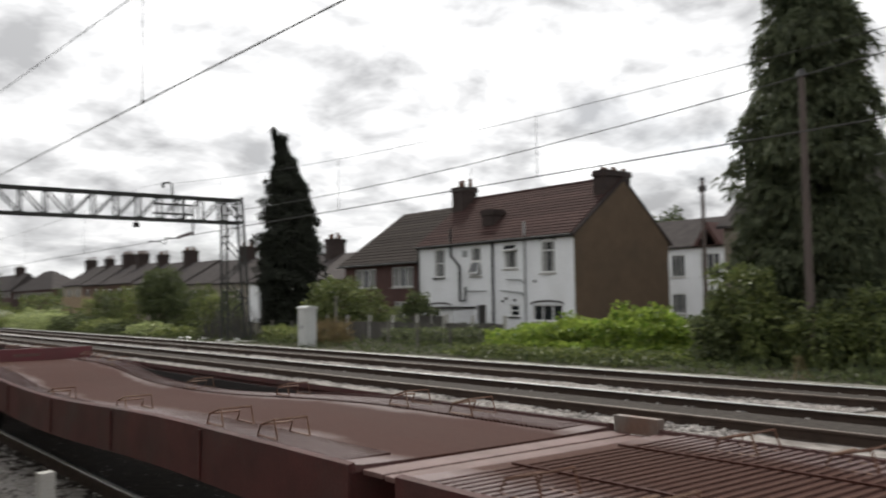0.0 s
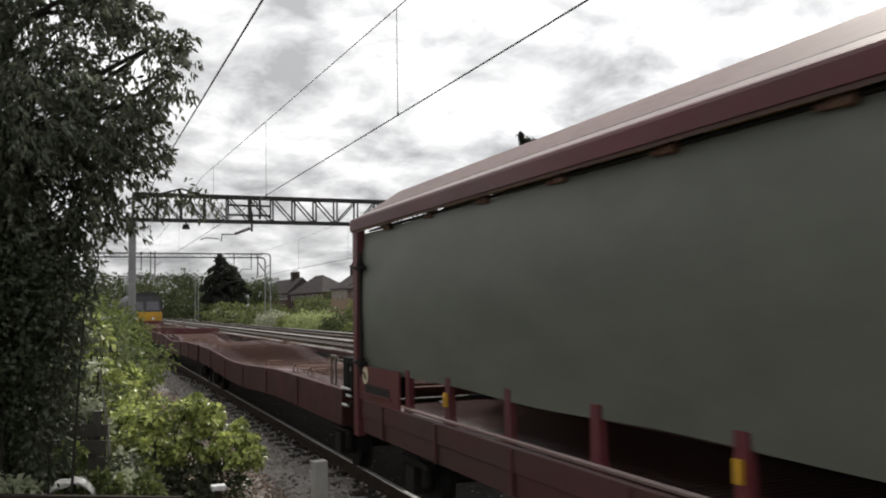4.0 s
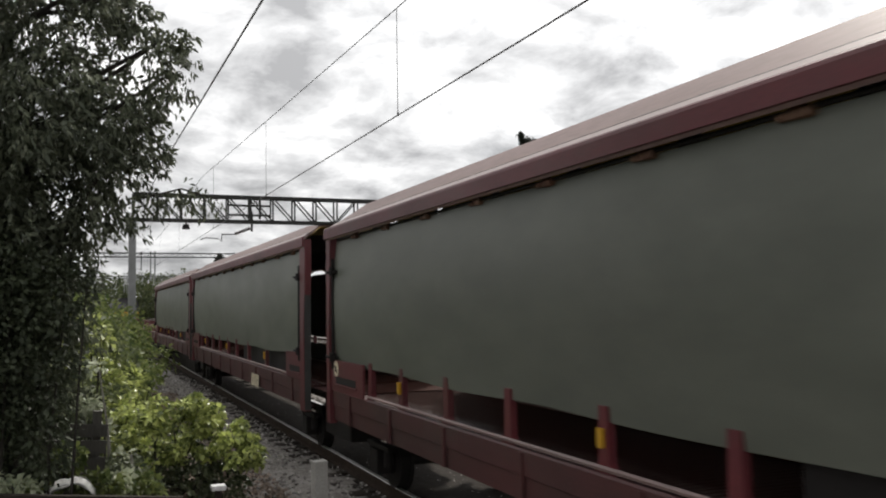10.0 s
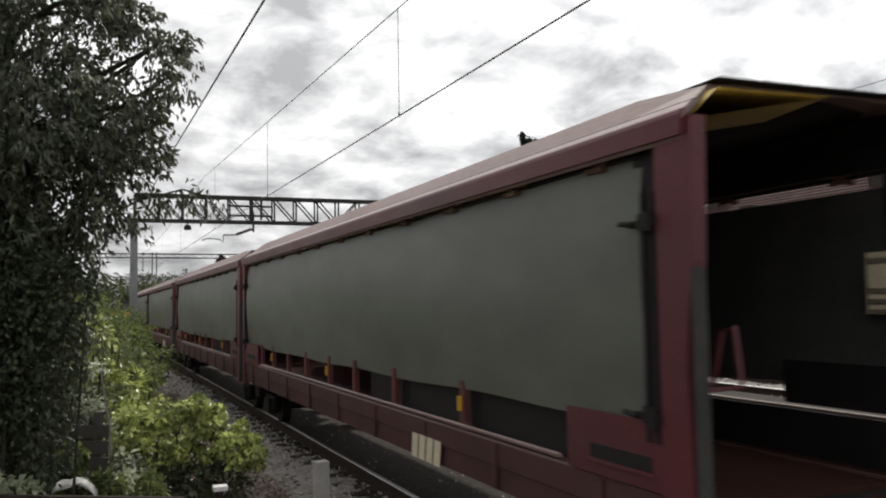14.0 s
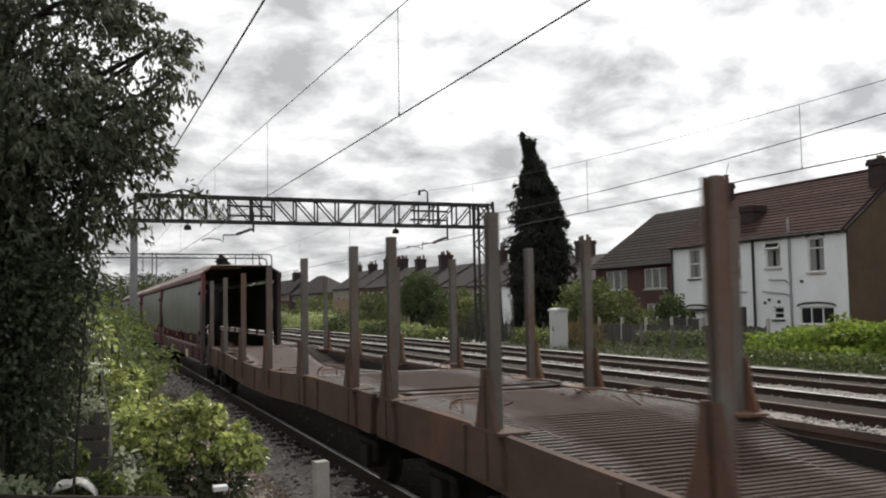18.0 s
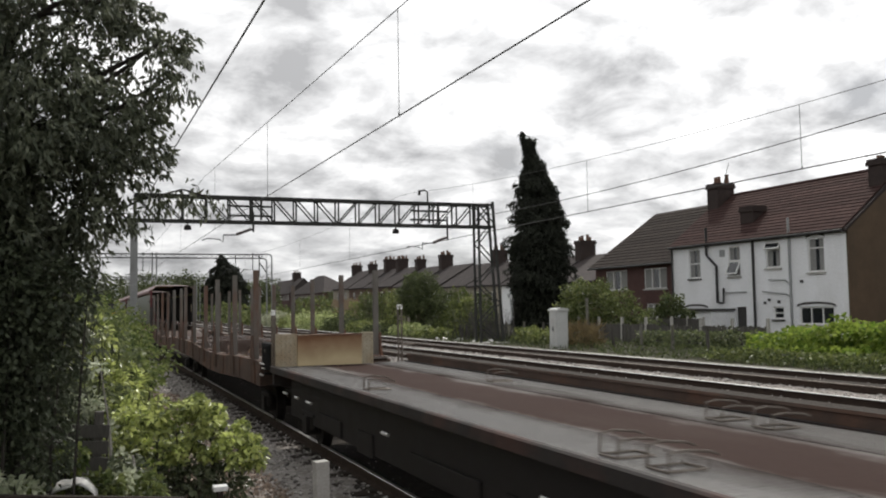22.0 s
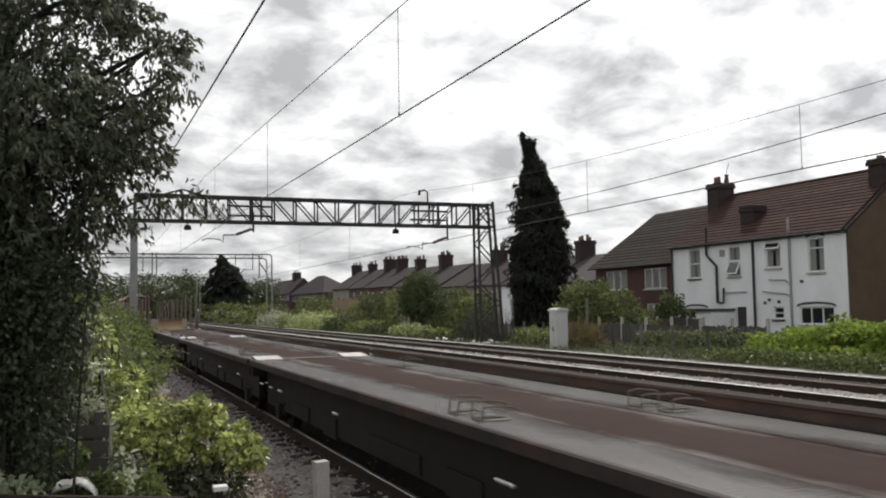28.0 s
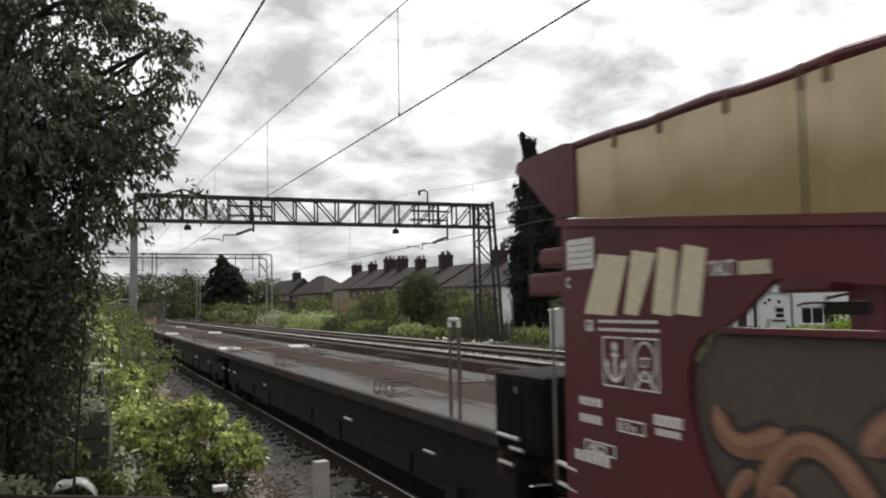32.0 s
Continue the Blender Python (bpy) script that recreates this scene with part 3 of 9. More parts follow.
def deck_material(name, mid, edge, x0, x1, rough_mid, rough_edge, stain, bump=0.12, gloss=0.25, gloss_mid=0.12):
    """Deck plate, dark along the middle and worn paler where the wheels run, with soft ragged borders."""
    m = bpy.data.materials.new(name)
    m.use_nodes = True
    nt = m.node_tree
    p = nt.nodes["Principled BSDF"]
    N, K = nt.nodes.new, nt.links.new
    co, sp, ab = N("ShaderNodeTexCoord"), N("ShaderNodeSeparateXYZ"), N("ShaderNodeMath")
    ab.operation = "ABSOLUTE"
    K(co.outputs["Object"], sp.inputs[0]), K(sp.outputs[0], ab.inputs[0])
    mp = N("ShaderNodeMapping")
    mp.inputs["Scale"].default_value = (1.0, 0.3, 1.0)
    K(co.outputs["Object"], mp.inputs[0])

    def noise(scale, detail, src):
        n = N("ShaderNodeTexNoise")
        n.inputs["Scale"].default_value, n.inputs["Detail"].default_value, n.inputs["Roughness"].default_value = scale, detail, 0.65
        K(src, n.inputs["Vector"])
        return n.outputs[0]

    def spread(src, a, b, c, d):
        r = N("ShaderNodeMapRange")
        for k, v in zip(("From Min", "From Max", "To Min", "To Max"), (a, b, c, d)):
            r.inputs[k].default_value = v
        K(src, r.inputs[0])
        return r.outputs[0]

    def blend(f, a, b):
        x = N("ShaderNodeMix")
        x.data_type = "RGBA"
        K(f, x.inputs["Factor"])
        for k, v in (("A", a), ("B", b)):
            if isinstance(v, tuple):
                x.inputs[k].default_value = (*v, 1)
            else:
                K(v, x.inputs[k])
        return x.outputs["Result"]
    broad, fine, spots = noise(1.6, 7, mp.outputs[0]), noise(38, 4, co.outputs["Object"]), noise(0.8, 8, mp.outputs[0])
    wob = N("ShaderNodeMath")
    wob.operation = "ADD"
    K(ab.outputs[0], wob.inputs[0]), K(spread(broad, 0.3, 0.7, -0.22, 0.22), wob.inputs[1])
    side = spread(wob.outputs[0], x0, x1, 0, 1)
    col = blend(side, mid, edge)
    col = blend(spread(spots, 0.48, 0.68, 0, 0.55), col, stain)
    hv = N("ShaderNodeHueSaturation")
    K(spread(fine, 0.3, 0.7, 0.82, 1.14), hv.inputs["Value"]), K(col, hv.inputs["Color"])
    K(hv.outputs[0], p.inputs["Base Color"])
    K(spread(side, 0, 1, rough_mid, rough_edge), p.inputs["Roughness"]), K(spread(side, 0, 1, gloss_mid, gloss), p.inputs["Specular IOR Level"])
    bp = N("ShaderNodeBump")
    bp.inputs["Strength"].default_value, bp.inputs["Distance"].default_value = bump, 0.02
    K(fine, bp.inputs["Height"]), K(bp.outputs[0], p.inputs["Normal"])
    return m


RED_DECK = deck_material("red_brown_deck", (0.050, 0.021, 0.016), (0.078, 0.036, 0.034), 0.62, 0.98, 0.74, 0.46, (0.047, 0.024, 0.019), gloss=0.32, gloss_mid=0.05)
RED_DUST = deck_material("dusty_red_brown_deck", (0.068, 0.035, 0.027), (0.092, 0.045, 0.042), 0.62, 0.98, 0.74, 0.46, (0.060, 0.033, 0.027), gloss=0.32, gloss_mid=0.05)
# groove colours are dark to hold the shade between tread bars
GROOVE_DECK = deck_material("shaded_groove_deck", (0.036, 0.015, 0.012), (0.044, 0.020, 0.017), 0.62, 0.98, 0.85, 0.7, (0.024, 0.013, 0.011), gloss=0.1, gloss_mid=0.05)
GREY_DECK = deck_material("worn_grey_deck", (0.043, 0.027, 0.023), (0.128, 0.123, 0.118), 0.40, 0.86, 0.78, 0.45, (0.060, 0.044, 0.038), gloss=0.48, gloss_mid=0.03)
POST_DECK = deck_material("dusty_stanchion_deck", (0.066, 0.044, 0.036), (0.112, 0.088, 0.077), 0.55, 0.95, 0.62, 0.40, (0.052, 0.034, 0.027), gloss=0.45, gloss_mid=0.12)
GROOVE_BROWN = deck_material("brown_groove_deck", (0.030, 0.020, 0.016), (0.030, 0.022, 0.018), 0.62, 0.98, 0.85, 0.7, (0.028, 0.019, 0.015), gloss=0.1, gloss_mid=0.05)


def streaked_panel(name, base, low, streak, z0=3.05, z1=3.42):
    """Painted sheet that changes between two heights: growth creeping up from its foot, or rust running down from its top."""
    m = bpy.data.materials.new(name)
    m.use_nodes = True
    nt = m.node_tree
    p = nt.nodes["Principled BSDF"]
    p.inputs["Roughness"].default_value = 0.55
    N, K = nt.nodes.new, nt.links.new
    co, sp, mp = N("ShaderNodeTexCoord"), N("ShaderNodeSeparateXYZ"), N("ShaderNodeMapping")
    K(co.outputs["Object"], sp.inputs[0]), K(co.outputs["Object"], mp.inputs[0])
    mp.inputs["Scale"].default_value = (1, 1.5, 0.6)
    nz, ns = N("ShaderNodeTexNoise"), N("ShaderNodeTexNoise")
    nz.inputs["Scale"].default_value, nz.inputs["Detail"].default_value = 2.2, 7
    ns.inputs["Scale"].default_value, ns.inputs["Detail"].default_value = 1.7, 8
    K(co.outputs["Object"], nz.inputs["Vector"]), K(mp.outputs[0], ns.inputs["Vector"])
    add = N("ShaderNodeMath")
    add.operation = "MULTIPLY_ADD"
    K(nz.outputs[0], add.inputs[0])
    add.inputs[1].default_value = 0.42
    K(sp.outputs[2], add.inputs[2])
    r = N("ShaderNodeMapRange")
    for k, v in zip(("From Min", "From Max", "To Min", "To Max"), (z0, z1, 0.95, 0.0)):
        r.inputs[k].default_value = v
    K(add.outputs[0], r.inputs[0])
    r2 = N("ShaderNodeMapRange")
    for k, v in zip(("From Min", "From Max", "To Min", "To Max"), (0.50, 0.74, 0.0, 0.45)):
        r2.inputs[k].default_value = v
    K(ns.outputs[0], r2.inputs[0])
    last = None
    for fac, col in ((r, low), (r2, streak)):
        x = N("ShaderNodeMix")
        x.data_type = "RGBA"
        K(fac.outputs[0], x.inputs["Factor"])
        if last is None:
            x.inputs["A"].default_value = (*base, 1)
        else:
            K(last, x.inputs["A"])
        x.inputs["B"].default_value = (*col, 1)
        last = x.outputs["Result"]
    K(last, p.inputs["Base Color"])
    return m


RUST_CREAM = streaked_panel("rusted_cream_bulkhead", (0.17, 0.075, 0.03), (0.52, 0.42, 0.25), (0.22, 0.115, 0.05), 1.52, 1.97)
CREAM_STREAK = streaked_panel("rust_streaked_cream", (0.66, 0.54, 0.35), (0.27, 0.20, 0.075), (0.42, 0.28, 0.14))

# red and grey with the shade of the wagons' inside and rear mixed in
RED_SHADED = material("shaded_red_paint", (0.036, 0.013, 0.014), (0.024, 0.011, 0.012), rough=0.7, scale=2, fine=30, bump=0.08)
SHADE_GREY = material("shade_grey", (0.05, 0.05, 0.047), (0.035, 0.035, 0.034), rough=0.9, scale=2, fine=30, bump=0.1)


# ---- the train: every vehicle is a thing that runs along +y ----
SPEED = 5.5
VEHICLES = []


def vehicle(name, label, category, group, y_front):
    ob = thing(name, label, category, group, at=pose(TRAIN_X, y_front, 0))
    VEHICLES.append((ob, y_front))
    return ob


def wheelset_parts(car, ys, r=0.36):
    for y in ys:
        bm = bmesh.new()
        rod(bm, (-0.95, y, r), (0.95, y, r), 0.075, n=10)
        ax = part("axle", bm, BLACK, car)
        for sx in (-1, 1):
            bm = bmesh.new()
            rod(bm, (sx * 0.69, y, r), (sx * 0.83, y, r), r, r * 0.97, 24)
            rod(bm, (sx * 0.83, y, r), (sx * 0.86, y, r), r * 0.45, r * 0.4, 16)
            rod(bm, (sx * 0.675, y, r), (sx * 0.70, y, r), r + 0.03, r + 0.03, 24)
            part("wheel", bm, BLACK, ax, smooth=False)
        for sx in (-1, 1):
            bm = bmesh.new()
            box(bm, sx * 0.98 - 0.1, sx * 0.98 + 0.1, y - 0.14, y + 0.14, r - 0.13, r + 0.17, 0.02)
            box(bm, sx * 0.98 - 0.05, sx * 0.98 + 0.05, y - 0.42, y + 0.42, r + 0.17, r + 0.23, 0.01)
            rod(bm, (sx * 0.98, y - 0.28, r - 0.02), (sx * 0.98, y - 0.28, r + 0.18), 0.06, n=8)
            rod(bm, (sx * 0.98, y + 0.28, r - 0.02), (sx * 0.98, y + 0.28, r + 0.18), 0.06, n=8)
            part("axle_box", bm, BLACK, car)


def folding_chock(bm, x, y, z, sx):
    """A folded-out wheel chock: a flat rod loop with two hooked arms bent up over it."""
    r, w, d, h = 0.010, 0.29, 0.22, 0.14
    wire(bm, [(x - w / 2, y, z), (x + w / 2, y, z), (x + w / 2, y - d, z), (x - w / 2, y - d, z), (x - w / 2, y, z)], r)
    for k, e in ((0, 1.0), (d, 0.82)):
        wire(bm, [(x - w * 0.5, y - k, z), (x - w * 0.46, y - k, z + h * e), (x - w * 0.1, y - k - 0.02, z + h * e * 1.12), (x + w * 0.45, y - k - 0.05, z + h * e * 1.02), (x + w * 0.62, y - k - 0.07, z + h * e * 0.85)], r)


def lashing_loop(bm, x, y, z, w=0.29, d=0.34, h=0.15, lean=0.12):
    """A bent-rod wheel chock: two arches joined by rails."""
    r = 0.010
    k = lean * 0.5
    wire(bm, [(x - w / 2, y, z), (x - w / 2, y + k, z + h), (x + w / 2, y + k, z + h), (x + w / 2, y, z), (x + w / 2, y + d, z), (x + w / 2, y + d - k, z + h * 0.6), (x - w / 2, y + d - k, z + h * 0.6), (x - w / 2, y + d, z), (x - w / 2, y, z)], r)
    wire(bm, [(x - w / 2, y + k, z + h), (x - w / 2, y + d - k, z + h * 0.6)], r)


def buffers(car, y, sgn, z=0.95, mat=None):
    for sx in (-0.87, 0.87):
        bm = bmesh.new()
        rod(bm, (sx, y, z), (sx, y + sgn * 0.28, z), 0.10, 0.085, 14)
        rod(bm, (sx, y + sgn * 0.28, z), (sx, y + sgn * 0.36, z), 0.055, 0.055, 12)
        rod(bm, (sx, y + sgn * 0.36, z), (sx, y + sgn * 0.41, z), 0.19, 0.17, 18)
        part("buffer", bm, mat or BLACK, car)
    bm = bmesh.new()
    beam(bm, (0, y, z), (0, y + sgn * 0.5, z - 0.05), 0.12, 0.16)
    part("coupling_hook", bm, BLACK, car)


def red_flat(car, L, lift, side_mat, mid_mat, edge_mat, loops, ridge_front=3.6, ridge_rear=1.6, dip=1.0, coarse=False):
    """A low, open car-carrying unit: deep side girders, a dished deck of brown plate between two pale wheel tracks."""
    ys = [-L * i / 60 for i in range(61)]
    hw = 1.325
    ridged = ridge_front > 2

    def bed(y):
        return min(lift(y), 0.05) + dip * float(np.interp(-y, [0, 2.4, 3.2, 4.4, 5.0, 7.5, 10.2, 11.4, 12.2, 99], [0, 0, -0.07, -0.27, -0.30, -0.24, -0.10, -0.03, 0, 0]))
    for sx in (-1, 1):
        bm = bmesh.new()
        sweep(bm, [(sx * hw, -0.46), (sx * (hw - 0.012), 0.0), (sx * (hw - 0.06), 0.012), (sx * (hw - 0.07), -0.05), (sx * (hw - 0.03), -0.06), (sx * (hw - 0.03), -0.42), (sx * (hw - 0.12), -0.43), (sx * (hw - 0.12), -0.46)], ys, lambda y: 1.20 + (lift(y) if sx < 0 else 0.01))
        girder = part("side_girder", bm, side_mat, car)
        bm = bmesh.new()
        box(bm, -0.009, 0.009, -0.02, 0.02, 0.76, 1.18)
        rib = mesh_of("rib", bm, side_mat)
        for i in range(1, 6):
            y = -L * i / 6
            share("rib", rib, girder, pose(sx * (hw + 0.006), y, lift(y)))
        # wheel track
        bm = bmesh.new()
        sweep(bm, [(sx * 1.285, 0.0) if sx < 0 else (1.234, -0.01), (sx * 1.2, -0.012), (sx * 0.80, -0.022), (sx * 0.80, -0.06), (sx * 1.285, -0.06) if sx < 0 else (1.234, -0.06)], ys, lambda y: 1.20 + bed(y))
        part("wheel_track", bm, GROOVE_BROWN if coarse else edge_mat, car, "wheel track darkened between its tread bars" if coarse else "pale worn wheel track")
        if sx > 0:
            # the deck's own thin rim, and a black plate for the shadow in the gap to the straight outer girder
            bm = bmesh.new()
            sweep(bm, [(1.235, -0.08), (1.235, 0.02), (1.255, 0.02), (1.255, -0.08)], ys, lambda y: 1.20 + bed(y))
            part("deck_rim", bm, edge_mat, car, "thin upturned deck rim")
            bm = bmesh.new()
            box(bm, hw - 0.135, hw - 0.125, -L + 0.12, -0.12, 0.74, 1.12)
            part("gap_shadow_plate", bm, BLACK, girder, "black plate for the shadow in the gap")
        bm = bmesh.new()
        y = -0.25
        while y > -L + 0.2:
            if coarse:
                box(bm, sx * 1.02 - 0.235, sx * 1.02 + 0.235, y - 0.017, y + 0.017, 1.165 + bed(y), 1.203 + bed(y))
                y -= 0.080
                continue
            if ridged and y > -ridge_front:
                box(bm, sx * 1.02 - 0.225, sx * 1.02 + 0.225, y - 0.019, y + 0.019, 1.165 + bed(y), 1.205 + bed(y))
                y -= 0.086
                continue
            box(bm, sx * 1.03 - 0.22, sx * 1.03 + 0.22, y - 0.013, y + 0.013, 1.165 + bed(y), 1.195 + bed(y))
            y -= 0.058
        part("tread_grating", bm, edge_mat, car, "raised tread bars", kind="stuff")
    bm = bmesh.new()
    sweep(bm, [(-0.80, -0.022), (-0.4, -0.026), (0.4, -0.026), (0.80, -0.022), (0.80, -0.09), (-0.80, -0.09)], ys, lambda y: 1.20 + bed(y))
    part("deck_plate", bm, mid_mat, car, "brown rusty centre deck plate")
    bm = bmesh.new()
    y = -0.25
    while y > -L + 0.2:
        if y > -ridge_front or y < -L + ridge_rear:
            box(bm, -0.805, 0.805, y - 0.019, y + 0.019, 1.145 + bed(y), 1.203 + bed(y))
        y -= 0.086
    if bm.verts:
        part("tread_grating", bm, mid_mat, car, "raised tread bars", kind="stuff")
    else:
        bm.free()
    # dark plate gives the gaps between the bars their shade
    if ridged:
        yr = [-0.2 - (ridge_front - 0.2) * i / 12 for i in range(13)]
        bm = bmesh.new()
        sweep(bm, [(-1.25, -0.008), (1.25, -0.008), (1.25, -0.05), (-1.25, -0.05)], yr, lambda y: 1.20 + bed(y))
        part("grooved_plate", bm, GROOVE_DECK, car, "dark plate for the shade between raised tread bars")
        for x in (-0.52, 0.52):
            bm = bmesh.new()
            sweep(bm, [(x - 0.012, 0.0), (x - 0.012, 0.016), (x + 0.012, 0.016), (x + 0.012, 0.0)], yr, lambda y: 1.20 + bed(y))
            part("lashing_strip", bm, RED_DECK, car, "rusty flat strip along the bars")
    # end sills and centre sill
    for ya, yb in ((-0.10, -0.02), (-L + 0.02, -L + 0.10)):
        bm = bmesh.new()
        box(bm, -1.28, 1.28, ya, yb, 0.76 + lift(ya), 1.16 + lift(ya))
        part("end_sill", bm, side_mat, car)
    bm = bmesh.new()
    box(bm, -0.22, 0.22, -L + 0.1, -0.1, 0.40, 0.62)
    part("centre_sill", bm, BLACK, car)
    for y in loops:
        for sx in (-1, 1):
            bm = bmesh.new()
            lashing_loop(bm, sx * 1.0, y, 1.195 + bed(y), lean=0.1)
            part("wheel_chock", bm, RUST, car, "bent steel rod wheel chock")
    wheelset_parts(car, [-1.1, -L + 1.1], 0.34)


def lift_red(y):
    """Highest over the wheels, dipping in the middle."""
    return -0.12 * (0.5 - 0.5 * math.cos(2 * math.pi * min(1, max(0, (-y - 1.2) / 10.5)))) if y > -11.7 else 0.0


def lift_post(y, L=14.6):
    u = min(1, max(0, (-y - 2.2) / (L - 4.4)))
    return 0.05 - 0.12 * (0.5 - 0.5 * math.cos(2 * math.pi * u)) ** 0.6


def end_hood(car, y, top=1.62, both=True, label="black rubber end hood with rounded edges"):
    """The dark rounded box that stands at the coupled end."""
    for x in (-1.29, 0.56) if both else (-1.29,):
        bm = bmesh.new()
        box(bm, x, x + 0.70, y - 0.72, y + 0.10, 1.12, top, 0.07)
        for v in bm.verts:
            v.co.z += 0.018 * math.sin(v.co.y * 9 + v.co.x * 5) if v.co.z > top - 0.1 else 0
        hood = part("end_hood", bm, RUBBER, car, label, smooth=False)
        bm = bmesh.new()
        for k in range(3):
            box(bm, x - 0.008, x + 0.71, y - 0.20 - k * 0.2, y - 0.17 - k * 0.2, 1.16, top - 0.06, 0.008)
        part("fold", bm, RUBBER, hood)
        bm = bmesh.new()
        box(bm, x - 0.012, x - 0.004, y - 0.34, y - 0.29, top - 0.16, top - 0.11)
        part("tag", bm, POST, hood, "small pale tag")
    for x0, y0, y1, z in ((-1.345, -0.08, -0.46, 1.24), (-1.345, -0.30, -0.52, 1.16), (-1.345, -0.1, -0.35, 1.03)):
        bm = bmesh.new()
        rod(bm, (x0, y + y0, z), (x0, y + y1, z), 0.018, n=8)
        part("lock_bar", bm, BRIGHT, car, "shiny locking bar")
    bm = bmesh.new()
    rod(bm, (-1.3, y - 0.3, 1.05), (1.3, y - 0.3, 1.05), 0.03, n=8)
    part("cross_shaft", bm, BLACK, car)


def end_rail(car, y, x=-1.27, z=1.24, h=0.92, white=True):
    bm = bmesh.new()
    wire(bm, [(x, y, z), (x, y, z + h), (x, y - 0.21, z + h), (x, y - 0.21, z)], 0.018, 8)
    wire(bm, [(x, y - 0.21, z + 0.35), (x + 0.25, y - 0.21, z + 0.35)], 0.014, 6)
    part("hand_rail", bm, POST_WIRE, car, "dull tubular hand rail")
    bm = bmesh.new()
    wire(bm, [(x, y, z + h - 0.07), (x, y, z + h - 0.015), (x, y - 0.02, z + h + 0.003), (x, y - 0.19, z + h + 0.003), (x, y - 0.21, z + h - 0.015), (x, y - 0.21, z + h - 0.07)], 0.021, 8)
    part("rail_cap", bm, PLASTIC_WHITE if white else POST_WIRE, car, "white painted rail top" if white else "dull steel rail top")


def curtain_mesh(sx, L, seed):
    """A tarpaulin side: a gently bellied sheet with shallow folds."""
    ny, nz = 90, 14
    y0, y1, z0, z1 = -0.24, -L + 0.50, 1.55 + (0.08 if sx > 0 else 0.0), 3.155 if sx < 0 else 3.06
    v = []
    rng = np.random.default_rng(seed)
    ph = rng.uniform(0, 6, 5)
    for j in range(nz + 1):
        for i in range(ny + 1):
            u, w = i / ny, j / nz
            y, z = y0 + (y1 - y0) * u, z0 + (z1 - z0) * w
            belly = 0.055 * math.sin(math.pi * w ** 1.3)
            fold = 0.008 * math.sin(u * 40 + ph[0]) * (0.3 + abs(w - 0.5)) + 0.006 * math.sin(u * 17 + ph[1] + 2 * w) + 0.01 * math.sin(w * 5 + u * 9 + ph[2])
            edge = 0.012 * math.sin(u * 26 + ph[3]) * (1 - w) ** 6
            v.append((side_x(sx, 1.275 + belly + fold), y, z + edge - 0.05 * math.sin(math.pi * u) ** 0.6 * (1 - w)))
    f = [(j * (ny + 1) + i, j * (ny + 1) + i + 1, (j + 1) * (ny + 1) + i + 1, (j + 1) * (ny + 1) + i) for j in range(nz) for i in range(ny)]
    me = quick_mesh("curtain", np.array(v), np.array(f), SHEET)
    for p in me.polygons:
        p.use_smooth = True
    return me


# outline of the roof, from the near eave to the far one: upright eave, sloping sheet, nearly flat top
ROOF = [(-1.375, 3.20), (-1.372, 3.325), (-1.335, 3.355), (-1.29, 3.395), (-1.09, 3.585), (-0.95, 3.598), (-0.5, 3.61), (-0.22, 3.612), (0.06, 3.61), (0.51, 3.598), (0.65, 3.585), (0.85, 3.395), (0.895, 3.355), (0.932, 3.325), (0.935, 3.20)]


def side_x(sx, a):
    """The body stands a little towards the near side: a is its half width there."""
    return -a if sx < 0 else a - 0.44


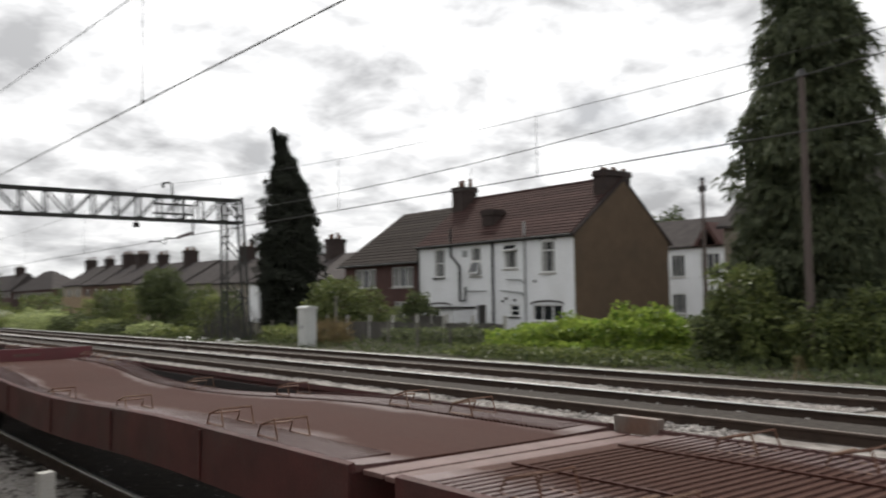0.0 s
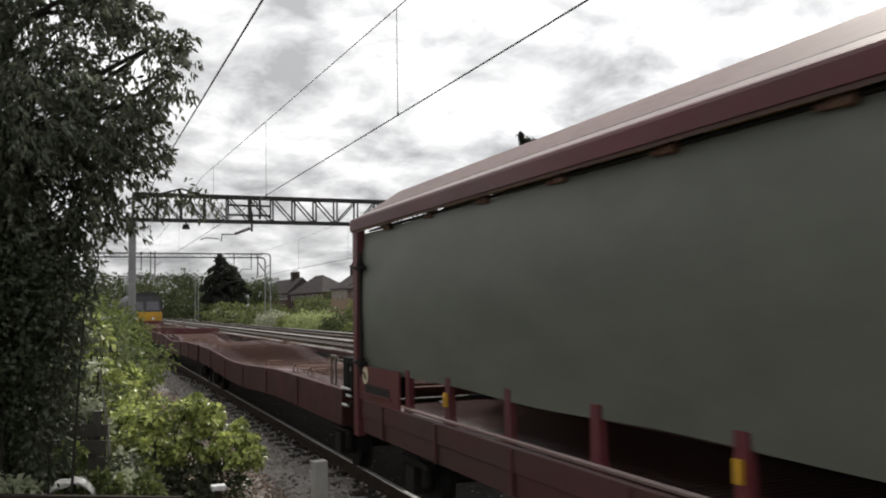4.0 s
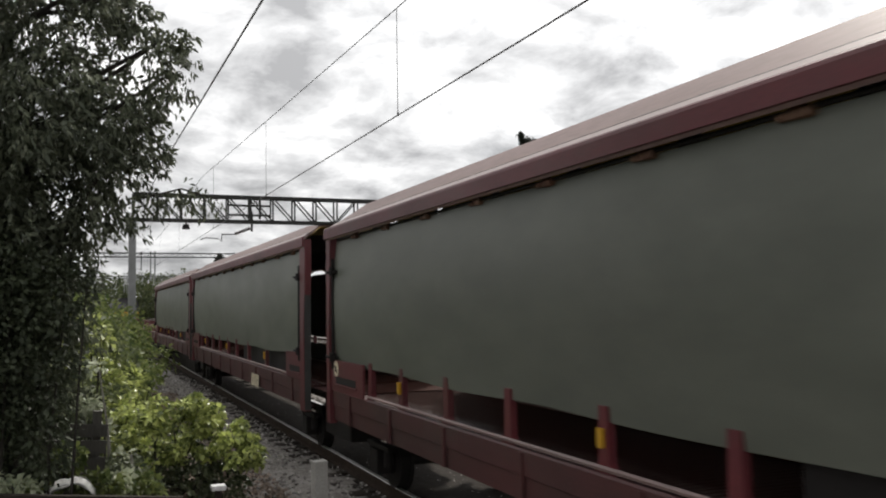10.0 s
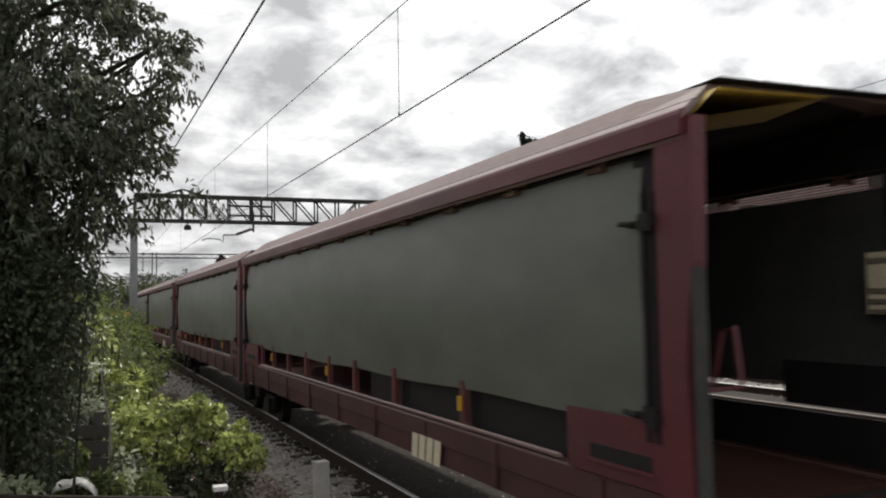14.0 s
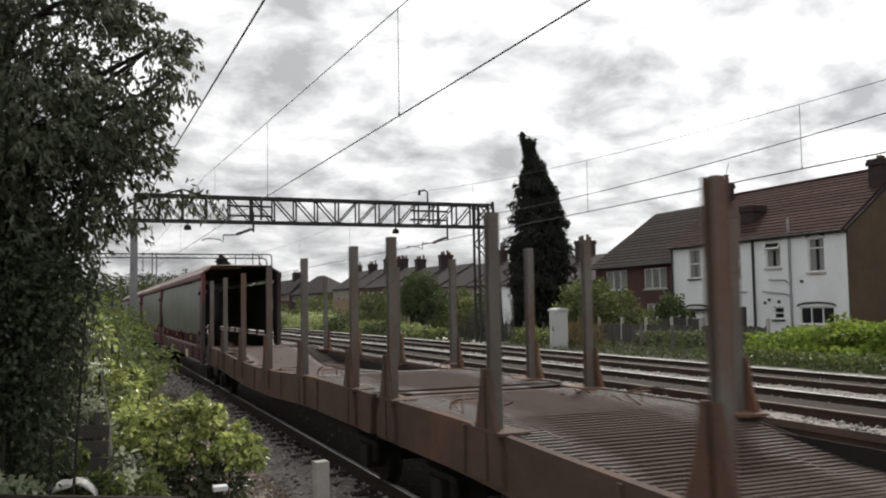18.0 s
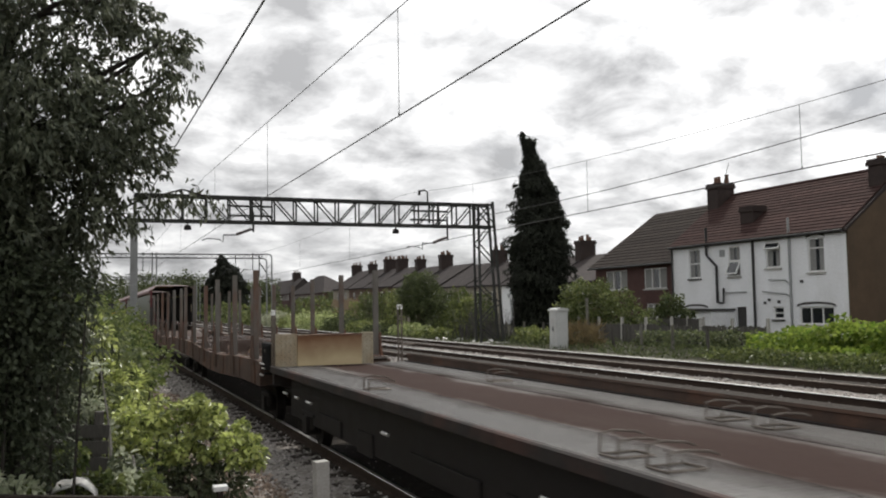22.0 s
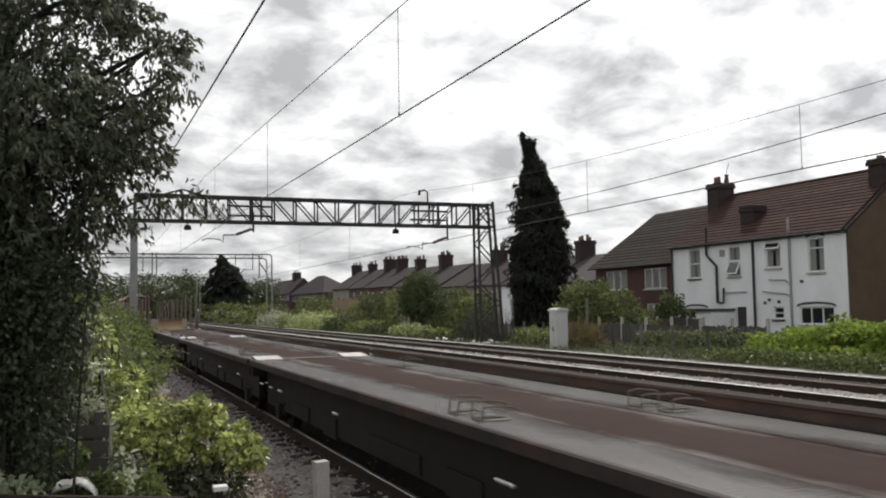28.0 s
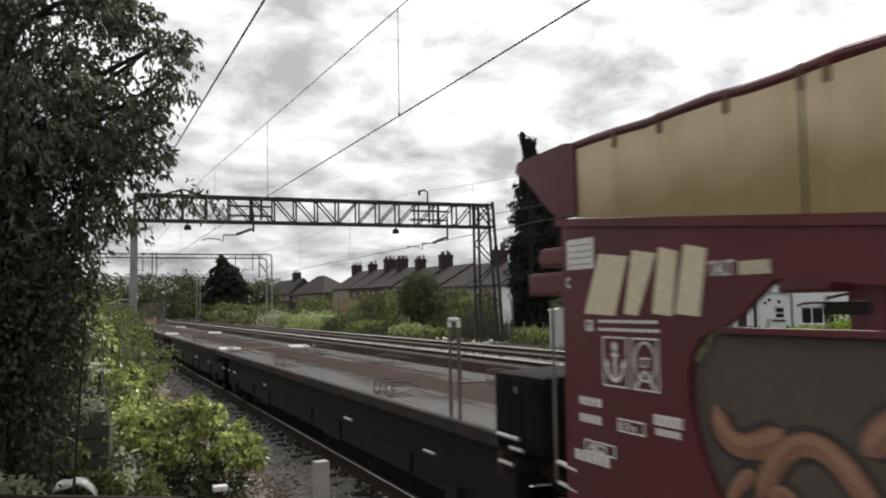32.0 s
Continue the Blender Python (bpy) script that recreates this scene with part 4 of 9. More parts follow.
def roofed_wagon(car, L, seed, wide_end):
    """A covered car carrier: sill, low stanchions, tarpaulin sides, end frames and a cranked sheet roof."""
    for sx in (-1, 1):
        def sb(bm, a0, a1, y0, y1, z0, z1, bevel=0.0):
            x0, x1 = side_x(sx, a0), side_x(sx, a1)
            return box(bm, min(x0, x1), max(x0, x1), y0, y1, z0, z1, bevel)
        X = lambda a: side_x(sx, a)
        bm = bmesh.new()
        sweep(bm, [(X(1.30), 0.77), (X(1.30), 0.955), (X(1.318), 0.965), (X(1.318), 1.15), (X(1.30), 1.165), (X(1.20), 1.165), (X(1.20), 1.13), (X(1.26), 1.12), (X(1.26), 0.81), (X(1.20), 0.80), (X(1.20), 0.77)], [-0.05, -L * 0.5, -L + 0.05])
        sill = part("side_sill", bm, RED_SILL, car, "dirty dark red side sill")
        bm = bmesh.new()
        box(bm, -0.012, 0.012, -0.03, 0.03, 0.78, 1.14)
        rib = mesh_of("rib", bm, RED_SILL)
        for i in range(9):
            share("rib", rib, sill, pose(X(1.325), -1.0 - (L - 2.0) * i / 8, 0))
        # thin rail that runs along the top of the sill
        bm = bmesh.new()
        rod(bm, (X(1.285), -1.7, 1.195), (X(1.285), -L + 1.6, 1.195), 0.02, n=6)
        part("edge_rail", bm, ROOF_PAINT, sill, "worn pale edge rail")
        for y in (-1.75, -2.85, -4.1, -5.4, -6.8, -8.05, -9.6, -11.5):
            bm = bmesh.new()
            plate(bm, [(y - 0.12, 1.0), (y + 0.12, 1.0), (y + 0.12, 1.16), (y + 0.06, 1.24), (y + 0.05, 1.60), (y - 0.05, 1.60), (y - 0.06, 1.24), (y - 0.12, 1.16)], X(1.26) - 0.03, 0.06)
            part("stanchion", bm, RED, car)
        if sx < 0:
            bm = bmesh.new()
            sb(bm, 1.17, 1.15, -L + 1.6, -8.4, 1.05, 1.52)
            part("inner_panel", bm, BLACK, car, "black inner panel")
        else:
            # black boards inside the far side: low along the whole length, high at the rear end
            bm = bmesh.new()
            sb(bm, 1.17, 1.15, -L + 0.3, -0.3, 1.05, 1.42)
            part("inner_panel", bm, BLACK, car, "black inner panel")
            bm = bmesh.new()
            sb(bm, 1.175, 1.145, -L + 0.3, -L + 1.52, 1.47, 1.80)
            part("inner_panel", bm, BLACK, car, "black inner panel")
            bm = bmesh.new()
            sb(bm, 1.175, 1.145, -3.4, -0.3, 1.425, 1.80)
            part("inner_panel", bm, BLACK, car, "black inner panel")
        # solid plates beside the ends, with their slots
        for ya, yb in ((-0.12, -1.62), (-L + 0.12, -L + 1.40)):
            y0, y1 = min(ya, yb), max(ya, yb)
            if sx > 0 and y0 < -5:
                continue
            bm = bmesh.new()
            wall = [(y0, 1.165), (y1, 1.165), (y1, 1.57), (y0, 1.57)]
            plate(bm, wall, X(1.325) - 0.012, 0.024)
            pl = part("end_plate", bm, RED, car)
            for z0, z1 in ((1.27, 1.36),):
                bm = bmesh.new()
                sb(bm, 1.341, 1.330, y0 + 0.30, y1 - 0.30, z0, z1)
                part("slot", bm, BLACK, pl, "dark slot")
                bm = bmesh.new()
                sb(bm, 1.352, 1.334, y0 + 0.26, y1 - 0.26, z0 - 0.03, z0 - 0.006, 0.004)
                part("slot_lip", bm, RED, pl)
        cu = new("curtain", curtain_mesh(sx, L, seed + (1 if sx > 0 else 0)))
        cu.parent = car
        tagged(cu, "grey-green tarpaulin side curtain")
        # dark layer added behind the far curtain: the dim inside as colour
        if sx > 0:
            ln = quick_mesh("curtain_shade", np.array([(x - 0.02, y, z) for x, y, z in (v.co for v in cu.data.vertices)]), np.array([tuple(p.vertices) for p in cu.data.polygons]), SHADE_GREY)
            ln = new("curtain_shade", ln)
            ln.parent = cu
        bm = bmesh.new()
        rod(bm, (X(1.285), -0.5, 3.17), (X(1.285), -L + 0.5, 3.17), 0.014, n=6)
        part("curtain_rail", bm, BLACK, car)
        for i in range(11):
            y = -1.2 - (L - 2.2) * i / 10
            bm = bmesh.new()
            sb(bm, 1.31, 1.26, y - 0.05, y + 0.05, 3.13, 3.23, 0.008)
            rod(bm, (X(1.30), y - 0.11, 3.15), (X(1.30), y - 0.05, 3.15), 0.03, 0.03, 8)
            rod(bm, (X(1.30), y + 0.05, 3.15), (X(1.30), y + 0.11, 3.15), 0.022, 0.022, 8)
            part("curtain_hanger", bm, RUST, car, "rusty roller hanger")
        # tensioning poles with their ratchets, and the strap wound on them
        for yy, n in ((-0.27, 1), (-L + 0.43, 2)):
            for k in range(n):
                yk = yy - 0.085 * k
                bm = bmesh.new()
                rod(bm, (X(1.335), yk, 1.45), (X(1.335), yk, 2.92), 0.024, n=8)
                rod(bm, (X(1.335), yk, 1.56), (X(1.335), yk, 1.66), 0.042, n=10)
                rod(bm, (X(1.335), yk, 2.70), (X(1.335), yk, 2.80), 0.042, n=10)
                part("tension_pole", bm, BLACK, car, "black curtain tensioning pole")
            for zz in (1.60, 2.74):
                bm = bmesh.new()
                sb(bm, 1.372, 1.31, yy - 0.16, yy + 0.12, zz - 0.022, zz + 0.022, 0.008)
                rod(bm, (X(1.38), yy - 0.10, zz - 0.05), (X(1.38), yy - 0.10, zz + 0.06), 0.035, n=10)
                rod(bm, (X(1.38), yy + 0.06, zz), (X(1.38), yy + 0.19, zz + 0.012), 0.018, n=8)
                part("ratchet", bm, BLACK, car, "grimy ratchet bracket")
        # black plate fills the gap in place of its shadow
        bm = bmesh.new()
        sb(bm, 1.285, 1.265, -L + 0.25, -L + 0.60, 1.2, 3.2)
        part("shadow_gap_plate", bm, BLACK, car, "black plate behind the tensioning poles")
        for yy, ww in ((-0.02, 0.17), (-L + 0.28, 0.30)):
            bm = bmesh.new()
            plate(bm, [(yy - ww, 0.72), (yy, 0.72), (yy, 3.30), (yy - ww * 1.15, 3.30), (yy - ww * 1.05, 2.5), (yy - ww * 0.8, 1.9)], X(1.31) - 0.05, 0.10)
            # far posts take the red that has shade in its colour
            post = part("end_post", bm, RED if sx < 0 else RED_SHADED, car, "dark red tapered end post")
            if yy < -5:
                # thin dark plate puts shade on the post's rear face
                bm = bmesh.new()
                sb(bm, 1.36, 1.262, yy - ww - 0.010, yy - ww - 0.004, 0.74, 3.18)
                part("rear_face", bm, SHADE_GREY, post, "rear face darkened as in shade")
        if sx < 0:
            for yt in (-2.85, -6.8, -11.5):
                bm = bmesh.new()
                box(bm, -1.325, -1.295, yt - 0.028, yt + 0.028, 1.33, 1.46, 0.006)
                part("tag", bm, LOCO_YELLOW, car, "small yellow tag plate")
    bm = bmesh.new()
    inner = [(-0.22 + (x + 0.22) * 0.985, z - 0.025) for x, z in ROOF][::-1]
    sweep(bm, ROOF + inner, [0.0, -L * 0.25, -L * 0.5, -L * 0.75, -L + 0.8, -L])
    for v in bm.verts:
        # the leading edge rakes back towards the ridge
        if v.co.y > -0.01 and v.co.z > 3.30:
            v.co.y -= min((v.co.z - 3.30) * 4.6, 1.05)
        if v.co.y < -L + 0.01 and v.co.z > 3.42:
            v.co.z -= 0.055
            v.co.y += 0.12
    roof = part("roof", bm, ROOF_PAINT, car, "pinkish weathered sheet roof")
    for sx in (-1, 1):
        X = lambda a: side_x(sx, a)
        bm = bmesh.new()
        sweep(bm, [(X(1.375), 3.196), (X(1.388), 3.20), (X(1.386), 3.315), (X(1.378), 3.338), (X(1.362), 3.352), (X(1.350), 3.345), (X(1.365), 3.32), (X(1.365), 3.196)], [0.006, -L * 0.5, -L - 0.006])
        part("fascia", bm, RED, roof, "dark red roof edge")
        # pale strip paints the highlight on the rounded eave
        bm = bmesh.new()
        sweep(bm, [(X(1.352), 3.349), (X(1.296), 3.400), (X(1.289), 3.394), (X(1.345), 3.340)], [-0.02, -0.25, -L * 0.5, -L - 0.004])
        for v in bm.verts:
            if v.co.y > -0.03:
                v.co.y -= (v.co.z - 3.33) * 4.6
        part("eave_highlight", bm, ROOF_HIGHLIGHT, roof, "pale strip along the eave, a painted highlight")
        bm = bmesh.new()
        sweep(bm, [(X(1.292), 3.402), (X(1.284), 3.409), (X(1.276), 3.402), (X(1.284), 3.394)], [-0.6, -L])
        part("seam", bm, BLACK, roof, "dark seam in the roof sheet")
    # yellow strips that show between roof and curtain, and the lined rear end of the roof
    y = -2.75
    while y > -L + 2.0:
        bm = bmesh.new()
        box(bm, -1.265, -1.215, y - 0.98, y, 3.17, 3.232)
        part("lining_strip", bm, YELLOW, car, "faded yellow lining strip")
        y -= 1.28
    bm = bmesh.new()
    v = [bm.verts.new(p) for p in ((-1.27, -L + 0.02, 3.33), (-1.10, -L + 0.02, 3.49), (-0.25, -L + 0.02, 3.50), (-0.10, -L + 0.75, 3.50), (-0.45, -L + 1.5, 3.50), (-1.10, -L + 1.5, 3.49), (-1.27, -L + 1.5, 3.33))]
    bm.faces.new((v[0], v[1], v[5], v[6])), bm.faces.new((v[1], v[2], v[3], v[4], v[5]))
    bmesh.ops.solidify(bm, geom=bm.faces[:], thickness=0.006)
    part("roof_lining", bm, YELLOW, car, "faded yellow boarding under the roof end")
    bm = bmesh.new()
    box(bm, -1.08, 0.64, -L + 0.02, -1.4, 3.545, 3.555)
    part("roof_lining", bm, BLACK, car, "black roof lining")
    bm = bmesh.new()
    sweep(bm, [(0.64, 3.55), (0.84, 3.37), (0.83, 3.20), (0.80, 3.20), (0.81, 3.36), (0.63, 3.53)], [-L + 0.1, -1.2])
    part("roof_lining", bm, BLACK, car, "black roof lining")
    # deck coloured black to hold the dimness inside the wagon
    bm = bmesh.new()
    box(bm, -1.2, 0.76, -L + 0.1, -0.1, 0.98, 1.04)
    part("deck", bm, BLACK, car, "ribbed deck, black for the dim inside")
    bm = bmesh.new()
    y = -0.3
    while y > -L + 0.3:
        box(bm, -1.18, 0.74, y - 0.019, y + 0.019, 1.035, 1.072)
        y -= 0.086
    part("tread_grating", bm, RED_DECK, car, kind="stuff")
    for x in (-0.95, 0.5):
        bm = bmesh.new()
        box(bm, x - 0.02, x + 0.02, -L + 0.3, -0.3, 1.072, 1.092)
        part("lashing_strip", bm, PINK_PLATE, car, "worn flat strip along the deck")
    bm = bmesh.new()
    box(bm, -0.2, 0.2, -L, 0, 0.55, 0.97)
    part("centre_sill", bm, BLACK, car)
    # round sign on the leading end
    if wide_end:
        bm = bmesh.new()
        rod(bm, (-1.339, -0.44, 1.46), (-1.346, -0.44, 1.46), 0.10, n=24)
        disc = part("round_sign", bm, CREAM_PAINT, car, "round cream sign with a dark mark")
        bm = bmesh.new()
        beam(bm, (-1.350, -0.50, 1.42), (-1.350, -0.38, 1.50), 0.004, 0.028)
        rod(bm, (-1.3475, -0.44, 1.46), (-1.3505, -0.44, 1.46), 0.035, n=12)
        part("mark", bm, BLACK, disc)
    wheelset_parts(car, [-1.2, -L + 1.2], 0.34)


def logo_bars(car, x, y, z, h, mat):
    """Four slanting blocks in place of an operator's mark, on a side that faces -x."""
    w = h * 0.85
    for i in range(4):
        bm = bmesh.new()
        y0 = y - i * w * 0.98
        s = h * 0.18
        plate(bm, [(y0, z), (y0 - w * 0.8, z), (y0 - w * 0.8 - s, z + h), (y0 - s, z + h)], x - 0.004, 0.004)
        part("mark_block", bm, mat, car, "cream painted block mark")


def build_train():
    # locomotive, seen from behind
    loco = vehicle("locomotive", "dark diesel locomotive with a yellow tail end", "locomotive", "", 71.5)
    bm = bmesh.new()
    sweep(bm, [(-1.32, 1.05), (-1.32, 3.0), (-1.15, 3.35), (-0.7, 3.68), (0.7, 3.68), (1.15, 3.35), (1.32, 3.0), (1.32, 1.05)], [0, -5, -10, -15, -19.6])
    body = part("body", bm, LOCO_GREY, loco)
    bm = bmesh.new()
    box(bm, -1.3, 1.3, -20.15, -19.6, 1.42, 2.12, 0.05)
    part("nose_panel", bm, LOCO_YELLOW, loco, "bright yellow warning panel")
    bm = bmesh.new()
    box(bm, -1.3, 1.3, -20.12, -19.6, 1.05, 1.41, 0.03)
    part("nose_skirt", bm, LOCO_GREY, loco, "dark lower nose")
    bm = bmesh.new()
    v = [bm.verts.new(p) for p in ((-1.3, -20.1, 2.05), (1.3, -20.1, 2.05), (1.12, -19.75, 3.36), (-1.12, -19.75, 3.36), (-1.3, -19.6, 2.05), (1.3, -19.6, 2.05), (1.12, -19.6, 3.36), (-1.12, -19.6, 3.36))]
    for f in ((0, 1, 2, 3), (1, 5, 6, 2), (4, 0, 3, 7), (3, 2, 6, 7), (0, 4, 5, 1)):
        bm.faces.new([v[i] for i in f])
    part("cab_front", bm, LOCO_GREY, loco)
    for x0, x1 in ((-1.1, -0.12), (0.12, 1.1)):
        bm = bmesh.new()
        v = [bm.verts.new(p) for p in ((x0, -20.07, 2.25), (x1, -20.07, 2.25), (x1 * 0.93, -19.89, 2.95), (x0 * 0.93, -19.89, 2.95))]
        bm.faces.new(v)
        bmesh.ops.solidify(bm, geom=bm.faces[:], thickness=0.02)
        part("windscreen", bm, WINDSCREEN, loco, "bluish windscreen, the sky's reflection in its colour")
        bm = bmesh.new()
        rod(bm, ((x0 + x1) / 2, -20.15, 1.60), ((x0 + x1) / 2, -20.19, 1.60), 0.10, n=14)
        part("lamp", bm, PLASTIC_WHITE, loco)
    for z in (3.69,):
        bm = bmesh.new()
        for i in range(4):
            box(bm, -0.55, 0.55, -4.5 - i * 3.5, -2.5 - i * 3.5, 3.66, 3.76, 0.02)
        part("roof_grille", bm, BLACK, body)
    bm = bmesh.new()
    box(bm, -1.3, 1.3, -20.0, 0, 0.8, 1.05)
    box(bm, -1.1, 1.1, -13.5, -6.5, 0.3, 0.8, 0.05)
    part("underframe", bm, BLACK, loco)
    buffers(loco, -20.15, -1, 0.98)
    wheelset_parts(loco, [-2, -4, -6, -14, -16, -18], 0.5)

    # open red units
    for i, (yf, L) in enumerate(((50.0, 15.3), (34.3, 14.8), (19.25, 14.3), (4.42, 15.3))):
        car = vehicle("flat_wagon", "open red car-carrying wagon unit with a dished rusty deck", "railway wagon", "open red wagons", yf)
        red_flat(car, L, lift_red, RED_FLAT, RED_DUST if i in (1, 3) else RED_DECK, RED_DUST if i in (1, 3) else RED_DECK, (-1.1, -1.9, -2.8, -6.6, -9.5, -12.0, -13.0), 2.4 if i in (1, 3) else 0.0, L - 2.4 if i in (1, 3) else 0.0, 0.3)
        # raised bulkhead behind the leading coupling
        if i in (0, 2):
            bm = bmesh.new()
            box(bm, -1.27, 1.27, -0.16, -0.10, 1.0, 1.42, 0.01)
            bh = part("bulkhead", bm, RED, car, "low dark red end bulkhead")
            bm = bmesh.new()
            box(bm, -0.25, 0.25, -0.168, -0.162, 1.26, 1.32)
            part("marking", bm, PINK_PLATE, bh, "dull pinkish plate")
        else:
            bm = bmesh.new()
            box(bm, -1.22, 1.22, 0.27, 0.50, 1.13, 1.165, 0.01)
            part("bridge_plate", bm, PINK_PLATE, car, "pinkish worn bridging plate")
            bm = bmesh.new()
            box(bm, -1.22, 1.22, 0.0, 0.25, 1.125, 1.16, 0.01)
            part("bridge_plate", bm, PINK_PLATE, car, "pinkish worn bridging plate")
            bm = bmesh.new()
            box(bm, 1.22, 1.30, 0.0, 0.45, 1.16, 1.30, 0.01)
            part("side_plate", bm, POST, car, "dull grey end plate")
        if i == 3:
            end_rail(car, -L + 0.75, -1.25, 1.2, 0.40, False)
            end_hood(car, -L - 0.02)
            buffers(car, -L + 0.02, -1)

    # four covered units
    for i, (yf, L) in enumerate(((-11.55, 14.85), (-27.0, 14.95), (-43.25, 14.5), (-58.2, 14.85))):
        car = vehicle("covered_wagon", "covered red car-carrying wagon with grey-green tarpaulin sides", "railway wagon", "covered wagons", yf)
        roofed_wagon(car, L, 20 + i * 5, i in (0, 2))
        if i == 0:
            buffers(car, 0, 1)
        if i in (1, 3):
            logo_bars(car, -1.338, -10.3, 0.76, 0.24, CREAM_PAINT)
        # plates and drawgear across the coupling
        gap = (0.60, 1.30, 0.45, 0.80)[i]
        bm = bmesh.new()
        box(bm, -1.02, 0.62, -L - gap + 0.03, -L + 0.08, 0.40, 0.93, 0.03)
        part("drawgear", bm, BLACK, car, "grimy black drawgear and hoses")
        bm = bmesh.new()
        box(bm, -1.18, 0.74, -L - gap + 0.02, -L + 0.12, 1.045, 1.062, 0.004)
        part("bridge_plate", bm, RED_DECK, car, "dark red bridging plate")
        if i == 3:
            for x, z in ((0.55, 1.55),):
                bm = bmesh.new()
                wire(bm, [(-1.29, -L + 0.12, 1.80), (-1.12, -L + 0.12, 1.80), (-1.10, -L + 0.05, 2.10), (-1.10, -L - 0.05, 2.13), (-1.10, -L - 0.10, 1.80), (-1.29, -L + 0.0, 1.78)], 0.016, 8)
                part("hand_rail", bm, RED, car)
            bm = bmesh.new()
            box(bm, 0.755, 0.77, -L + 0.46, -L + 0.72, 2.16, 2.60)
            sign = part("notice", bm, CREAM_PAINT, car, "cream notice board with rows of dark marks")
            for k in range(4):
                for j in range(4):
                    bm = bmesh.new()
                    box(bm, 0.751, 0.754, -L + 0.48 + j * 0.06, -L + 0.52 + j * 0.06, 2.15 + k * 0.075 + (0.14 if k > 2 else 0), 2.195 + k * 0.075 + (0.14 if k > 2 else 0))
                    part("mark", bm, BLACK, sign)

    # stanchion units
    for i, (yf, L, posts) in enumerate(((-73.75, 15.3, (-0.75, -3.25, -5.95, -8.85, -11.7, -14.45)), (-89.4, 14.6, (-0.3, -2.93, -5.77, -8.2, -11.1, -13.8)))):
        car = vehicle("stanchion_wagon", "rust-brown flat wagon unit with tall grey stanchions along both sides", "railway wagon", "stanchion wagons", yf)
        red_flat(car, L, lift_post, RUST_SIDE, POST_DECK, POST_DECK, (-2.0, -6.6, -9.4, -12.4), 0.0, (5.0, 15.0)[i], 0.75, True)
        for y in posts:
            for sx in (-1, 1):
                bm = bmesh.new()
                sweep_post(bm, sx * 1.26, y, 1.0, 2.95 if i == 1 and y == -5.77 else 3.05)
                st = part("stanchion", bm, POST, car, "weathered grey steel stanchion")
                bm = bmesh.new()
                for e in (-1, 1):
                    plate(bm, [(y - 0.04 + e * 0.03, 0.82), (y + e * 0.31, 0.82), (y + e * 0.29, 1.08), (y + e * 0.20, 1.26), (y + e * 0.12, 1.46), (y + e * 0.075, 1.74), (y + 0.0 + e * 0.02, 1.74)], sx * 1.335 - 0.02, 0.04)
                box(bm, sx * 1.22 - 0.14, sx * 1.22 + 0.14, y - 0.30, y + 0.30, 1.185 + lift_post(y), 1.215 + lift_post(y), 0.008)
                part("bracket", bm, RUST_SIDE if sx < 0 else RUST, st, "rusty flared foot bracket")
        bm = bmesh.new()
        rng = random.Random(40 + i)
        for _ in range(26):
            y = -0.6 - rng.random() * 1.6 - (6.0 if rng.random() < 0.3 else 0)
            x = (1 if rng.random() < 0.75 else -1) * rng.uniform(0.5, 1.0)
            a = rng.uniform(0, 6.28)
            l = rng.uniform(0.12, 0.4)
            rod(bm, (x, y, 1.20), (x + math.cos(a) * l * 0.5, y + math.sin(a) * l, 1.22 + rng.uniform(0, 0.12)), 0.012, 0.008, 5)
        part("loose_chock", bm, POT, car, "jumbled broken chocks lying on the deck", kind="stuff")
        if i == 1:
            bm = bmesh.new()
            for _ in range(30):
                x, y, a = -0.68 + rng.gauss(0, 0.12), -9.5 + rng.gauss(0, 0.16), rng.uniform(0, 6.28)
                l = rng.uniform(0.12, 0.34)
                rod(bm, (x, y, 1.06), (x + math.cos(a) * l, y + math.sin(a) * l, 1.07 + rng.uniform(0, 0.1)), 0.007, 0.005, 4)
            part("straw", bm, DRY, car, "small heap of pale straw on the deck", kind="stuff")
            end_hood(car, -L - 0.02, both=False)
            buffers(car, -L, -1)
        else:
            bm = bmesh.new()
            box(bm, -1.22, 1.22, -L - 0.36, -L, 1.17, 1.20, 0.006)
            part("bridge_plate", bm, POT, car, "worn brown timber bridging plate")

    # low grey flats
    for i, (yf, L) in enumerate(((-105.0, 15.0), (-120.35, 15.1), (-135.8, 16.4), (-152.6, 16.9))):
        car = vehicle("low_flat_wagon", "low grey flat wagon unit with a rust-streaked tread-plate deck", "railway wagon", "low flat wagons", yf)
        grey_flat(car, L, i)

    # double-deck car carrier
    car = vehicle("double_deck_wagon", "dark red double-deck car carrier with stained cream upper panels", "railway wagon", "", -170.55)
    double_deck(car)


def sweep_post(bm, x, y, z0, z1):
    """An H-section stanchion."""
    s = [(-0.05, -0.048), (0.05, -0.048), (0.05, -0.034), (0.01, -0.03), (0.01, 0.03), (0.05, 0.034), (0.05, 0.048), (-0.05, 0.048), (-0.05, 0.034), (-0.01, 0.03), (-0.01, -0.03), (-0.05, -0.034)]
    rings = [[bm.verts.new((x + a, y + b, z)) for a, b in s] for z in (z0, z1)]
    n = len(s)
    for i in range(n):
        bm.faces.new((rings[0][i], rings[0][(i + 1) % n], rings[1][(i + 1) % n], rings[1][i]))
    bm.faces.new(rings[0][::-1]), bm.faces.new(rings[1])


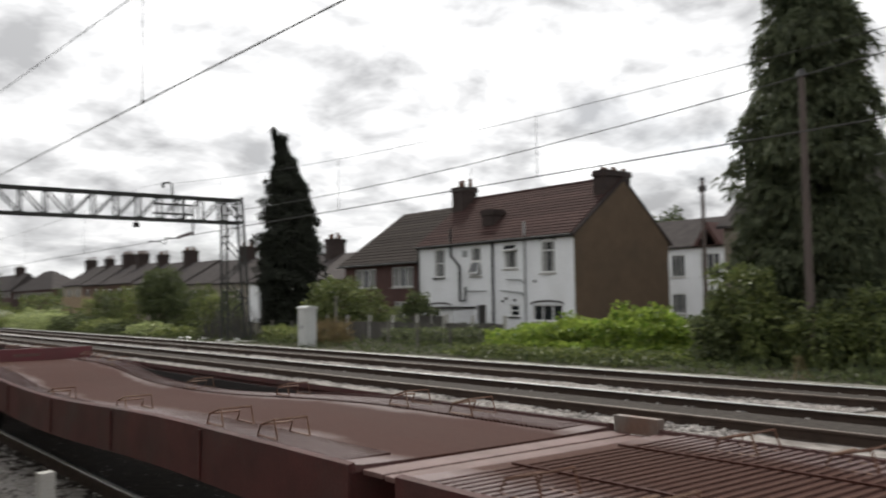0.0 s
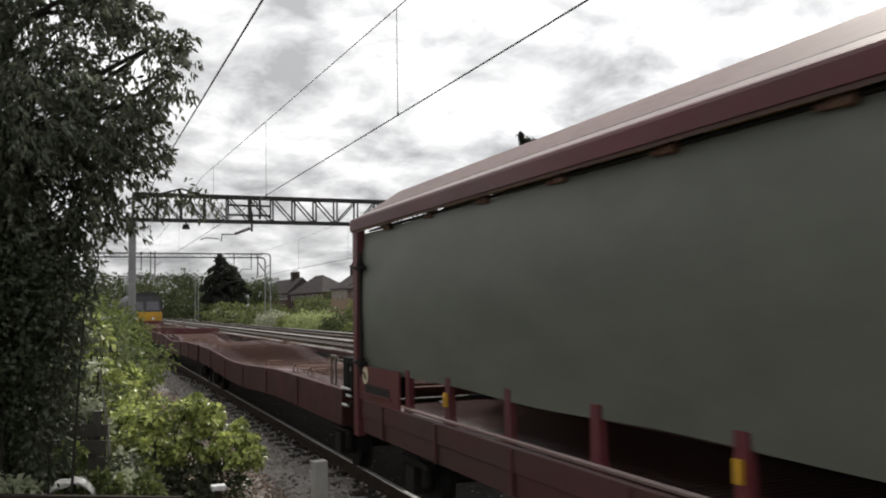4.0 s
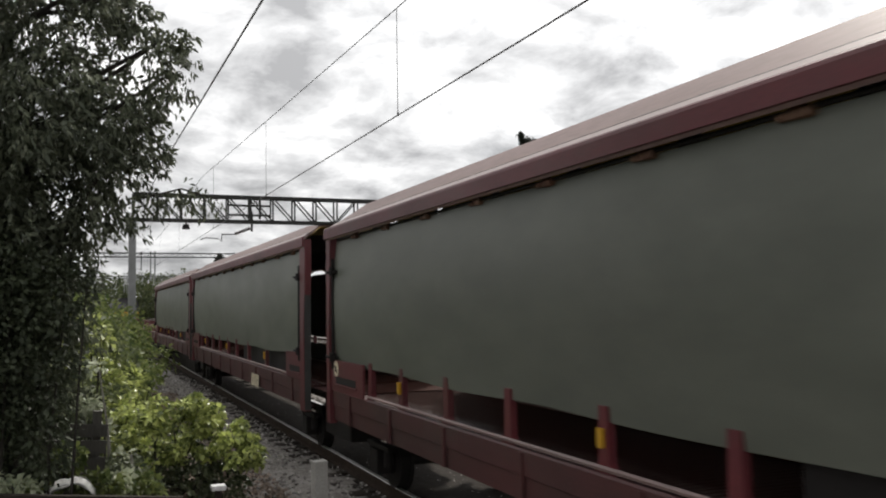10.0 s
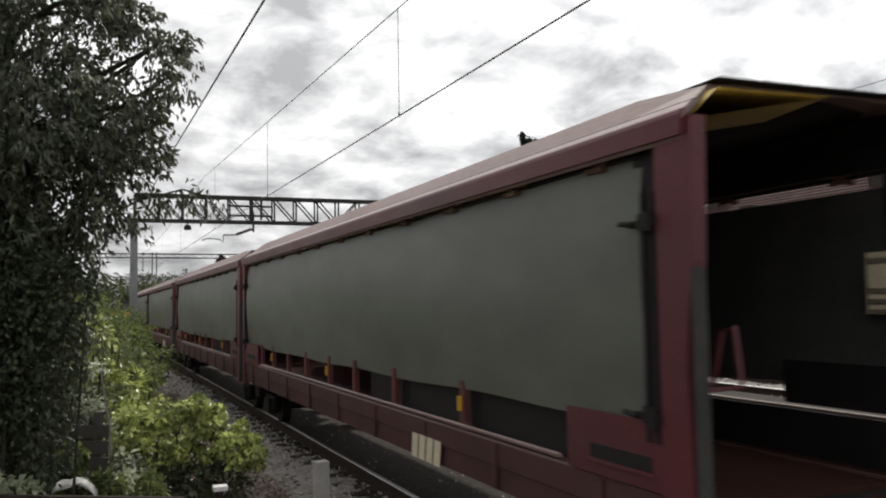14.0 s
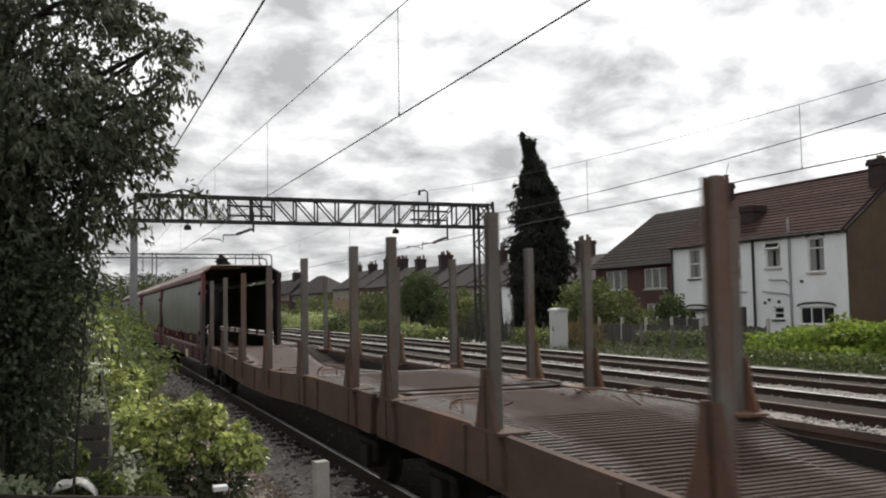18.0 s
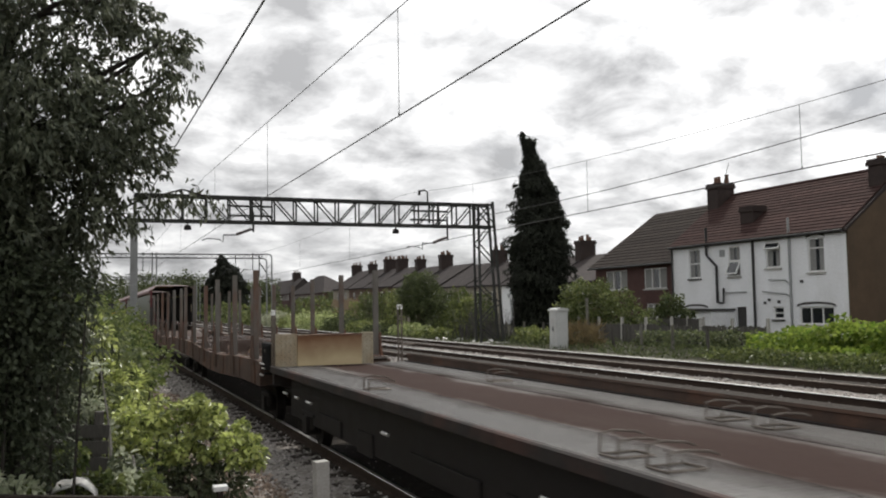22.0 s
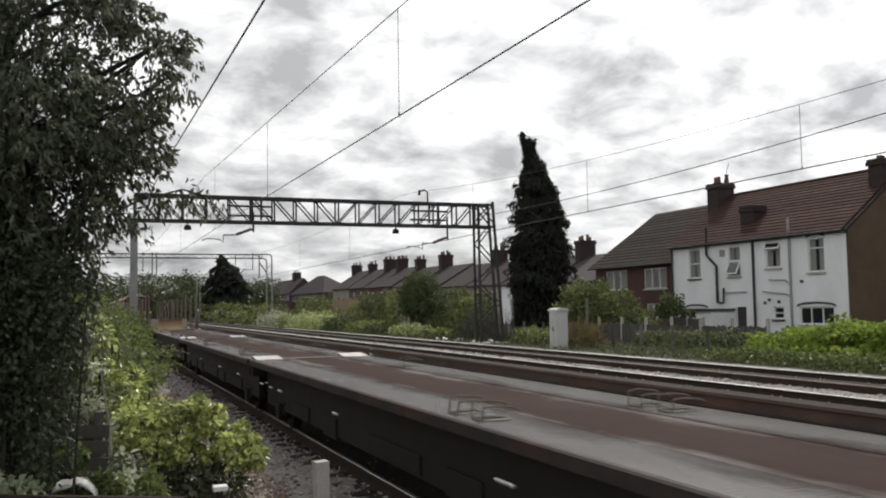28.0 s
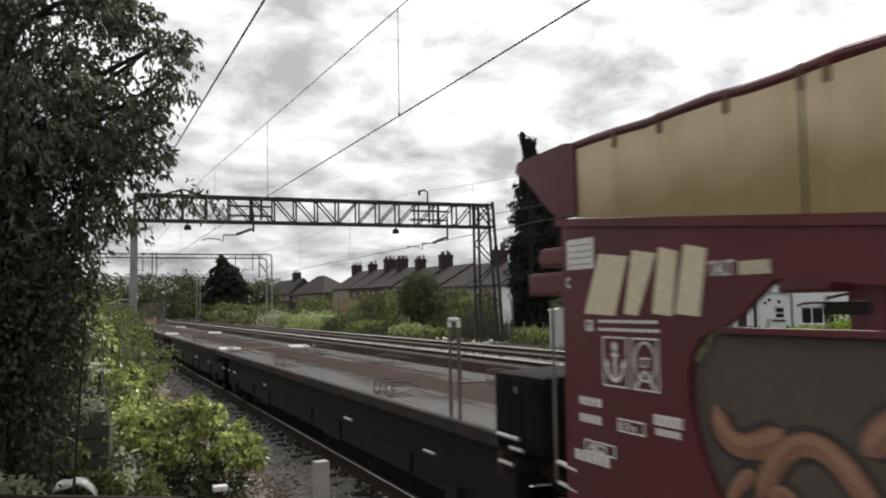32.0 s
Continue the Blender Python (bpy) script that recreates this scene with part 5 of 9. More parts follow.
# how far behind the front end the wheel chocks of each flat stand: near side, far side
CHOCKS = [((-5.2, -10.75, -11.3), (-5.0, -9.6, -10.2)), ((-1.0, -1.5, -6.5, -7.0, -13.05, -13.5), (-1.5, -2.6, -7.6, -8.3, -12.4)), ((-10.25, -10.8), (-3.6, -10.6, -11.1)), ((-1.0, -1.5, -6.85, -7.5, -13.05, -13.5), (-1.5, -2.6, -7.6, -8.3, -12.4))]


def grey_flat(car, L, i):
    hw = 1.325
    bm = bmesh.new()
    sweep(bm, [(-0.52, 1.215), (0.52, 1.215), (0.52, 1.15), (-0.52, 1.15)], [0.0, -L * 0.5, -L])
    part("deck_plate", bm, GREY_DECK, car, "rust-streaked brown centre deck")
    for sx in (-1, 1):
        bm = bmesh.new()
        sweep(bm, [(sx * 0.522, 1.216), (sx * 1.26, 1.220), (sx * 1.26, 1.15), (sx * 0.522, 1.15)], [0.0, -L * 0.5, -L])
        part("wheel_track", bm, GREY_DECK, car, "grey ribbed wheel track")
        bm = bmesh.new()
        y = -0.1
        while y > -L + 0.08:
            box(bm, sx * 0.89 - 0.34, sx * 0.89 + 0.34, y - 0.014, y + 0.014, 1.212, 1.226)
            y -= 0.07
        part("tread_grating", bm, GREY_DECK, car, "raised tread bars", kind="stuff")
        bm = bmesh.new()
        sweep(bm, [(sx * hw, 1.12), (sx * hw, 1.225), (sx * (hw - 0.02), 1.24), (sx * (hw - 0.07), 1.24), (sx * (hw - 0.07), 1.21), (sx * (hw - 0.02), 1.20), (sx * (hw - 0.02), 1.135), (sx * (hw - 0.08), 1.12)], [0.0, -L])
        part("side_sill", bm, GREY_SIDE, car, "grimy grey side sill")
        if sx > 0:
            bm = bmesh.new()
            sweep(bm, [(hw + 0.03, 1.10), (hw + 0.03, 1.365), (hw - 0.02, 1.375), (hw - 0.025, 1.345), (hw + 0.004, 1.335), (hw + 0.004, 1.10)], [0.0, -L])
            part("outer_board", bm, RUST_SIDE, car, "raised rust-brown side board")
        # beam drawn deep and black to fill the shadow under the deck
        bm = bmesh.new()
        box(bm, sx * 0.95 - 0.06, sx * 0.95 + 0.06, -L + 0.3, -0.3, 0.38, 1.10)
        part("longitudinal", bm, BLACK, car)
        # boxes added along the frame for the same shadow
        for k, (f, l, zb) in enumerate(((0.16, 1.3, 0.40), (0.30, 0.7, 0.34), (0.44, 1.9, 0.42), (0.60, 0.9, 0.36), (0.74, 1.5, 0.40))):
            bm = bmesh.new()
            box(bm, sx * 0.88 - 0.16, sx * 0.88 + 0.16, -L * f - l, -L * f, zb, 0.64, 0.02)
            part("under_shadow_box", bm, BLACK, car, "black box filling the shadow under the deck")
        for y, l in ((-0.55, 0.3), (-1.5, 0.22), (-2.3, 0.3), (-6.1, 0.24), (-L + 5.0, 0.36), (-L + 2.0, 0.3)):
            bm = bmesh.new()
            rod(bm, (sx * 1.20, y, 0.80), (sx * 1.20, y - l, 0.80), 0.02, n=6)
            part("sliding_bolt", bm, BRIGHT, car, "shiny steel locking bar")
        for y in CHOCKS[i][0 if sx < 0 else 1]:
            bm = bmesh.new()
            folding_chock(bm, -1.0 if sx < 0 else 0.82, y, 1.238, sx)
            part("wheel_chock", bm, POST_WIRE, car, "bent steel rod wheel chock")
    bm = bmesh.new()
    box(bm, -0.9, 0.9, -L + 0.3, -0.3, 0.72, 1.12)
    part("centre_sill", bm, BLACK, car)
    for ya, yb in ((-0.1, 0.0), (-L, -L + 0.1)):
        bm = bmesh.new()
        box(bm, -1.28, 1.28, ya, yb, 0.9, 1.2)
        part("end_sill", bm, GREY_SIDE, car)
    if i < 3:
        # hinged bridging plates, worn bright
        for sx in (-1, 1):
            bm = bmesh.new()
            bev = [(-L - 0.48, 1.226), (-L - 0.48, 1.236), (-L + 0.12, 1.284), (-L + 0.15, 1.276), (-L + 0.15, 1.226)]
            a, b = ([bm.verts.new((sx * 0.92 + e, y, z)) for y, z in bev] for e in (-0.27, 0.27))
            bm.faces.new(a), bm.faces.new(b[::-1])
            for k in range(5):
                bm.faces.new((a[k], b[k], b[(k + 1) % 5], a[(k + 1) % 5]))
            part("bridge_plate", bm, BRIGHT_PLATE, car, "worn bright bridging plate")
        bm = bmesh.new()
        box(bm, -0.62, 0.62, -L - 0.46, -L + 0.05, 1.221, 1.232, 0.004)
        part("bridge_plate", bm, RUST_SIDE, car, "brown bridging plate")
        bm = bmesh.new()
        box(bm, -0.5, 0.5, -L - 0.36, -L, 1.0, 1.1)
        part("drawgear", bm, BLACK, car)
    if i == 0:
        bm = bmesh.new()
        box(bm, -0.88, 0.33, -0.27, -0.17, 1.225, 1.77, 0.012)
        part("bulkhead", bm, RUST_CREAM, car, "rust-stained cream bulkhead panel")
        for xa, cols in ((-1.27, 9), (0.334, 5)):
            bm = bmesh.new()
            box(bm, xa, xa + 0.02 + cols * 0.041, -0.24, -0.20, 1.225, 1.81, 0.006)
            mesh_panel = part("mesh_panel", bm, PALE_MESH, car, "pale perforated steel panel")
            bm = bmesh.new()
            for a in range(cols):
                for b in range(13):
                    if (a + b) % 2:
                        continue
                    o = 0.02 if b % 2 else 0.0
                    box(bm, xa + 0.016 + a * 0.041 + o, xa + 0.03 + a * 0.041 + o, -0.2435, -0.2395, 1.265 + b * 0.041, 1.279 + b * 0.041)
            part("holes", bm, GREY_MID, mesh_panel, kind="stuff")
        bm = bmesh.new()
        box(bm, -0.89, 0.34, -0.29, -0.15, 1.77, 1.79, 0.006)
        part("bulkhead_rim", bm, RUST, car, "rusty top rim")
        end_rail(car, 0.10, -1.27, 1.2, 1.02)
        end_rail(car, 0.10, 1.17, 1.2, 1.09)
    if i == 3:
        end_rail(car, -L + 1.1, -1.27, 1.22, 0.92)
        end_hood(car, -L + 0.02, 1.74)
        buffers(car, -L, -1)
    wheelset_parts(car, [-1.6, -L + 1.6], 0.33)


def words(car, s, x, y, z, size, mat, squeeze=1.0):
    """Painted letters on a side that faces -x; they read towards -y."""
    cu = bpy.data.curves.new("lettering", "FONT")
    cu.body, cu.size, cu.extrude, cu.offset = s, size, 0.001, size * 0.02
    cu.materials.append(mat)
    ob = new("lettering", cu)
    ob.parent = car
    ob.matrix_basis = Matrix.Translation((x - 0.004, y, z)) @ Matrix(((0, 0, -1, 0), (-1, 0, 0, 0), (0, 1, 0, 0), (0, 0, 0, 1))) @ Matrix.Diagonal((squeeze, 1, 1, 1))
    return ob


def sausage(bm, a, b, c, w, x, thick=0.003, n=16):
    """A rounded band in the y-z plane, bent along a curve from a over b to c."""
    mid, left, right = [], [], []
    for i in range(n + 1):
        t = i / n
        mid.append(((1 - t) ** 2 * a[0] + 2 * t * (1 - t) * b[0] + t * t * c[0], (1 - t) ** 2 * a[1] + 2 * t * (1 - t) * b[1] + t * t * c[1]))
    for i, p in enumerate(mid):
        q0, q1 = mid[max(0, i - 1)], mid[min(n, i + 1)]
        d = math.hypot(q1[0] - q0[0], q1[1] - q0[1]) or 1
        nx, ny = -(q1[1] - q0[1]) / d, (q1[0] - q0[0]) / d
        u = abs(2 * i / n - 1)
        h = w / 2 * math.sqrt(max(0.02, 1 - u ** 8)) * (1.0 + 0.12 * math.sin(3 * u + a[0]))
        left.append((p[0] + nx * h, p[1] + ny * h))
        right.append((p[0] - nx * h, p[1] - ny * h))
    for i in range(n):
        plate(bm, [left[i], left[i + 1], right[i + 1], right[i]], x, thick)
    bmesh.ops.remove_doubles(bm, verts=bm.verts, dist=0.0004)


def double_deck(car):
    L = 12.0
    X = -1.325

    def zt(y):
        return 2.865 - 0.089 * min(max(0.0, -y - 0.1), 3.3)
    # rounded front edge of the lower panel
    bow = [(-1.445 - 0.25 * (1 - math.sin(math.pi / 2 * min(1, max(0, (z - 1.2) / 0.62)))) ** 1.1, z) for z in (1.20, 1.28, 1.36, 1.46, 1.58, 1.70, 1.82)]
    top_bow = [(-1.445 - 0.27 * (1 - math.cos(a)), 1.82 + 0.30 * math.sin(a)) for a in [math.pi / 2 * k / 6 for k in range(1, 7)]]
    for sx in (-1, 1):
        xo = sx * 1.325 - 0.02
        # big end plate, cut away round the lower opening
        bm = bmesh.new()
        plate(bm, [(-0.10, 0.70), (-0.10, 2.83), (-0.3, zt(-0.3) - 0.03), (-2.35, zt(-2.35) - 0.03), (-2.35, 2.365), (-2.146, 2.379), (-2.06, 2.318), (-1.89, 2.20)] + top_bow[::-1] + bow[::-1] + [(-1.69, 0.70)], xo, 0.04)
        part("end_plate", bm, RED, car, "dark red end plate with white markings")
        bm = bmesh.new()
        plate(bm, [(-2.352, zt(-2.35) - 0.03), (-3.45, zt(-3.45) - 0.03), (-L, zt(-L) - 0.03), (-L, 2.25), (-3.45, 2.27), (-2.352, 2.36)], xo, 0.05)
        part("upper_deck_beam", bm, RED, car)
        bm = bmesh.new()
        plate(bm, [(-0.05, 2.87), (-0.25, zt(-0.25)), (-3.45, zt(-3.45)), (-L, zt(-L)), (-L, zt(-L) - 0.055), (-3.45, zt(-3.45) - 0.055), (-0.25, zt(-0.25) - 0.055), (-0.05, 2.815)], xo - 0.02, 0.09)
        part("deck_edge", bm, RED, car)
        bm = bmesh.new()
        plate(bm, [(-1.40, 0.72), (-1.40, 1.85), (-1.65, 2.11), (-L, 2.11), (-L, 0.72)], xo + 0.045, 0.03)
        part("lower_panel", bm, GREY_PANEL, car, "dirty grey side panel with orange spray paint")
        bm = bmesh.new()
        box(bm, xo - 0.01, xo + 0.06, -L, -1.72, 2.10, 2.135, 0.006)
        part("panel_rail", bm, RED, car)
        bm = bmesh.new()
        box(bm, xo + 0.02, xo + 0.06, -L, -0.3, 0.60, 0.74)
        part("side_sill", bm, BLACK, car)
        # upper cream sheets
        ys = [-0.24, -0.76, -1.23, -1.81, -2.33, -2.49, -3.3, -4.0, -4.8, -6.0, -7.2, -8.4, -9.6, -10.8, -12.0]
        for a, b in zip(ys, ys[1:]):
            bm = bmesh.new()
            plate(bm, [(a, zt(a) + 0.005), (a, 3.33), (b + 0.008, 3.33), (b + 0.008, zt(b) + 0.005)], sx * 1.30 - 0.012, 0.024)
            up = part("upper_panel", bm, CREAM_STREAK, car, "rust-streaked cream upper side panel")
            strong = b in (-2.33, -4.8)
            bm = bmesh.new()
            box(bm, sx * 1.302 - 0.012, sx * 1.302 + 0.012, b, b + (0.018 if strong else 0.007), zt(b) + 0.005, 3.33)
            part("seam", bm, BLACK if strong else CREAM, up, "open dark panel joint" if strong else "")
            bm = bmesh.new()
            box(bm, sx * 1.315 - 0.015, sx * 1.315 + 0.015, b - 0.01, b + 0.02, 3.26, 3.38, 0.004)
            part("tie_strap", bm, RUST, up, "rusty tie strap")
        bm = bmesh.new()
        pts = [(sx * 1.29, -0.2 - (L - 0.2) * i / 40, 3.355 + 0.008 * math.sin(i * 1.7) + 0.004 * math.sin(i * 4.1)) for i in range(41)]
        wire(bm, pts, 0.036, 10)
        part("top_rail", bm, RED, car)
        bm = bmesh.new()
        plate(bm, [(0.60, 3.29), (0.56, 3.365), (-0.15, 3.39), (-0.28, 3.37), (-0.28, 2.875), (-0.06, 2.875), (0.04, 2.92), (0.14, 2.99), (0.26, 3.08), (0.42, 3.21)], sx * 1.30 - 0.04, 0.08)
        part("top_bracket", bm, RED, car, "red overhanging top bracket")
        bm = bmesh.new()
        rod(bm, (sx * 1.3, 0.45, 3.26), (sx * 1.3, 0.44, 2.5), 0.009, n=6)
        part("hand_rail", bm, BLACK, car, "thin dark hand rail")
        bm = bmesh.new()
        rod(bm, (sx * 1.3, 0.13, 1.0), (sx * 1.3, 0.13, 2.30), 0.012, n=6)
        rod(bm, (sx * 1.3, 0.13, 2.28), (sx * 1.3, -0.12, 2.32), 0.012, n=6)
        part("hand_rail", bm, POST, car, "thin pale hand rail")
        bm = bmesh.new()
        box(bm, sx * 1.2 - 0.12, sx * 1.2 + 0.12, -0.12, 0.45, 2.33, 2.50, 0.03)
        box(bm, sx * 1.2 - 0.08, sx * 1.2 + 0.08, -0.12, 0.35, 2.54, 2.68, 0.03)
        rod(bm, (sx * 1.2, 0.40, 2.42), (sx * 1.2, 0.52, 2.42), 0.06, n=10)
        rod(bm, (sx * 1.2, 0.30, 2.61), (sx * 1.2, 0.42, 2.61), 0.05, n=10)
        part("hinge_block", bm, RED, car)
        for k in range(6):
            bm = bmesh.new()
            box(bm, sx * 1.22 - 0.04, sx * 1.22 + 0.04, -2.70 - k * 1.8, -2.62 - k * 1.8, 0.9, 2.4)
            part("pillar", bm, RED, car)
        for z, r in ((1.16, 0.02), (1.02, 0.018), (0.90, 0.016)):
            bm = bmesh.new()
            rod(bm, (sx * 1.33, 0.05 - 0.1 * (1.2 - z), z), (sx * 1.33, -0.22, z - 0.02), r, n=8)
            part("lock_bar", bm, BRIGHT, car, "shiny steel locking bar")
    for z0, z1, mt, nm in ((2.20, 2.26, BLACK, "upper_deck"), (0.95, 1.0, BLACK, "lower_deck"), (0.55, 0.94, BLACK, "underframe")):
        bm = bmesh.new()
        box(bm, -1.22, 1.22, -L, -2.30 if nm == "upper_deck" else -0.15, z0, z1)
        part(nm, bm, mt, car)
    x = X - 0.024
    # markings: four slanting shapes for the operator's mark
    for (b0, b1), (t0, t1) in (((-0.395, -0.752), (-0.588, -0.908)), ((-0.857, -1.00), (-0.96, -1.20)), ((-1.148, -1.33), (-1.23, -1.40)), ((-1.361, -1.572), (-1.46, -1.648))):
        bm = bmesh.new()
        plate(bm, [(b0, 2.205), (b1, 2.19), (t1, 2.555), (t0, 2.59)], x - 0.004, 0.004)
        part("mark_block", bm, CREAM_PAINT, car, "cream painted block mark")
    words(car, "TALT", x, -1.667, 2.405, 0.112, WHITE_PAINT, 0.72)
    for k in range(4):
        bm = bmesh.new()
        box(bm, x - 0.002, x, -1.897 - k * 0.057 - 0.042, -1.897 - k * 0.057, 2.402, 2.472)
        part("figure", bm, CREAM_PAINT, car, "cream stencilled bar")
    words(car, "C", x, -0.165, 2.38, 0.10, WHITE_PAINT, 0.8)
    words(car, "GB", x, -0.40, 2.09, 0.105, WHITE_PAINT, 0.72)
    # faded lines of stencilling, a bar to each group of characters
    rows = ((-0.565, 2.145, 0.64, 0.02, 9), (-0.562, 2.093, 0.66, 0.02, 9), (-0.30, 1.60, 0.28, 0.055, 4), (-0.30, 1.487, 0.27, 0.055, 4), (-1.145, 1.572, 0.235, 0.04, 5), (-1.145, 1.503, 0.235, 0.04, 4), (-0.224, 1.228, 0.43, 0.07, 6))
    for y, z, w, h, n in rows:
        for k in range(n):
            bm = bmesh.new()
            box(bm, x - 0.002, x, y - w * (k + 0.78) / n, y - w * k / n, z, z + h)
            part("marking", bm, WHITE_PAINT, car, "faded white stencilling")
    bm = bmesh.new()
    box(bm, x - 0.003, x, -0.52, -0.18, 2.50, 2.705)
    notice = part("notice", bm, WHITE_PAINT, car, "white notice card with grey lines")
    for k in range(4):
        bm = bmesh.new()
        box(bm, x - 0.005, x - 0.003, -0.49, -0.22, 2.53 + k * 0.043, 2.537 + k * 0.043)
        part("line", bm, GALV, notice)
    for y0, y1, z0, z1 in ((-0.60, -0.875, 1.745, 2.06), (-0.92, -1.195, 1.745, 2.06), (-0.75, -1.035, 1.475, 1.558), (-1.13, -1.395, 1.56, 1.622), (-0.35, -0.715, 1.297, 1.378)):
        bm = bmesh.new()
        t = 0.011
        for q in ((y0, y0 - t, z0, z1), (y1 + t, y1, z0, z1), (y0, y1, z0, z0 + t), (y0, y1, z1 - t, z1)):
            box(bm, x - 0.003, x, min(q[0], q[1]), max(q[0], q[1]), q[2], q[3])
        part("box_outline", bm, WHITE_PAINT, car, "white painted box outline")
    yc = -0.737
    bm = bmesh.new()
    box(bm, x - 0.003, x, yc - 0.013, yc + 0.013, 1.79, 1.97)
    rod(bm, (x - 0.003, yc, 2.00), (x, yc, 2.00), 0.028, n=12)
    box(bm, x - 0.003, x, yc - 0.04, yc + 0.04, 1.935, 1.952)
    for k in range(8):
        a0, a1 = math.pi * (1.05 + 0.9 * k / 8), math.pi * (1.05 + 0.9 * (k + 1) / 8)
        beam(bm, (x - 0.002, yc + 0.085 * math.cos(a0), 1.875 + 0.09 * math.sin(a0)), (x - 0.002, yc + 0.085 * math.cos(a1), 1.875 + 0.09 * math.sin(a1)), 0.003, 0.024)
    for s in (-1, 1):
        plate(bm, [(yc + s * 0.115, 1.868), (yc + s * 0.055, 1.868), (yc + s * 0.095, 1.925)], x - 0.003, 0.003)
    part("anchor_sign", bm, WHITE_PAINT, car, "white painted anchor sign")
    words(car, "CT", x, -1.005, 1.885, 0.085, WHITE_PAINT, 0.9)
    yc = -1.057
    bm = bmesh.new()
    for k in range(20):
        a0, a1 = 6.2832 * k / 20, 6.2832 * (k + 1) / 20
        beam(bm, (x - 0.002, yc + 0.105 * math.cos(a0), 1.918 + 0.115 * math.sin(a0)), (x - 0.002, yc + 0.105 * math.cos(a1), 1.918 + 0.115 * math.sin(a1)), 0.003, 0.013)
    beam(bm, (x - 0.002, yc + 0.01, 1.865), (x - 0.002, yc + 0.095, 1.76), 0.003, 0.02)
    beam(bm, (x - 0.002, yc - 0.01, 1.865), (x - 0.002, yc - 0.095, 1.76), 0.003, 0.02)
    part("round_sign", bm, WHITE_PAINT, car, "white ring sign with two feet")
    words(car, "R 75 m", x, -0.775, 1.495, 0.062, WHITE_PAINT, 0.95)
    words(car, "ABCD", x, -0.40, 1.312, 0.07, WHITE_PAINT, 1.15)
    # sprayed shapes on the lower panel: rounded orange bands with dark outlines
    xs = -1.305
    bands = (((-1.63, 1.70), (-1.70, 1.40), (-2.12, 1.63), 0.14), ((-1.92, 1.28), (-2.24, 1.90), (-2.66, 1.32), 0.13), ((-2.02, 1.18), (-2.02, 1.46), (-2.22, 1.26), 0.08), ((-2.58, 1.60), (-2.95, 2.00), (-3.35, 1.55), 0.17), ((-2.9, 1.2), (-3.2, 1.8), (-3.7, 1.25), 0.16), ((-3.6, 1.65), (-4.1, 1.95), (-4.4, 1.4), 0.18), ((-1.72, 1.05), (-1.66, 1.30), (-1.90, 1.40), 0.09), ((-4.2, 1.2), (-4.6, 1.7), (-5.1, 1.1), 0.16))
    for a, b, c, w in bands:
        for grow, dx, mt, nm in ((0.075, 0.0, SPRAY_BLACK, "spray_outline"), (0.0, -0.004, ORANGE_SPRAY, "spray_band"), (-0.62 * w, -0.008, ORANGE_PALE, "spray_highlight")):
            bm = bmesh.new()
            lift = 0.02 if grow < 0 else 0.0
            sausage(bm, (a[0], a[1] + lift), (b[0], b[1] + lift), (c[0], c[1] + lift), w + grow, xs + dx)
            part(nm, bm, mt, car, "dark sprayed outline" if grow > 0 else "orange sprayed band")
    buffers(car, -0.1, 1, mat=RUST_SIDE)
    wheelset_parts(car, [-2.6, -4.4], 0.36)


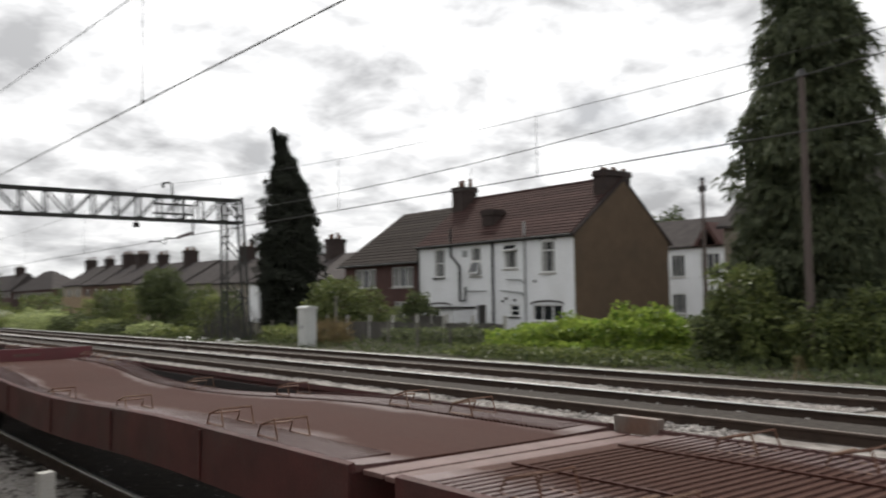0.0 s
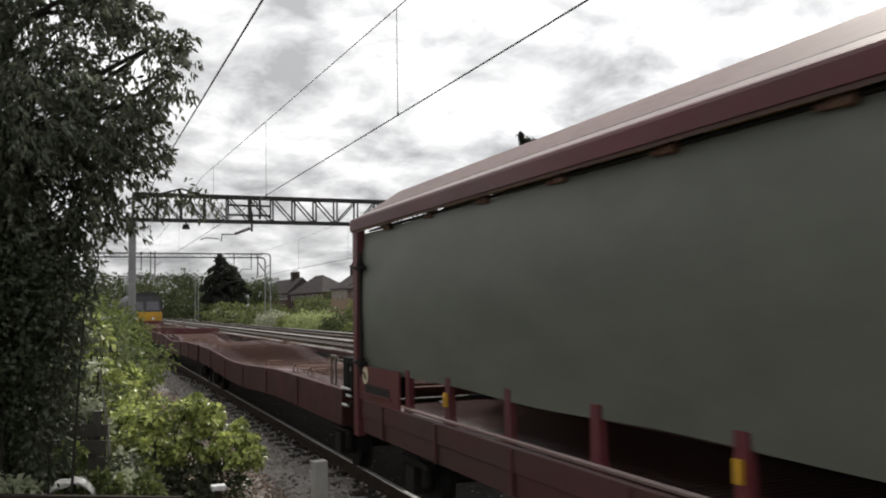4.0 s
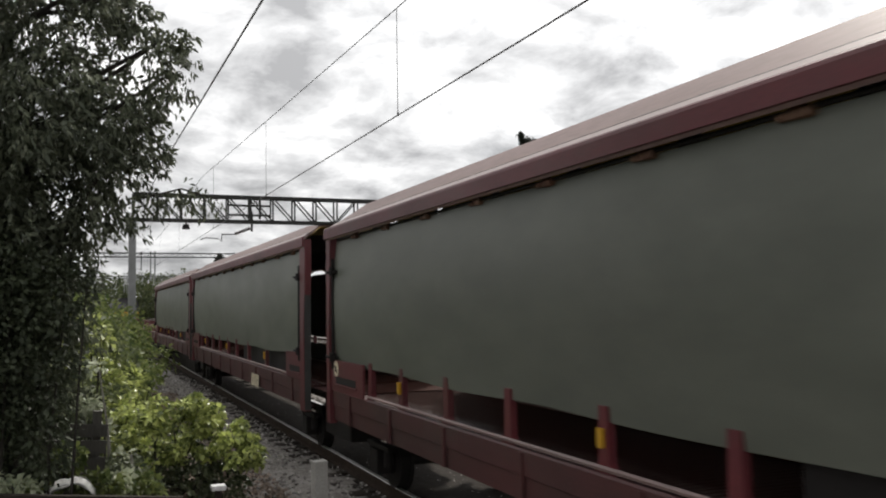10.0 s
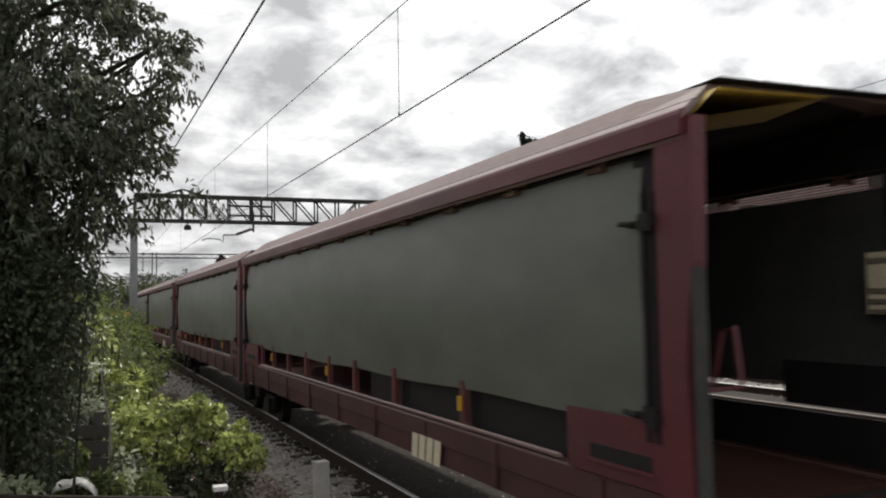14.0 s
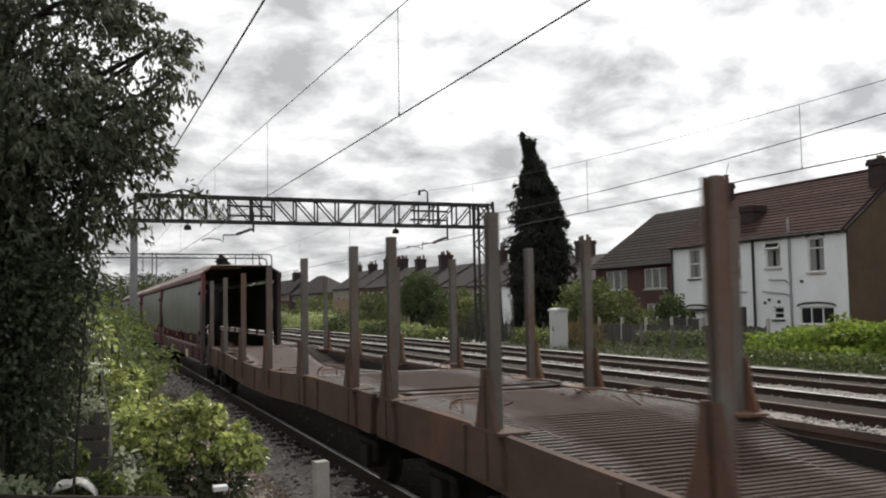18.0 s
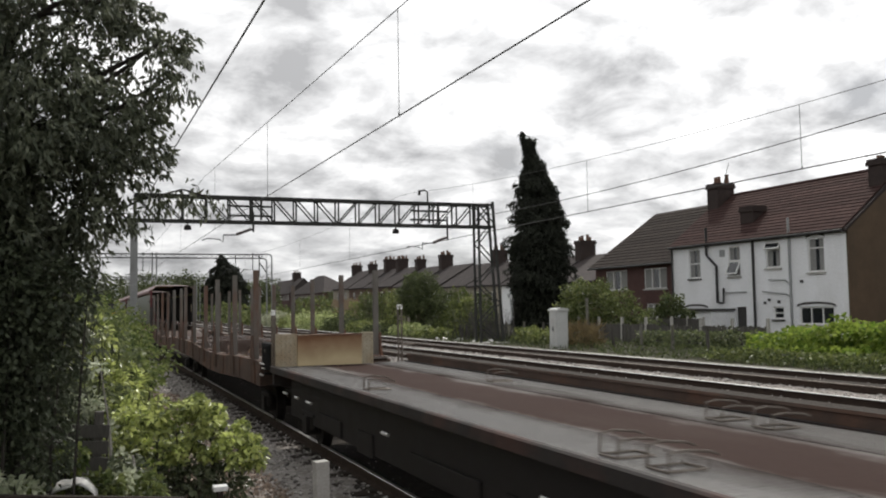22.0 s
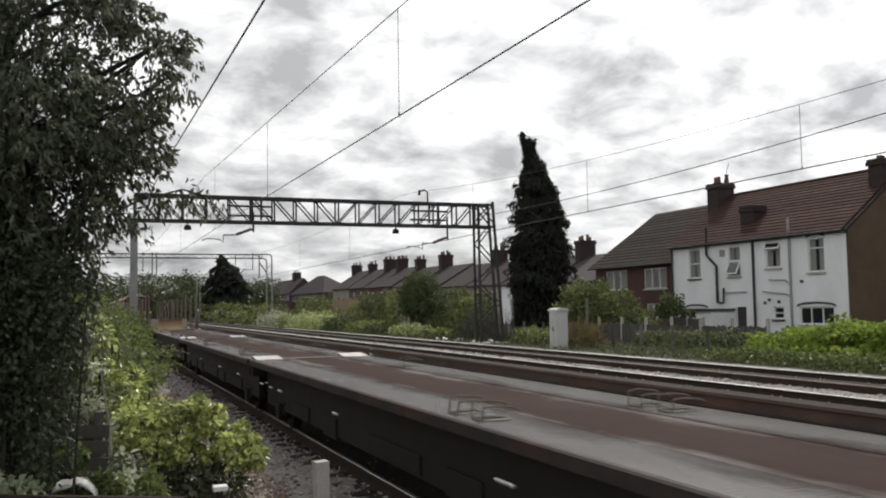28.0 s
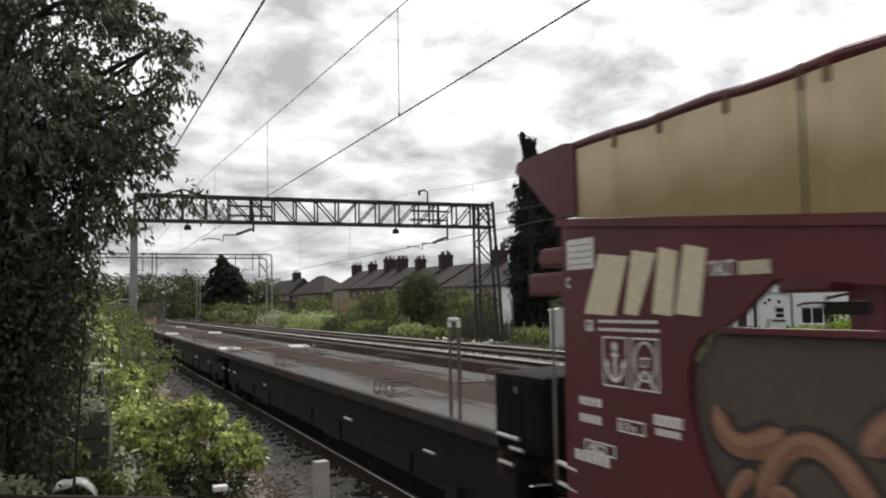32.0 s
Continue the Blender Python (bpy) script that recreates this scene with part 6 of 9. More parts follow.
# ---- overhead line ----
def build_gantry(y, x0, x1, z0, z1, bays, label, fine=True):
    g = thing("overhead_line_gantry", label, "gantry", "overhead line gantries", at=Matrix.Translation((x0, y, 0)))
    w = x1 - x0
    d = 0.55
    for yy in (-d / 2, d / 2):
        for z in (z0 + 0.05, z1 - 0.05):
            bm = bmesh.new()
            beam(bm, (0, yy, z), (w, yy, z), 0.09, 0.11)
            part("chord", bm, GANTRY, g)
        for i in range(bays + 1):
            x = w * i / bays
            bm = bmesh.new()
            beam(bm, (x, yy, z0), (x, yy, z1), 0.06, 0.06)
            if i < bays:
                a, b = (z0, z1) if (i < bays / 2) else (z1, z0)
                xa, xb = w * i / bays, w * (i + 1) / bays
                beam(bm, (xa, yy, b - 0.05 if a == z0 else b + 0.05), (xb, yy, a + 0.05 if a == z0 else a - 0.05), 0.05, 0.05)
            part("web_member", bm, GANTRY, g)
    for zz in (z1 - 0.04, z0 + 0.04):
        bm = bmesh.new()
        for i in range(bays * 2):
            x = w * i / (bays * 2)
            s = 1 if i % 2 else -1
            beam(bm, (x, -s * d / 2, zz), (x + w / bays / 2, s * d / 2, zz), 0.04, 0.04)
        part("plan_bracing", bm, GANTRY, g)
    # near leg: a box-section mast
    bm = bmesh.new()
    box(bm, -0.16, 0.12, -0.13, 0.13, ground_z(x0) - 0.05, z0 + 0.1, 0.01)
    part("mast", bm, GALV, g, "grey steel box-section mast")
    # far leg: a tapered lattice frame
    gz = ground_z(x1)
    for yy in (-d / 2, d / 2):
        bm = bmesh.new()
        top_a, top_b, low_a, low_b = w - 0.75, w - 0.02, w - 0.72, w + 0.42
        beam(bm, (low_a, yy, gz - 0.05), (top_a, yy, z1), 0.09, 0.09)
        beam(bm, (low_b, yy, gz - 0.05), (top_b, yy, z1 + 0.1), 0.10, 0.10)
        part("leg", bm, GANTRY, g)
        n = 7
        for i in range(n):
            t0, t1 = i / n, (i + 1) / n
            za, zb = gz + (z1 - gz) * t0, gz + (z1 - gz) * t1
            la, lb = low_a + (top_a - low_a) * t0, low_b + (top_b - low_b) * t0
            ha, hb = low_a + (top_a - low_a) * t1, low_b + (top_b - low_b) * t1
            bm = bmesh.new()
            beam(bm, (la, yy, za) if i % 2 else (lb, yy, za), (hb, yy, zb) if i % 2 else (ha, yy, zb), 0.05, 0.05)
            part("leg_brace", bm, GANTRY, g)
    bm = bmesh.new()
    box(bm, w - 0.95, w + 0.65, -0.5, 0.5, gz - 0.2, gz + 0.06, 0.03)
    part("footing", bm, CONCRETE, g)
    return g


def registration(g, xt, xc, zc, z0, mess_z):
    """Drop tube, insulator and the curved steady arm that holds the contact wire."""
    bm = bmesh.new()
    rod(bm, (xt, 0, z0 + 0.5), (xt, 0, zc + 0.38), 0.045, n=8)
    part("drop_tube", bm, GANTRY, g)
    bm = bmesh.new()
    for k in range(7):
        x = xt - 0.1 - k * 0.09
        z = zc + 0.50 - k * 0.035
        rod(bm, (x, 0, z), (x - 0.06, 0, z - 0.02), 0.075, 0.06, 10)
    part("insulator", bm, BROWN_INS, g, "dark ribbed insulator")
    bm = bmesh.new()
    wire(bm, [(xt, 0, zc + 0.52), (xt - 0.75, 0, zc + 0.25), (xt - 1.25, 0, zc + 0.24)], 0.025, 6)
    wire(bm, [(xt - 1.22, 0, zc + 0.28), (xt - 1.25, 0, zc - 0.05), (xt - 1.4, 0, zc + 0.06), (xt - 1.9, 0, zc + 0.09), (xc, 0, zc)], 0.02, 6)
    part("steady_arm", bm, GANTRY, g, "curved steady arm")


def build_overhead():
    big = build_gantry(37.0, 1.75, 17.5, 5.85, 6.97, 17, "grey lattice portal gantry standing over the tracks")
    registration(big, 4.72, 2.62, 5.12, 5.85, 6.9)
    registration(big, 13.55, 11.5, 4.88, 5.85, 6.3)
    for x in (4.55, 12.55):
        # messenger supports on top of the truss and beams across it
        bm = bmesh.new()
        for z in (6.15, 6.55):
            beam(bm, (x - 0.9, -0.3, z), (x + 0.9, -0.3, z), 0.08, 0.08)
        rod(bm, (x, -0.3, 6.0), (x, -0.3, 6.95), 0.05, n=8)
        rod(bm, (x + 0.45, -0.3, 6.0), (x + 0.45, -0.3, 6.95), 0.05, n=8)
        part("cross_arm", bm, GANTRY, big)
    bm = bmesh.new()
    wire(bm, [(12.6, 0, 6.95), (12.6, 0, 7.45), (12.45, 0, 7.55), (12.2, 0, 7.5)], 0.04, 6)
    rod(bm, (12.2, 0, 7.30), (12.2, 0, 7.52), 0.07, 0.05, 8)
    part("wire_bracket", bm, GANTRY, big)
    for x in (2.05, 11.05):
        bm = bmesh.new()
        rod(bm, (x, 0, 5.55), (x, 0, 5.74), 0.16, 0.12, 12)
        rod(bm, (x, 0, 5.74), (x, 0, 5.9), 0.03, n=6)
        part("pulley", bm, BLACK, big)
    far = thing("overhead_line_gantry", "far slender lattice gantry with a rounded corner", "gantry", "overhead line gantries", at=Matrix.Translation((-3.0, 89.0, 0)))
    for z in (7.38, 7.76):
        for yy in (-0.2, 0.2):
            bm = bmesh.new()
            beam(bm, (0, yy, z), (19.6, yy, z), 0.08, 0.09)
            part("chord", bm, GANTRY, far)
    for i in range(44):
        bm = bmesh.new()
        x0, x1 = 19.6 * i / 44, 19.6 * (i + 1) / 44
        beam(bm, (x0, -0.2, 7.4 if i % 2 else 7.74), (x1, -0.2, 7.74 if i % 2 else 7.4), 0.035, 0.035)
        part("web_member", bm, GANTRY, far)
    for dx, top in ((0.0, 7.38), (0.52, 7.80)):
        bm = bmesh.new()
        wire(bm, [(19.3, 0, top)] + [(19.55 + dx + 0.35 * math.sin(a), 0, top - 0.35 * (1 - math.cos(a))) for a in (0.0, 0.4, 0.8, 1.2, 1.571)] + [(19.9 + dx, 0, 0.3)], 0.075, 8)
        part("leg", bm, GALV, far, "bent grey tubular leg")
    for i in range(9):
        bm = bmesh.new()
        beam(bm, (19.9, 0, 0.6 + i * 0.72), (20.42, 0, 0.96 + i * 0.72), 0.05, 0.05)
        part("leg_brace", bm, GANTRY, far)
    bm = bmesh.new()
    beam(bm, (19.15, 0, 7.7), (19.15, 0, 5.6), 0.1, 0.1)
    beam(bm, (19.2, 0, 6.9), (19.9, 0, 5.9), 0.09, 0.09)
    part("corner_brace", bm, GANTRY, far)
    bm = bmesh.new()
    box(bm, -0.1, 0.12, -0.13, 0.13, 0.2, 7.6)
    part("mast", bm, GALV, far)
    for xt in (8.0, 16.8, 18.5):
        bm = bmesh.new()
        wire(bm, [(xt, 0, 7.9), (xt, 0, 6.2), (xt - 0.9, 0, 6.25), (xt - 1.25, 0, 5.8), (xt - 1.4, 0, 5.75)], 0.045, 6)
        part("drop_arm", bm, GANTRY, far)
    for x in (8.85, 9.25):
        bm = bmesh.new()
        box(bm, x - 0.06, x + 0.06, -0.1, 0.1, 5.1, 7.95)
        part("hanging_mast", bm, GALV, far)
    third = copy_thing(far, Matrix.Translation((-3.0, 150.0, 0.0)))
    tagged(third, "small lattice gantry, faint beyond the trees")

    def span(name, x, cz, mz, r, label, ydrop, y0=-60, y1=89):
        ob = thing(name, label, "cable", "overhead wires")
        bm = bmesh.new()
        ys = [y0 + (y1 - y0) * i / 40 for i in range(41)]
        wire(bm, [(x, y, cz(y)) for y in ys], r, 5)
        part("contact_wire", bm, WIRE, ob)
        bm = bmesh.new()
        ys2 = [y0 + (y1 - y0) * i / 90 for i in range(91)]
        wire(bm, [(x, y, mz(y)) for y in ys2], r * (0.8 if x < 10 else 0.5), 5)
        part("messenger_wire", bm, WIRE, ob)
        for y in ydrop:
            bm = bmesh.new()
            rod(bm, (x, y, cz(y)), (x, y, mz(y)), 0.006, n=4)
            rod(bm, (x, y, cz(y) - 0.015), (x, y, cz(y) + 0.05), 0.014, n=6)
            part("dropper", bm, WIRE, ob)
        return ob

    def hang(y):
        return 6.41 + 0.0345 * max(y, 4) if y < 37 else 7.69 - 0.9 * ((y - 37) / 52) * (1 - (y - 37) / 52) * 4 * 0.6 - 0.3 * (y - 37) / 52

    def hang2(y):
        return 6.19 + 0.0018 * (max(y, -14) - 11.5) ** 2 if y < 37 else 7.36 - 0.9 * ((y - 37) / 52) * (1 - (y - 37) / 52) * 4 * 0.6

    span("overhead_line", TRAIN_X - 0.03, lambda y: 5.10 + 0.006 * min(max(y, 0), 26), hang, 0.011, "thin dark overhead contact wire on droppers", (12.46, 22.95, 33.2, 46, 58, 70, 80))
    span("overhead_line", 13.25, lambda y: 4.89, hang2, 0.013, "thin dark overhead contact wire on droppers", (5.0, 13.4, 21.5, 29.5, 46, 58, 70, 80))
    for x, zf in ((1.85, lambda y: 5.6 + 0.02 * min(max(y, 0), 22)), (17.45, lambda y: 6.37 + 0.0016 * (max(y, 5) - 28) ** 2)):
        bm = bmesh.new()
        wire(bm, [(x, -60 + 97 * i / 30, zf(-60 + 97 * i / 30)) for i in range(31)], 0.014, 5)
        solo("return_wire", bm, WIRE, "dark return wire strung along the masts", "cable", "overhead wires")


BROWN_INS = material("brown_glazed_insulator", (0.06, 0.035, 0.028), rough=0.35, scale=4, bump=0.02)


# ---- houses ----
def window_at(house, x, y0, y1, z0, z1, label="", style="sash", arch=False, curtain=False):
    """A window in a wall that faces -x: frame, panes, sill. y0 > y1."""
    w = thing_part("window", house)
    t = 0.055 if curtain is True and style in ("pair", "triple") else 0.08
    bm = bmesh.new()
    for q in ((y1, y1 + t, z0, z1), (y0 - t, y0, z0, z1), (y1 + t, y0 - t, z0, z0 + t), (y1 + t, y0 - t, z1 - t, z1)):
        box(bm, x + 0.06, x + 0.12, *q)
    if style == "sash":
        box(bm, x + 0.05, x + 0.11, y1 + t, y0 - t, (z0 + z1) / 2 - 0.03, (z0 + z1) / 2 + 0.03)
    elif style in ("top", "vent"):
        box(bm, x + 0.05, x + 0.11, y1 + t, y0 - t, z0 + (z1 - z0) * 0.68, z0 + (z1 - z0) * 0.68 + 0.06)
    elif style == "triple":
        for k in (1, 2):
            yy = y1 + (y0 - y1) * k / 3
            box(bm, x + 0.05, x + 0.11, yy - 0.03, yy + 0.03, z0 + t, z1 - t)
    elif style == "pair":
        yy = y1 + (y0 - y1) * 0.36
        box(bm, x + 0.05, x + 0.11, yy - 0.04, yy + 0.04, z0 + t, z1 - t)
    elif style == "tilt":
        box(bm, x + 0.05, x + 0.11, y1 + t, y0 - t, z0 + (z1 - z0) * 0.5, z0 + (z1 - z0) * 0.5 + 0.07)
    part("window_frame", bm, UPVC, w)
    if style == "tilt":
        open_sash(w, x + 0.045, y1 + 0.03, y0 - 0.03, z0 + (z1 - z0) * 0.5, (z1 - z0) * 0.46, 24)
    elif style == "vent":
        open_sash(w, x + 0.045, y1 - 0.02, y0 + 0.02, z1 - 0.02, (z1 - z0) * 0.30, 30)
    bm = bmesh.new()
    box(bm, x + 0.10, x + 0.115, y1 + t, y0 - t, z0 + t, z1 - t)
    part("pane", bm, GLASS, w)
    if curtain:
        zc = z1 - t
        for a, b in ((y1 + t, y1 + (y0 - y1) * 0.36), (y0 - (y0 - y1) * 0.42, y0 - t)):
            bm = bmesh.new()
            box(bm, x + 0.085, x + 0.099, a, b, z0 + t, zc)
            part("curtain", bm, CURTAIN, w)
    bm = bmesh.new()
    box(bm, x - 0.07, x + 0.1, y1 - 0.08, y0 + 0.08, z0 - 0.10, z0 - 0.002)
    part("window_sill", bm, SILL_DARK if style == "sash" else CONCRETE, w)
    if arch:
        bm = bmesh.new()
        rim = []
        for d in (0.0, 0.11):
            row = [((y0 + y1) / 2 + math.cos(math.pi * k / 14) * (y0 - y1) * 0.56, z1 - 0.05 + math.sin(math.pi * k / 14) * 0.17 + d) for k in range(15)]
            rim += row if not rim else row[::-1]
        plate(bm, rim, x - 0.014, 0.05)
        part("arch", bm, SILL_DARK, w)
    return w


def open_sash(w, x, y1, y0, z, drop, angle):
    """A light that hangs from its top edge and swings outwards."""
    m = pose(x, 0, z, 0, angle, 0)
    t = 0.07
    bm = bmesh.new()
    for q in ((y1, y1 + t, -drop, 0), (y0 - t, y0, -drop, 0), (y1 + t, y0 - t, -drop, -drop + t), (y1 + t, y0 - t, -t, 0)):
        box(bm, -0.025, 0.025, *q)
    sash = part("open_light", bm, UPVC, w, "white opening light swung outwards", at=m)
    bm = bmesh.new()
    box(bm, -0.006, 0.006, y1 + t, y0 - t, -drop + t, -t)
    part("open_light", bm, GLASS, w, "glass of the opening light", at=m)


SILL_DARK = material("dark_painted_sill", (0.05, 0.045, 0.042), (0.035, 0.032, 0.03), rough=0.7, scale=4, bump=0.1)


def thing_part(name, parent):
    """An empty part that carries sub-parts."""
    ob = new(name)
    ob.parent = parent
    return ob


def wall_with_holes(bm, x, thick, ya, yb, za, zb, holes):
    """A wall in the y-z plane with rectangular openings cut right through; built from blocks round the openings."""
    ys = sorted({ya, yb, *[h[0] for h in holes], *[h[1] for h in holes]})
    zs = sorted({za, zb, *[h[2] for h in holes], *[h[3] for h in holes]})
    for y0, y1 in zip(ys, ys[1:]):
        run = None
        for z0, z1 in zip(zs, zs[1:]):
            cy, cz = (y0 + y1) / 2, (z0 + z1) / 2
            hole = any(h[0] < cy < h[1] and h[2] < cz < h[3] for h in holes)
            if hole:
                if run:
                    box(bm, x, x + thick, y0, y1, *run)
                run = None
            else:
                run = (run[0], z1) if run else (z0, z1)
        if run:
            box(bm, x, x + thick, y0, y1, *run)
    bmesh.ops.remove_doubles(bm, verts=bm.verts, dist=0.0005)


def tile_rows(parent, origin, along, up, length, slope, mat, pitch=0.32, width=0.0, cut=0.0):
    """Overlapping tile courses up a roof slope; each course is one stepped strip."""
    along, up = Vector(along).normalized(), Vector(up).normalized()
    nrm = along.cross(up).normalized()
    if nrm.z < 0:
        nrm = -nrm
    n = int(slope / pitch)
    for k in range(n):
        a = slope * k / n
        b = slope * (k + 1) / n + 0.03
        bm = bmesh.new()
        l0, l1 = cut * k / n, length
        o = Vector(origin)
        p = [o + along * l0 + up * a + nrm * 0.055, o + along * l1 + up * a + nrm * 0.055, o + along * l1 + up * b + nrm * 0.02, o + along * (l0 + cut / n) + up * b + nrm * 0.02]
        q = [v - nrm * 0.035 for v in p]
        vs = [bm.verts.new(v) for v in p + q]
        for f in ((0, 1, 2, 3), (4, 7, 6, 5), (0, 4, 5, 1), (1, 5, 6, 2), (2, 6, 7, 3), (3, 7, 4, 0)):
            bm.faces.new([vs[i] for i in f])
        part("tile_course", bm, mat, parent)


def chimney(house, x, y, z0, z1, wx, wy, pots, mat=None, rise=0.5):
    bm = bmesh.new()
    box(bm, x - wx / 2, x + wx / 2, y - wy / 2, y + wy / 2, z0, z1)
    box(bm, x - wx / 2 - 0.08, x + wx / 2 + 0.08, y - wy / 2 - 0.08, y + wy / 2 + 0.08, z1 - 0.28, z1 - 0.12)
    box(bm, x - wx / 2 - 0.05, x + wx / 2 + 0.05, y - wy / 2 - 0.05, y + wy / 2 + 0.05, z1 - 0.1, z1 + 0.03)
    c = part("chimney", bm, mat or CHIMNEY, house)
    for k in range(pots):
        px = x - wx / 2 + wx * (k + 0.5) / pots
        py = y + (0.12 if k % 2 else -0.12)
        bm = bmesh.new()
        h = rise * (0.8 + 0.25 * (k % 3))
        rod(bm, (px, py, z1), (px, py, z1 + h), 0.15, 0.11, 10)
        rod(bm, (px, py, z1 + h), (px, py, z1 + h + 0.07), 0.14, 0.14, 10)
        part("chimney_pot", bm, POT, c)


def pipe(house, pts, mat, r=0.055, label=""):
    bm = bmesh.new()
    wire(bm, pts, r, 8)
    part("drainpipe", bm, mat, house, label)


def build_white_houses():
    FX, EZ, RX, RZ, G = 33.0, 5.62, 36.9, 8.72, 0.45
    BX = 40.6
    # the near one with the brown gable, then its neighbour with the dark pipes
    for idx, (ya, yb) in enumerate(((30.85, 37.02), (37.02, 44.1))):
        h = thing("terraced_house", ("white-rendered end terraced house with a brown roughcast gable" if idx == 0 else "white-rendered terraced house with black drainpipes"), "house", "terraced houses", at=Matrix.Translation((0, 0, 0)))
        if idx == 0:
            wins = [(33.25, 32.2, 3.62, 5.32, "top", True, True), (36.15, 35.1, 3.95, 5.3, "vent", False, True), (33.95, 31.75, 1.05, 1.95, "triple", True, False), (35.75, 35.0, 1.3, 1.95, "sash", False, False)]
        else:
            wins = [(42.5, 41.45, 3.62, 5.35, "sash", False, True), (39.05, 38.1, 3.62, 5.3, "tilt", False, True), (42.95, 41.0, 1.05, 1.9, "pair", True, False)]
        holes = [(w[1], w[0], w[2], w[3]) for w in wins]
        if idx == 1:
            holes.append((37.75, 38.55, G, 1.95))
        bm = bmesh.new()
        wall_with_holes(bm, FX, 0.3, ya, yb, G - 0.3, EZ, holes)
        part("wall", bm, RENDER_WHITE, h, "stained white-painted render wall")
        for w in wins:
            window_at(h, FX, w[0], w[1], w[2], w[3], style=w[4], arch=w[5], curtain=w[6])
        bm = bmesh.new()
        box(bm, FX + 0.35, BX, ya + 0.32, yb - 0.02, G - 0.3, EZ - 0.1)
        part("inner_walls", bm, BRICK_FAR, h)
        # roof planes
        bm = bmesh.new()
        for prof in ([(FX - 0.18, EZ - 0.06), (RX, RZ), (BX + 0.3, EZ - 0.35), (BX + 0.3, EZ - 0.5), (RX, RZ - 0.18), (FX - 0.18, EZ - 0.2)],):
            sweep(bm, prof, [ya - (0.16 if idx == 0 else 0), yb])
        roof = part("roof", bm, TILE_BED, h)
        up = Vector((RX - FX + 0.18, 0, RZ - EZ + 0.06))
        tile_rows(roof, (FX - 0.2, ya, EZ - 0.03), (0, 1, 0), up, yb - ya, up.length, TILE, 0.30)
        bm = bmesh.new()
        rod(bm, (RX, ya, RZ + 0.06), (RX, yb, RZ + 0.06), 0.11, n=8)
        part("ridge_tiles", bm, TILE, roof)
        bm = bmesh.new()
        rod(bm, (FX - 0.24, ya, EZ - 0.10), (FX - 0.24, yb, EZ - 0.10), 0.065, n=8)
        part("gutter", bm, DARKPIPE, h)
        if idx == 0:
            bm = bmesh.new()
            o = [(FX, G - 0.3), (FX, EZ - 0.02), (RX, RZ - 0.02), (BX, EZ - 0.35), (BX, G - 0.3)]
            a = [bm.verts.new((x - 0.003, ya - 0.12, z)) for x, z in o]
            b = [bm.verts.new((x - 0.003, ya - 0.004, z)) for x, z in o]
            bm.faces.new(a), bm.faces.new(b[::-1])
            for i in range(5):
                bm.faces.new((a[i], b[i], b[(i + 1) % 5], a[(i + 1) % 5]))
            part("gable_wall", bm, BROWN_WALL, h, "brown roughcast gable wall")
            chimney(h, RX - 0.3, ya + 0.45, RZ - 1.0, RZ + 0.34, 2.1, 0.8, 5, rise=0.14)
            pipe(h, [(FX - 0.08, 34.4, 0.5), (FX - 0.08, 34.4, 6.45)], GREYPIPE, 0.06, "grey soil pipe")
            pipe(h, [(FX - 0.08, 35.9, 3.35), (FX - 0.08, 34.75, 3.3), (FX - 0.08, 34.5, 3.1)], GREYPIPE, 0.035)
            pipe(h, [(FX - 0.08, 36.4, 2.75), (FX - 0.08, 34.75, 2.6), (FX - 0.08, 34.45, 2.45)], GREYPIPE, 0.035)
            for y, z in ((36.0, 2.3), (36.3, 2.15), (35.3, 2.2), (33.7, 3.2)):
                bm = bmesh.new()
                box(bm, FX - 0.05, FX + 0.01, y - 0.09, y + 0.09, z - 0.07, z + 0.07, 0.01)
                part("wall_vent", bm, DARKPIPE, h)
        else:
            pipe(h, [(FX - 0.1, 40.75, 6.5), (FX - 0.1, 40.75, 4.9), (FX - 0.1, 39.95, 4.25), (FX - 0.1, 39.95, 2.2)], DARKPIPE, 0.075, "black cranked soil pipe")
            pipe(h, [(FX - 0.1, 39.9, 2.2), (FX - 0.1, 39.45, 2.2), (FX - 0.1, 39.4, 3.0)], DARKPIPE, 0.06, "black waste pipe")
            pipe(h, [(FX - 0.08, 39.4, 2.75), (FX - 0.08, 37.6, 2.75)], GREYPIPE, 0.035)
            pipe(h, [(FX - 0.08, 37.02, 0.5), (FX - 0.08, 37.02, 5.6)], DARKPIPE, 0.07, "black party-line drainpipe")
            pipe(h, [(FX - 0.08, 44.0, 0.5), (FX - 0.08, 44.0, 5.5)], DARKPIPE, 0.06)
            bm = bmesh.new()
            box(bm, FX - 0.01, FX + 0.03, 39.3, 39.75, 4.75, 5.15)
            part("satellite_bracket", bm, GREYPIPE, h)
            # lean-to against the wall
            bm = bmesh.new()
            box(bm, FX - 1.6, FX - 0.004, 38.7, 41.0, G - 0.2, 1.72)
            lt = part("lean_to", bm, RENDER_WHITE, h)
            bm = bmesh.new()
            box(bm, FX - 1.75, FX - 0.004, 38.6, 41.15, 1.74, 1.86)
            part("lean_to_roof", bm, SILL_DARK, lt)
            bm = bmesh.new()
            box(bm, FX + 0.1, FX + 0.15, 37.78, 38.52, G, 1.92)
            part("door", bm, SILL_DARK, h, "dark back door")
            chimney(h, RX - 0.5, 43.55, RZ - 1.5, 9.5, 1.25, 1.0, 3, rise=0.42)
            chimney(h, 34.45, 38.6, 5.7, 7.5, 0.9, 1.0, 0)
            bm = bmesh.new()
